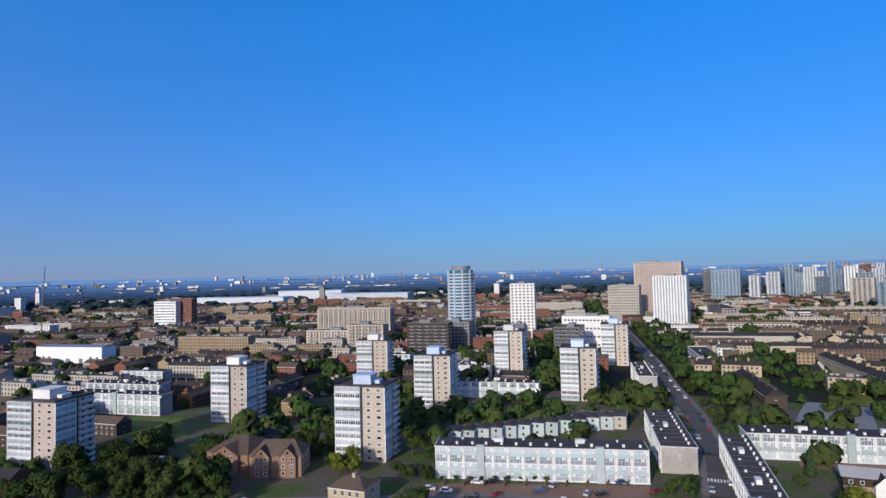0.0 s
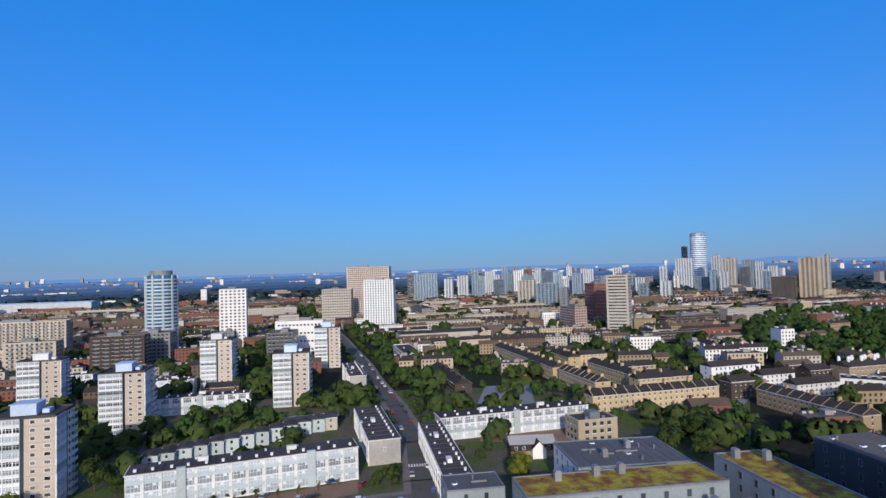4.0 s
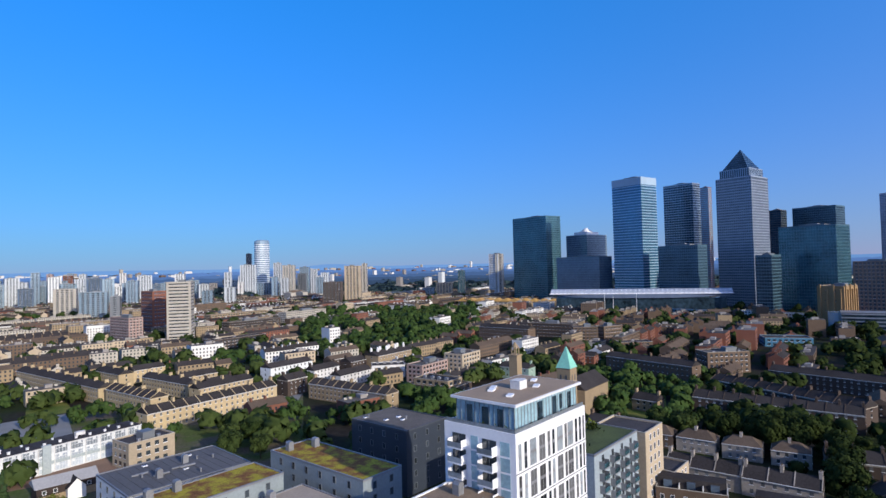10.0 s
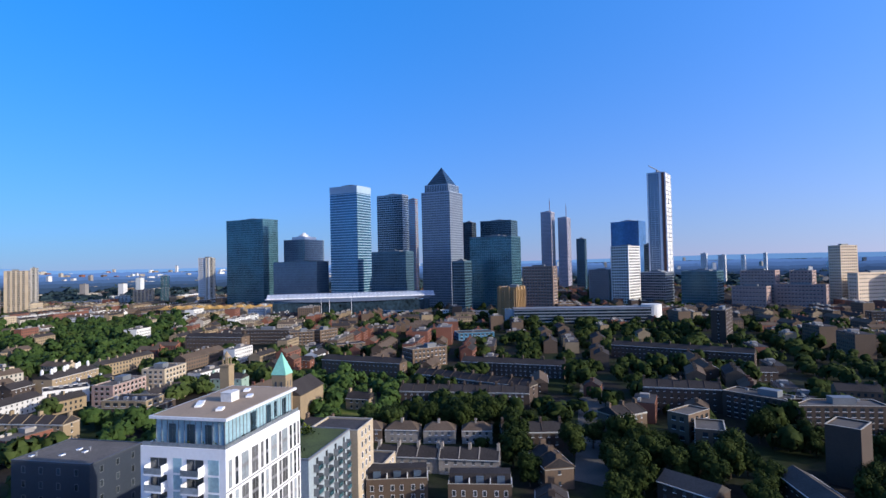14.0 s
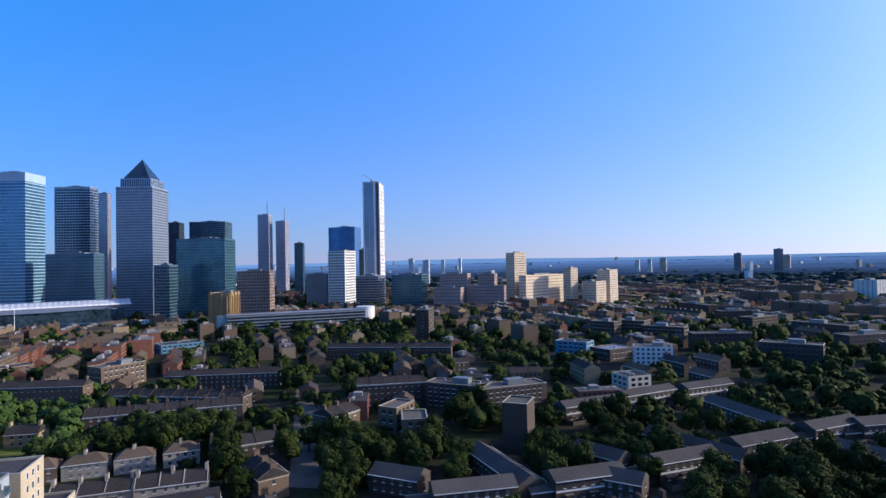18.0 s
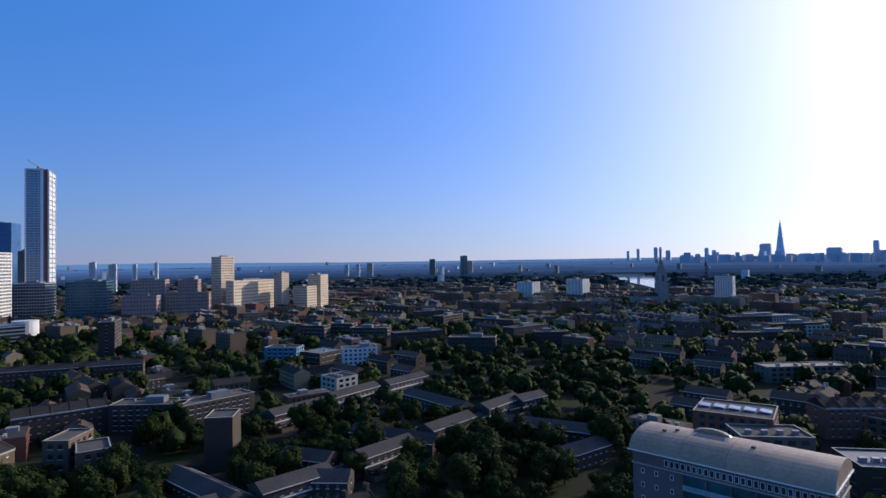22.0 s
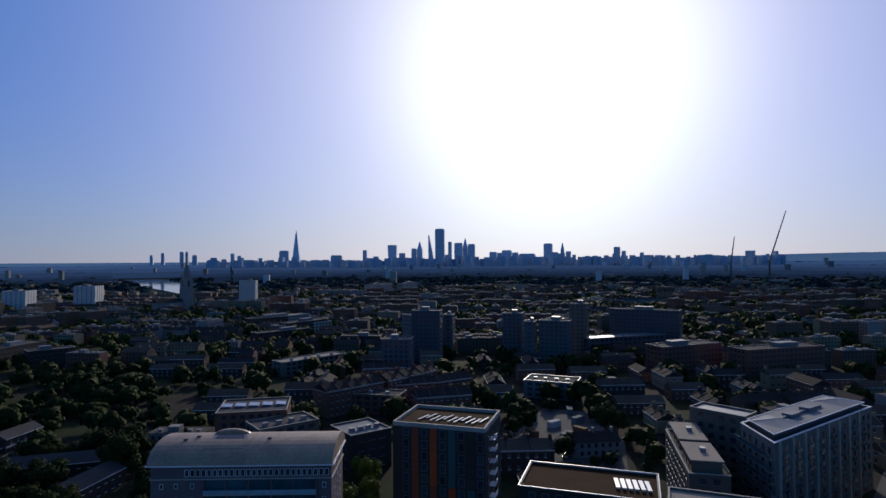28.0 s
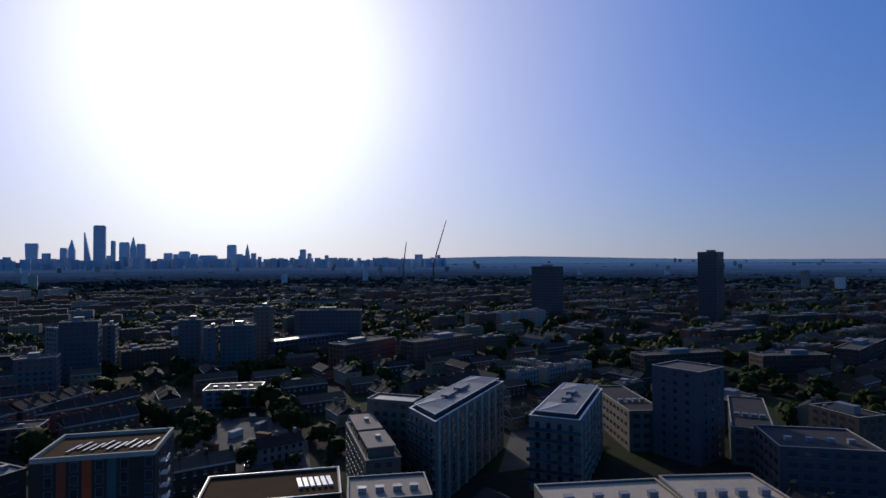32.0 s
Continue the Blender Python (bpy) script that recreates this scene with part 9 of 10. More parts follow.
for k, (x, y, rot) in enumerate(((-118, -190, 20), (-124, -196, 24), (-133, -200, 110), (-128, -212, 15), (-141, -214, 20), (-113, -204, 100), (-122, -221, 18), (-146, -228, 60), (-106, -186, 20))):
    container(x, y, rot, (("white", (0.42, 0.42, 0.40)), ("grey", (0.18, 0.19, 0.20)), ("rust-brown", (0.16, 0.08, 0.05)))[k % 3])
for k, (x, y, rot) in enumerate(((-112, -178, 50), (-115, -181, 50), (-119, -184, 48), (-137, -190, 40), (-140, -194, 40))):
    car(x, y, rot, (0, 2, 0, 1, 0)[k])

# groves and garden trees
grove((-127, 181), (-99, 178), (-130, 233), (-168, 238), 14, '0012336')
grove((-95, 177), (-70, 174), (-91, 228), (-125, 233), 10, '0012336')
grove((-110, 224), (-95, 222), (-118, 276), (-137, 278), 5, '0012336')
grove((-62, 240), (-41, 237), (-56, 331), (-86, 336), 10, '0012336')
grove((-144, 363), (-130, 360), (-191, 532), (-214, 537), 5, '0012336')
grove((-91, 417), (-49, 408), (-64, 533), (-119, 547), 12, '0012336')
grove((14, 267), (52, 261), (62, 311), (17, 318), 5, '0012336')
grove((57, 272), (80, 268), (88, 292), (62, 296), 3, '0012336')
grove((57, 365), (85, 360), (106, 446), (72, 453), 10, '0012336')
grove((93, 321), (104, 319), (138, 423), (124, 426), 5, '0012336')
grove((144, 359), (166, 355), (229, 488), (200, 496), 16, '0012336')
grove((122, 274), (149, 269), (194, 349), (159, 356), 8, '0012336')
grove((206, 358), (215, 356), (299, 492), (286, 495), 5, '335')
grove((197, 320), (220, 316), (275, 393), (246, 399), 5, '0012336')
grove((-63, 348), (-49, 346), (-58, 410), (-74, 413), 4, '0012336')
grove((200, 496), (241, 486), (297, 598), (248, 614), 10, '0012336')
grove((-29, 200), (-11, 198), (-12, 211), (-31, 214), 3, '44')
grove((-8, 169), (2, 168), (2, 184), (-9, 185), 4, '0012336')
grove((94, 178), (100, 177), (134, 235), (126, 236), 4, '6026')
grove((-68, 174), (-51, 172), (-55, 188), (-74, 190), 5, '0012336')
grove((-90, 221), (-69, 218), (-79, 251), (-104, 254), 6, '0126')
grove((-39, 196), (-30, 195), (-37, 245), (-49, 247), 5, '026')
grove((-9, 187), (2, 186), (3, 231), (-11, 233), 5, '026')
grove((17, 275), (62, 269), (68, 295), (19, 303), 3, '012')
grove((-101, 183), (-84, 181), (-103, 223), (-124, 225), 6, '0136')
grove((-58, 217), (-39, 215), (-43, 237), (-64, 240), 3, '02')
grove((-430, 827), (-323, 794), (-616, 1515), (-850, 1635), 24, '0012336')
grove((241, 983), (301, 955), (428, 1355), (347, 1412), 16, '0012336')
grove((166, 279), (184, 255), (272, 376), (246, 414), 8, '0012336')
grove((182, 224), (196, 206), (230, 242), (214, 263), 5, '0012336')
grove((123, 182), (127, 177), (141, 196), (136, 202), 1, '55')
grove((184, 179), (191, 171), (216, 194), (209, 203), 2, '44')
grove((170, 137), (181, 124), (226, 154), (212, 170), 5, '331')
grove((206, 138), (221, 120), (270, 146), (253, 168), 8, '0012336')
grove((100, 193), (105, 187), (124, 220), (118, 227), 6, '2266')
grove((108, 150), (114, 143), (128, 161), (121, 169), 2, '2664')
grove((110, 181), (121, 169), (130, 181), (119, 194), 2, '266')
grove((128, 147), (135, 139), (145, 150), (138, 159), 1, '266')
grove((95, 198), (107, 196), (129, 235), (115, 237), 7, '266')
grove((67, 165), (77, 164), (83, 177), (73, 178), 4, '662')
grove((134, 225), (139, 218), (173, 270), (166, 279), 5, '26')
grove((227, 93), (245, 72), (307, 90), (286, 116), 14, '0012336')
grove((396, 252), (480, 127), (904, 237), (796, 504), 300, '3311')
grove((330, 278), (347, 254), (414, 303), (395, 332), 10, '0012336')
grove((688, 600), (713, 542), (1126, 854), (1104, 961), 16, '311')
grove((557, 902), (598, 806), (861, 1159), (815, 1320), 16, '0012336')
grove((328, 435), (358, 389), (473, 513), (437, 578), 10, '0012336')
grove((257, 409), (276, 381), (322, 444), (300, 478), 6, '0012336')
grove((293, 14), (280, -72), (367, -95), (388, 19), 50, '0012336')
grove((241, -9), (236, -51), (276, -60), (283, -11), 16, '0012336')
grove((219, -56), (216, -77), (282, -101), (286, -73), 14, '0012336')
grove((174, -50), (172, -57), (212, -71), (215, -62), 3, '31')
grove((167, -79), (164, -92), (208, -118), (213, -101), 4, '1100')
grove((236, -24), (227, -59), (283, -74), (295, -30), 12, '0133')
grove((250, 13), (248, 4), (304, 5), (307, 16), 5, '03')
grove((241, -5), (238, -19), (343, -28), (348, -8), 8, '01')
grove((281, -109), (278, -127), (375, -173), (379, -148), 14, '0012336')
grove((152, -72), (149, -98), (196, -129), (200, -95), 16, '0012336')
grove((354, -163), (333, -278), (550, -461), (604, -279), 70, '0012336')
grove((366, -98), (362, -122), (502, -171), (510, -137), 10, '0012336')
grove((288, 25), (286, 11), (387, 15), (391, 34), 10, '0012336')
grove((238, 94), (235, 68), (291, 84), (296, 116), 12, '0012336')
grove((569, -91), (542, -195), (686, -248), (729, -117), 30, '0012336')
grove((241, -28), (225, -42), (317, -60), (341, -39), 12, '0012336')
grove((244, -41), (226, -57), (276, -70), (299, -50), 8, '0012336')
grove((179, -48), (170, -57), (211, -71), (223, -60), 3, '33')
grove((197, -76), (187, -85), (245, -111), (258, -99), 6, '0012336')
grove((158, -73), (146, -84), (201, -116), (218, -101), 8, '0012336')
grove((150, -92), (133, -108), (167, -137), (190, -117), 9, '0012336')
grove((187, -150), (175, -161), (223, -206), (239, -192), 10, '0012336')
grove((127, -126), (116, -137), (134, -158), (147, -146), 8, '0012336')
grove((144, -149), (137, -156), (190, -217), (201, -208), 8, '0012336')
grove((124, -150), (111, -163), (139, -205), (156, -190), 9, '0012336')
grove((134, -198), (117, -213), (142, -259), (163, -241), 8, '0012336')
grove((80, -141), (65, -154), (81, -191), (98, -174), 10, '0012336')
grove((139, -318), (116, -337), (144, -419), (173, -395), 16, '0012336')
grove((117, -237), (103, -250), (126, -308), (144, -293), 8, '0012336')
grove((66, -171), (50, -186), (60, -225), (80, -207), 14, '0012336')
grove((73, -276), (46, -300), (64, -427), (104, -394), 40, '0012336')
grove((142, -363), (104, -394), (141, -539), (194, -498), 16, '0012336')
grove((251, -223), (211, -257), (303, -369), (362, -322), 40, '0012336')
grove((349, -254), (309, -286), (531, -492), (606, -442), 30, '0012336')
grove((439, -182), (362, -243), (470, -316), (574, -238), 44, '0012336')
grove((387, -108), (367, -125), (484, -164), (511, -143), 8, '33')
grove((296, -144), (256, -178), (314, -220), (365, -178), 16, '0012336')
grove((317, -357), (281, -386), (394, -542), (448, -505), 14, '0012336')
grove((676, -78), (417, -280), (584, -393), (985, -114), 50, '0012336')
grove((245, -413), (197, -451), (273, -626), (342, -578), 16, '0012336')
grove((139, -291), (82, -295), (129, -467), (221, -465), 30, '0012336')
grove((107, -361), (49, -364), (73, -548), (162, -547), 30, '0012336')
grove((52, -202), (28, -204), (37, -272), (69, -270), 10, '0012336')
grove((70, -173), (48, -175), (60, -215), (86, -214), 7, '0012336')
grove((45, -232), (22, -234), (34, -364), (71, -363), 20, '0012336')
grove((35, -469), (-29, -471), (-51, -823), (61, -827), 30, '0012336')
grove((21, -320), (-10, -322), (-12, -366), (24, -365), 8, '44')
grove((-27, -159), (-38, -159), (-44, -187), (-32, -186), 4, '44')
grove((32, -155), (18, -156), (21, -182), (37, -180), 8, '0012336')
grove((-21, -348), (-68, -350), (-92, -473), (-29, -471), 14, '0012336')
grove((-99, -198), (-121, -185), (-159, -242), (-129, -259), 5, '0012336')
grove((-437, -523), (-470, -502), (-792, -845), (-740, -884), 16, '0012336')
grove((-349, -223), (-385, -202), (-531, -279), (-483, -308), 12, '0012336')
grove((-132, -309), (-149, -299), (-166, -332), (-147, -344), 3, '44')
grove((-134, -196), (-146, -189), (-178, -231), (-164, -239), 4, '0012336')
grove((-408, -406), (-540, -323), (-806, -481), (-616, -612), 40, '0012336')
grove((-342, -163), (-357, -143), (-497, -199), (-477, -227), 10, '0012336')
grove((-313, -68), (-330, -46), (-422, -59), (-401, -87), 14, '0012336')
grove((-462, -321), (-507, -260), (-886, -453), (-810, -563), 24, '0012336')
grove((-511, -119), (-565, -47), (-792, -65), (-718, -167), 16, '0012336')
grove((-292, -41), (-316, -10), (-357, -11), (-330, -46), 8, '0012336')
grove((40, -160), (76, -150), (70, -216), (36, -214), 16, '0012336')
grove((96, -150), (150, -140), (150, -235), (96, -235), 22, '0012336')
grove((60, -240), (130, -250), (120, -330), (60, -320), 24, '0012336')

grove((172, -158), (196, -150), (206, -176), (180, -186), 12, '0136')
grove((160, -165), (180, -190), (190, -215), (170, -215), 10, '0136')

# street trees along the avenue
for (xa, ya), (xb, yb) in zip(AVENUE[1:7], AVENUE[2:8]):
    L = math.hypot(xb - xa, yb - ya)
    for k in range(int(L / 15)):
        for sd in (-1, 1):
            f = (k + 0.5 + 0.2 * sd) * 15 / L
            x, y = xa + (xb - xa) * f + sd * 8.6 * (yb - ya) / L, ya + (yb - ya) * f - sd * 8.6 * (xb - xa) / L
            if free(x, y, 1.2) and (k * 3 + sd) % 4:
                tree(x, y, (2, 6, 0, 6)[(k + sd) % 4], 0.85 + 0.1 * (k % 3))

# lawns, paving, courts and fences
patch([(-96, -180), (-122, -168), (-160, -222), (-140, -240), (-112, -225)], ASPHALT, "gravelled yard among apartment blocks", "yard", 0.05)
patch([(-71, 97), (-46, 111), (-19, 118), (9, 120), (37, 114), (62, 103), (84, 85), (102, 64), (293, 183), (242, 246), (178, 295), (105, 329), (26, 344), (-55, 341), (-132, 319), (-203, 279)], ESTATE, 'worn grass and paved paths between the estate blocks', 'estate ground', 0.03)
patch([(-15.7, 285.1), (7.6, 279.6), (4.9, 350.4), (-14.0, 353.6)], LAWN, 'mown lawn between the tower blocks', 'lawn', 0.06)
patch([(26.9, 268.5), (85.1, 276.0), (76.2, 305.5), (24.5, 300.4)], LAWN, 'mown lawn with trees behind the white block', 'lawn', 0.06)
patch([(53.4, 342.2), (79.5, 337.8), (98.5, 416.3), (74.6, 421.1)], LAWN, 'mown lawn at the foot of a tower', 'lawn', 0.06)
patch([(-151.1, 273.5), (-104.8, 262.8), (-125.1, 306.7), (-164.8, 300.9)], LAWN, 'mown lawn beside the maisonettes', 'lawn', 0.06)
patch([(-0.9, 181.8), (68.5, 174.3), (72.8, 185.0), (2.9, 194.9)], BRICKPAVE, 'brown paved forecourt of the white block', 'paving', 0.06)
patch([(166.8, 252.9), (186.3, 229.1), (218.4, 273.5), (195.3, 287.3)], COURT, 'grey sports court beside the school', 'court', 0.06)
patch([(201.7, 279.2), (220.6, 270.8), (251.8, 321.2), (235.3, 325.2)], LAWN, 'green lawn beside the school', 'lawn', 0.06)
patch([(130.8, 197.2), (159.6, 175.0), (170.7, 194.3), (142.3, 214.3)], BRICKPAVE, 'paved yard behind the white slab', 'paving', 0.06)
patch([(224.2, 186.3), (245.2, 160.4), (282.3, 177.0), (258.6, 202.2)], COURT, 'grey car park behind the terrace', 'car park', 0.06)
patch([(277.1, 11.2), (268.7, -12.7), (322.9, -15.6), (327.8, 16.2)], LAWN, 'churchyard lawn under trees', 'lawn', 0.06)
patch([(175.7, -70.7), (166.8, -79.0), (300.1, -139.5), (310.8, -130.1)], ASPHALT, 'dark asphalt street between the trees', 'street', 0.06)
patch([(-102.1, -156.8), (-118.7, -151.5), (-146.3, -189.6), (-127.8, -188.5)], ASPHALT, 'dark asphalt street with parked cars', 'street', 0.06)
patch([(-160.5, -107.0), (-171.9, -100.6), (-215.0, -123.4), (-204.4, -129.4)], ASPHALT, 'grey paved court between apartment blocks', 'paving', 0.06)
fence(123.4, 223.6, 126.5, 218.7)
fence(119.3, 214.6, 122.9, 209.3)
fence(115.5, 206.3, 119.5, 200.5)
fence(111.9, 198.5, 116.4, 192.4)
fence(108.6, 191.3, 113.5, 184.8)
fence(105.5, 184.6, 110.7, 177.8)
fence(102.6, 178.3, 108.2, 171.2)
fence(99.9, 172.4, 105.8, 165.0)
fence(97.4, 166.8, 103.6, 159.2)
fence(7.7, 195.9, 6.3, 191.4)
fence(14.5, 194.8, 13.0, 190.5)
fence(21.2, 193.8, 19.6, 189.6)
fence(27.8, 192.7, 26.1, 188.6)
fence(34.4, 191.6, 32.6, 187.7)
fence(41.0, 190.6, 39.0, 186.8)
fence(47.5, 189.6, 45.4, 185.9)
fence(54.0, 188.5, 51.8, 185.0)
fence(60.4, 187.5, 58.1, 184.1)
fence(66.7, 186.5, 64.4, 183.2)
car(17.8, 192.7, -17, 0)
car(23.0, 193.1, 19, 1)
car(42.1, 187.5, 55, 2)
car(64.5, 187.5, 1, 3)
car(72.3, 179.3, 37, 4)
car(7.2, 186.5, -17, 5)
car(55.0, 178.5, 19, 6)
car(50.9, 179.4, 55, 7)
car(36.6, 183.2, 1, 8)
car(23.0, 182.4, 37, 9)
car(1.8, 189.0, -17, 10)
car(-2.7, 186.1, 19, 11)
tree(6.2, 197.1, 6, 0.3)
tree(10.9, 196.1, 6, 0.35)
tree(15.6, 195.0, 6, 0.4)
tree(19.5, 195.6, 6, 0.3)
tree(24.1, 194.6, 6, 0.35)
tree(27.8, 193.6, 6, 0.4)
tree(32.6, 194.1, 6, 0.3)
tree(37.2, 193.1, 6, 0.35)
tree(40.8, 192.2, 6, 0.4)
tree(45.7, 192.7, 6, 0.3)
tree(49.2, 191.7, 6, 0.35)
tree(53.7, 190.7, 6, 0.4)
tree(58.6, 191.2, 6, 0.3)
tree(62.1, 190.3, 6, 0.35)
tree(66.4, 189.3, 6, 0.4)
tree(70.4, 189.8, 6, 0.3)
fence(142.3, 214.3, 156.8, 201.1)
fence(146.9, 167.7, 157.9, 163.4)

# ---------- the rest of the town ----------
FR = random.Random(21)
ROOFS = (SLATE, TILE, FELT, FELT2, mat("dull grey sheet", (0.15, 0.15, 0.155), 0.9, var=0.3, spec=0.05))
VIEW = lambda a: not 44 < a < 82


def bearing(x, y):
    return math.degrees(math.atan2(-x, y))


FARWALLS = (TAN, BROWN4, RENDER, STONE, RED, SAND, PANEL, CONC)


def roofed(hs, x, y, wl, wd, hh, a, mi, rm, z=0.0, pitch=2.6, detail=1):
    """A plain house range: walls, pitched or flat roof, chimneys and rows of windows on the front that faces the
    camera.
    """
    ca, sa = math.cos(a), math.sin(a)
    hs.rbox((x, y, z - 1), (wl, wd, hh + 1), a, mi)
    if hh < 10 and rm < 10:
        k = len(hs.v)
        for px, py, pz in ((-1, -1, 0), (1, -1, 0), (1, 1, 0), (-1, 1, 0), (-1, 0, 1), (1, 0, 1)):
            qx, qy = px * (wl / 2 + .2), py * (wd / 2 + .3)
            hs.v.append((x + qx * ca - qy * sa, y + qx * sa + qy * ca, z + hh + pz * pitch))
        hs.f += [(k, k + 1, k + 5, k + 4), (k + 2, k + 3, k + 4, k + 5), (k + 1, k + 2, k + 5), (k + 3, k, k + 4)]
        hs.m += [rm, rm, mi, mi]
        if detail:
            for c in range(max(1, int(wl / 7))):
                q = -wl / 2 + 1.5 + c * 7
                hs.rbox((x + q * ca, y + q * sa, z + hh + pitch * 0.55), (0.8, 1.7, pitch * 0.45 + 1.3), a, mi)
    else:
        hs.rbox((x, y, z + hh), (wl * 0.985, wd * 0.96, 0.25), a, rm)
        hs.rbox((x + wl * .1 * ca, y + wl * .1 * sa, z + hh), (wl * 0.2, wd * 0.4, 2.0), a, 7)
        if detail:
            for c in (-0.35, -0.2, 0.32):
                hs.rbox((x + wl * c * ca - wd * .2 * sa, y + wl * c * sa + wd * .2 * ca, z + hh), (1.6, 1.2, 1.1), a, 3)
    if detail:
        sd = 1 if x * sa - y * ca > 0 else -1
        ox, oy = -sd * (wd / 2 + 0.07) * sa, sd * (wd / 2 + 0.07) * ca
        for k in range(int(hh / 2.7)):
            zz = z + 0.9 + k * 2.7
            for c in range(int(wl / 2.6)):
                q = -wl / 2 + 1.4 + c * 2.6
                p, w = (x + q * ca + ox, y + q * sa + oy), (0.55 * ca, 0.55 * sa)
                hs.face([(p[0] - w[0], p[1] - w[1], zz), (p[0] + w[0], p[1] + w[1], zz), (p[0] + w[0], p[1] + w[1], zz + 1.4), (p[0] - w[0], p[1] - w[1], zz + 1.4)], 13)


def town(r0, r1, cx, cy, dens, wood, lod):
    """Terraces, blocks and trees that nobody could count, in rows on a street grid, between two distances."""
    hs, lit, shady = Soup(), Leaves(), Leaves()
    n = int(r1 / cx) + 1
    for j in range(-int(r1 / cy) - 1, int(r1 / cy) + 2):
        slip = FR.uniform(-.15, .15) * cy
        for i in range(-n, n + 1):
            run = random.Random((i // 3) * 7919 + j * 104729 + lod)
            turn, kind, wall, roof, tall = run.random(), run.random(), run.random(), run.random(), run.random()
            g = radians(-17 + (24 * noise.noise((i * cx * 0.0021, j * cy * 0.0021, 9.0)) if lod else 0))
            cg, sg = math.cos(radians(-17)), math.sin(radians(-17))
            u, v = i * cx, j * cy + slip
            x, y = u * cg - v * sg, u * sg + v * cg
            r = math.hypot(x, y)
            pick, pick2 = FR.random(), FR.random()
            if not r0 < r < r1 or not VIEW(bearing(x, y)) or not free(x, y, 3.0):
                continue
            b = bearing(x, y)
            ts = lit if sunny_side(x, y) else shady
            west = b > 80 or b < -150
            w = noise.noise((x * 0.0035, y * 0.0035, 3.1)) * 0.55 + wood
            if lod > 1:
                if r > 2750 and pick2 < (0.975 if west or b < -100 else 0.80):
                    continue
                if r < 2750 and pick2 < w + (0.14 if west else 0):
                    for _ in range(2):
                        ts.crown(x + FR.uniform(-.5, .5) * cx, y + FR.uniform(-.5, .5) * cy, ground_z(x, y) - 3.5, FR.uniform(9, 19), FR, 3, 0.5)
                    continue
                if pick > dens:
                    continue
                wl, wd = FR.uniform(14, 60), FR.uniform(10, 22)
                hh = FR.choice((5, 6, 6, 7, 8, 9, 12)) if pick2 < 0.975 else FR.uniform(25, 50)
                if hh > 20:
                    wl, wd = FR.uniform(12, 22), 14
                elif r > 2750:
                    # up the far slope, heights stretched so roofs clear the nearer belt from the camera
                    hh = 70 - r * math.tan(radians(1.0 - 0.00056 * (r - 2650))) - ground_z(x, y) + FR.uniform(-9, 0)
                roofed(hs, x + FR.uniform(-.4, .4) * cx, y, wl, wd, hh, g, FR.choice((7, 3, 2, 6) if hh > 20 else ((7, 7, 3, 1, 1, 0, 2) if r < 2600 else (3, 2, 7, 7, 0, 1, 4)) if not west else (7, 1, 1, 4, 7, 3)), 8 + FR.choice((0, 1, 2, 3, 3, 4)), ground_z(x, y), 2.0, 0)
                continue
            if (west or b > -18) and lod == 1:
                w += 0.26 if 120 < b or b < -160 else 0.12
            if pick2 < w * 0.8:
                for _ in range(3 if r < 900 else 2):
                    px, py = x + FR.uniform(-.5, .5) * cx, y + FR.uniform(-.5, .5) * cy
                    if free(px, py, 2.5):
                        ts.crown(px, py, -0.6, FR.uniform(2.6, 6.2), FR, level_at(x, y))
                if pick2 < w * 0.55:
                    continue
            if not free(x, y, cy * 0.35) or pick > dens:
                continue
            if -80 < b < 14 and r < (350 if b > -50 else 260):
                continue
            ok = free(x + cg * cx * .45, y + sg * cx * .45, 2.0) and free(x - cg * cx * .45, y - sg * cx * .45, 2.0)
            wl, wd = (cx + 0.2 if kind < 0.7 else cx * 0.8) if ok else cx * 0.45, min(cy * 0.5, 8.0 + 3.0 * kind)
            hh = (5.4, 5.8, 6.2, 8.2, 8.6, 11.0)[int(tall * 6)]
            if tall > 0.93 and r > 480:
                hh, wd = 12 + 90 * (tall - 0.93), 13
                wl = min(wl, 34)
            if r < 430:
                hh = min(hh, 8.6)
            # darker bricks to the west and south-east, partly standing in for shade there
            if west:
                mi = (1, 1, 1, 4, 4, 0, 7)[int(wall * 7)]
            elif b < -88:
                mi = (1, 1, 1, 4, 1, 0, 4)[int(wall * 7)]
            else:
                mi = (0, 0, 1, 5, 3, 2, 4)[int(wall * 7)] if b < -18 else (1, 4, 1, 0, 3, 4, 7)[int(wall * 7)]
            rm = 8 + ((0, 0, 0, 1, 1, 2, 3)[int(roof * 7)] if hh < 10 else (2, 2, 3, 4)[int(roof * 4)])
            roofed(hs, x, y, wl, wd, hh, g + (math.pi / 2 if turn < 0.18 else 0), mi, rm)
            # gardens behind the range
            for _ in range(2):
                px, py = x - sg * cy * .5 * FR.uniform(.8, 1.2) + cg * FR.uniform(-.5, .5) * cx, y + cg * cy * .5 * FR.uniform(.8, 1.2) + sg * FR.uniform(-.5, .5) * cx
                if FR.random() < 0.55 and free(px, py, 2.5):
                    ts.crown(px, py, -0.5, FR.uniform(1.8, 4.0), FR, level_at(x, y))
    name = "houses_beyond" if lod else "houses_near"
    ob = new(name, hs.mesh(name, *FARWALLS, *ROOFS, GLASS))
    tagged(ob, "brick and rendered houses and low blocks spreading over the town", "houses", kind="stuff")
    for ts, leaf in ((lit, LEAF_LIT), (shady, LEAF)):
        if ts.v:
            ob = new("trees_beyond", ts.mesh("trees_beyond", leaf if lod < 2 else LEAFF))
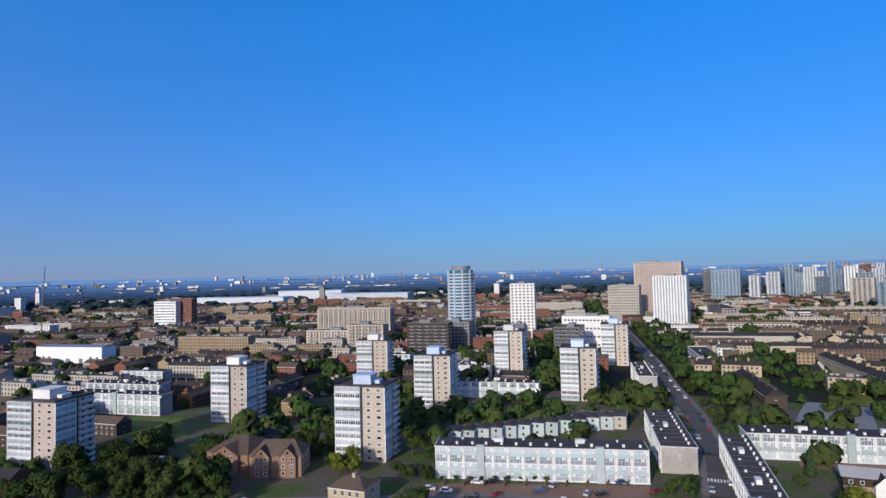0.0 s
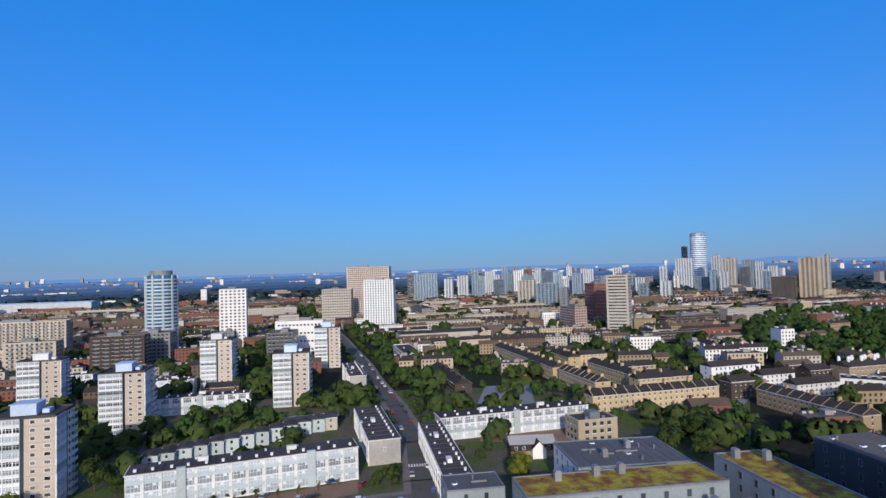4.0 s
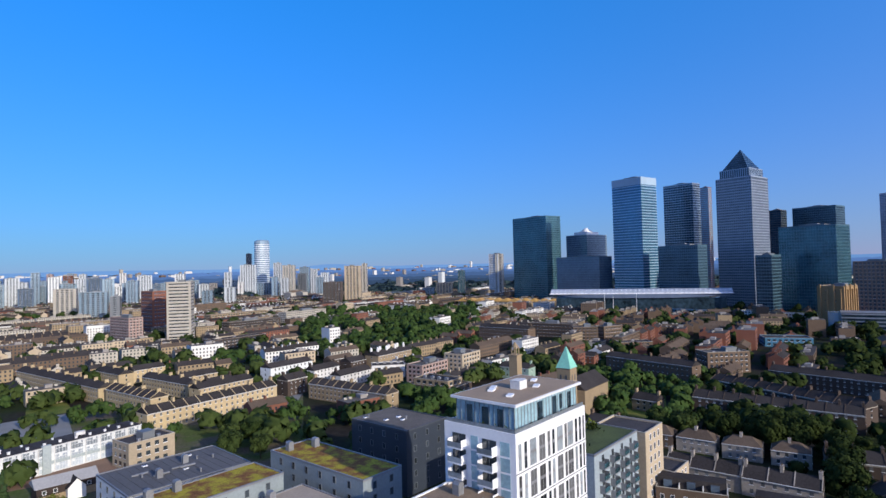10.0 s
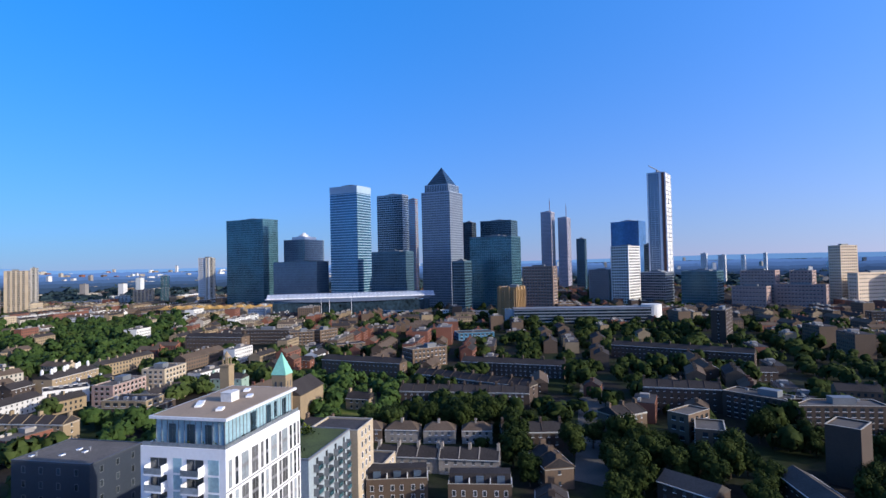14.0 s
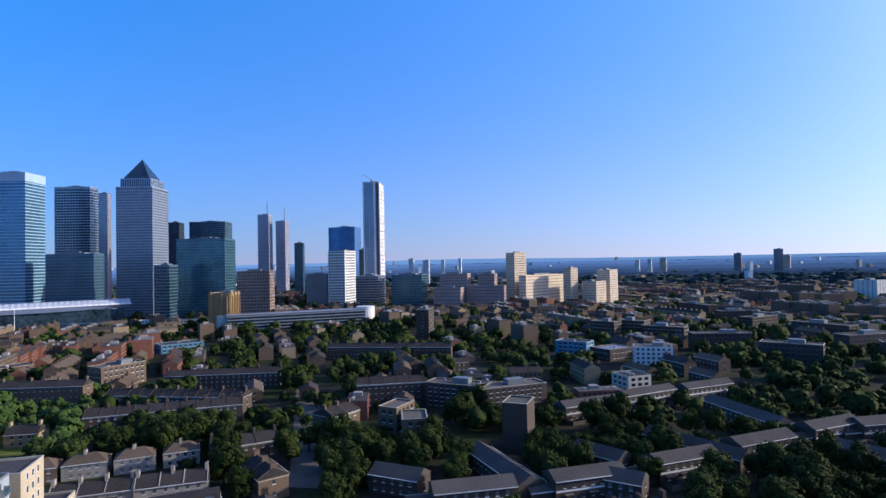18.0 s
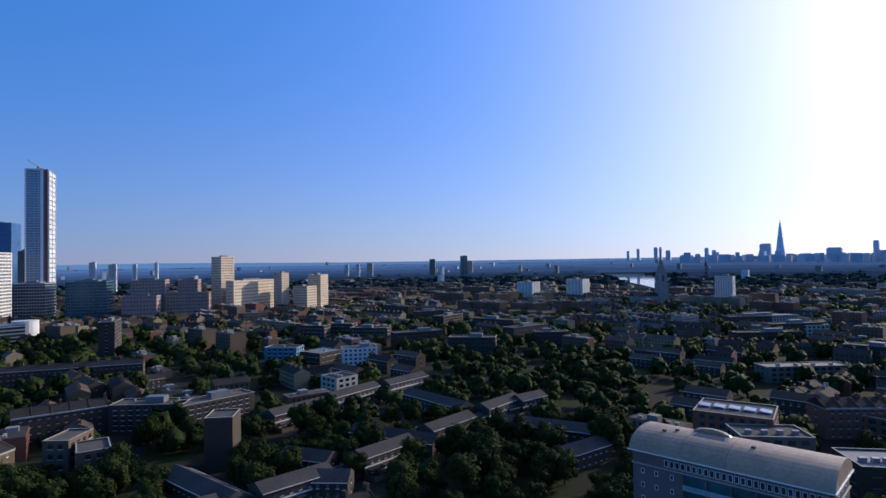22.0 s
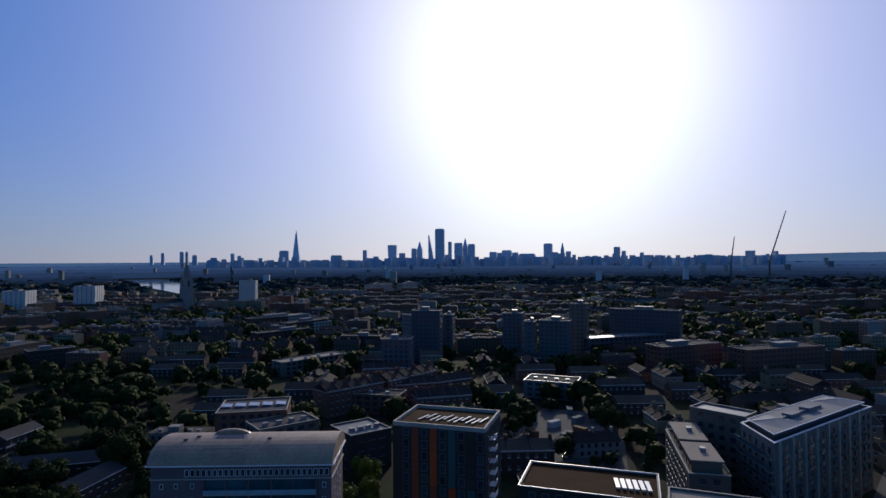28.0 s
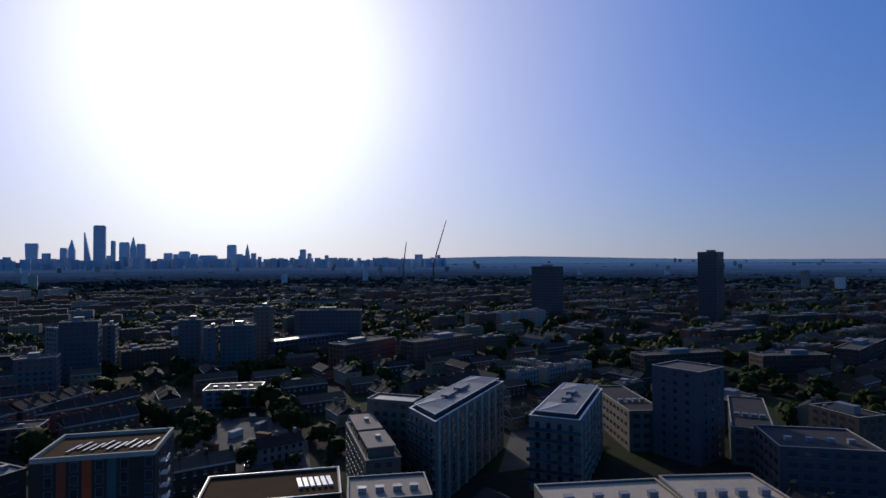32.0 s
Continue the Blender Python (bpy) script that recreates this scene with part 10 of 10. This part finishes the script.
            tagged(ob, "green trees between the houses of the town", "trees", kind="stuff")


# trees of gardens and streets
def scatter_trees(r0, r1, n, seed):
    r = random.Random(seed)
    for _ in range(n):
        a, d = r.uniform(-270, 44), math.sqrt(r.uniform(r0 * r0, r1 * r1))
        x, y = -d * math.sin(radians(a)), d * math.cos(radians(a))
        k = r.choice((0, 0, 1, 1, 2, 2, 3, 6, 6, 4 if r.random() < 0.4 else 0, 5 if r.random() < 0.3 else 2))
        if free(x, y, 2.5) and not (d < 215 and -80 < (a if a > -180 else a + 360) < -25):
            tree(x, y, k, r.uniform(0.75, 1.15))


scatter_trees(130, 270, 42, 5)


def near_houses():
    """Plain brick houses between the larger blocks."""
    r = random.Random(31)
    g = radians(-19)
    for i in range(-14, 15):
        for j in range(-18, 19):
            u, v = i * 32 + r.uniform(-4, 4), j * 24 + r.uniform(-3, 3)
            x, y = u * math.cos(g) - v * math.sin(g), u * math.sin(g) + v * math.cos(g)
            p, q, w = r.random(), r.random(), r.random()
            d = math.hypot(x, y)
            if not 150 < d < 430 or not VIEW(bearing(x, y)) or p > (0.8 if bearing(x, y) > 80 or bearing(x, y) < -140 else 0.45) or not free(x, y, 9):
                continue
            if d < (340 if bearing(x, y) > -50 else 250) and -80 < bearing(x, y) < 14:
                continue
            if not (free(x + 9, y - 3, 6) and free(x - 9, y + 3, 6)):
                continue
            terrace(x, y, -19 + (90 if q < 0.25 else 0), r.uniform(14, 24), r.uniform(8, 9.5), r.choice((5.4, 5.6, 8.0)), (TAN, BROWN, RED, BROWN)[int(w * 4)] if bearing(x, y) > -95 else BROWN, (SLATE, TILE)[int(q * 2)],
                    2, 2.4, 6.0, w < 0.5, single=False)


near_houses()
town(215, 430, 22, 19, 0.50, 0.55, 1)
town(430, 900, 24, 21, 0.85, 0.42, 1)
town(900, 1500, 34, 26, 0.85, 0.42, 1)
town(1500, 4600, 74, 46, 0.55, 0.60, 2)
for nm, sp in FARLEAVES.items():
    tagged(new(nm, sp.mesh(nm, PARK_LIT if nm == "park_trees" else LEAF)), "dense green trees of parks and gardens", "trees", kind="stuff")
for k, (e, height) in enumerate(TREES):
    if FIRST[k]:
        for ob in list(e.children) + [e]:
            bpy.data.objects.remove(ob)
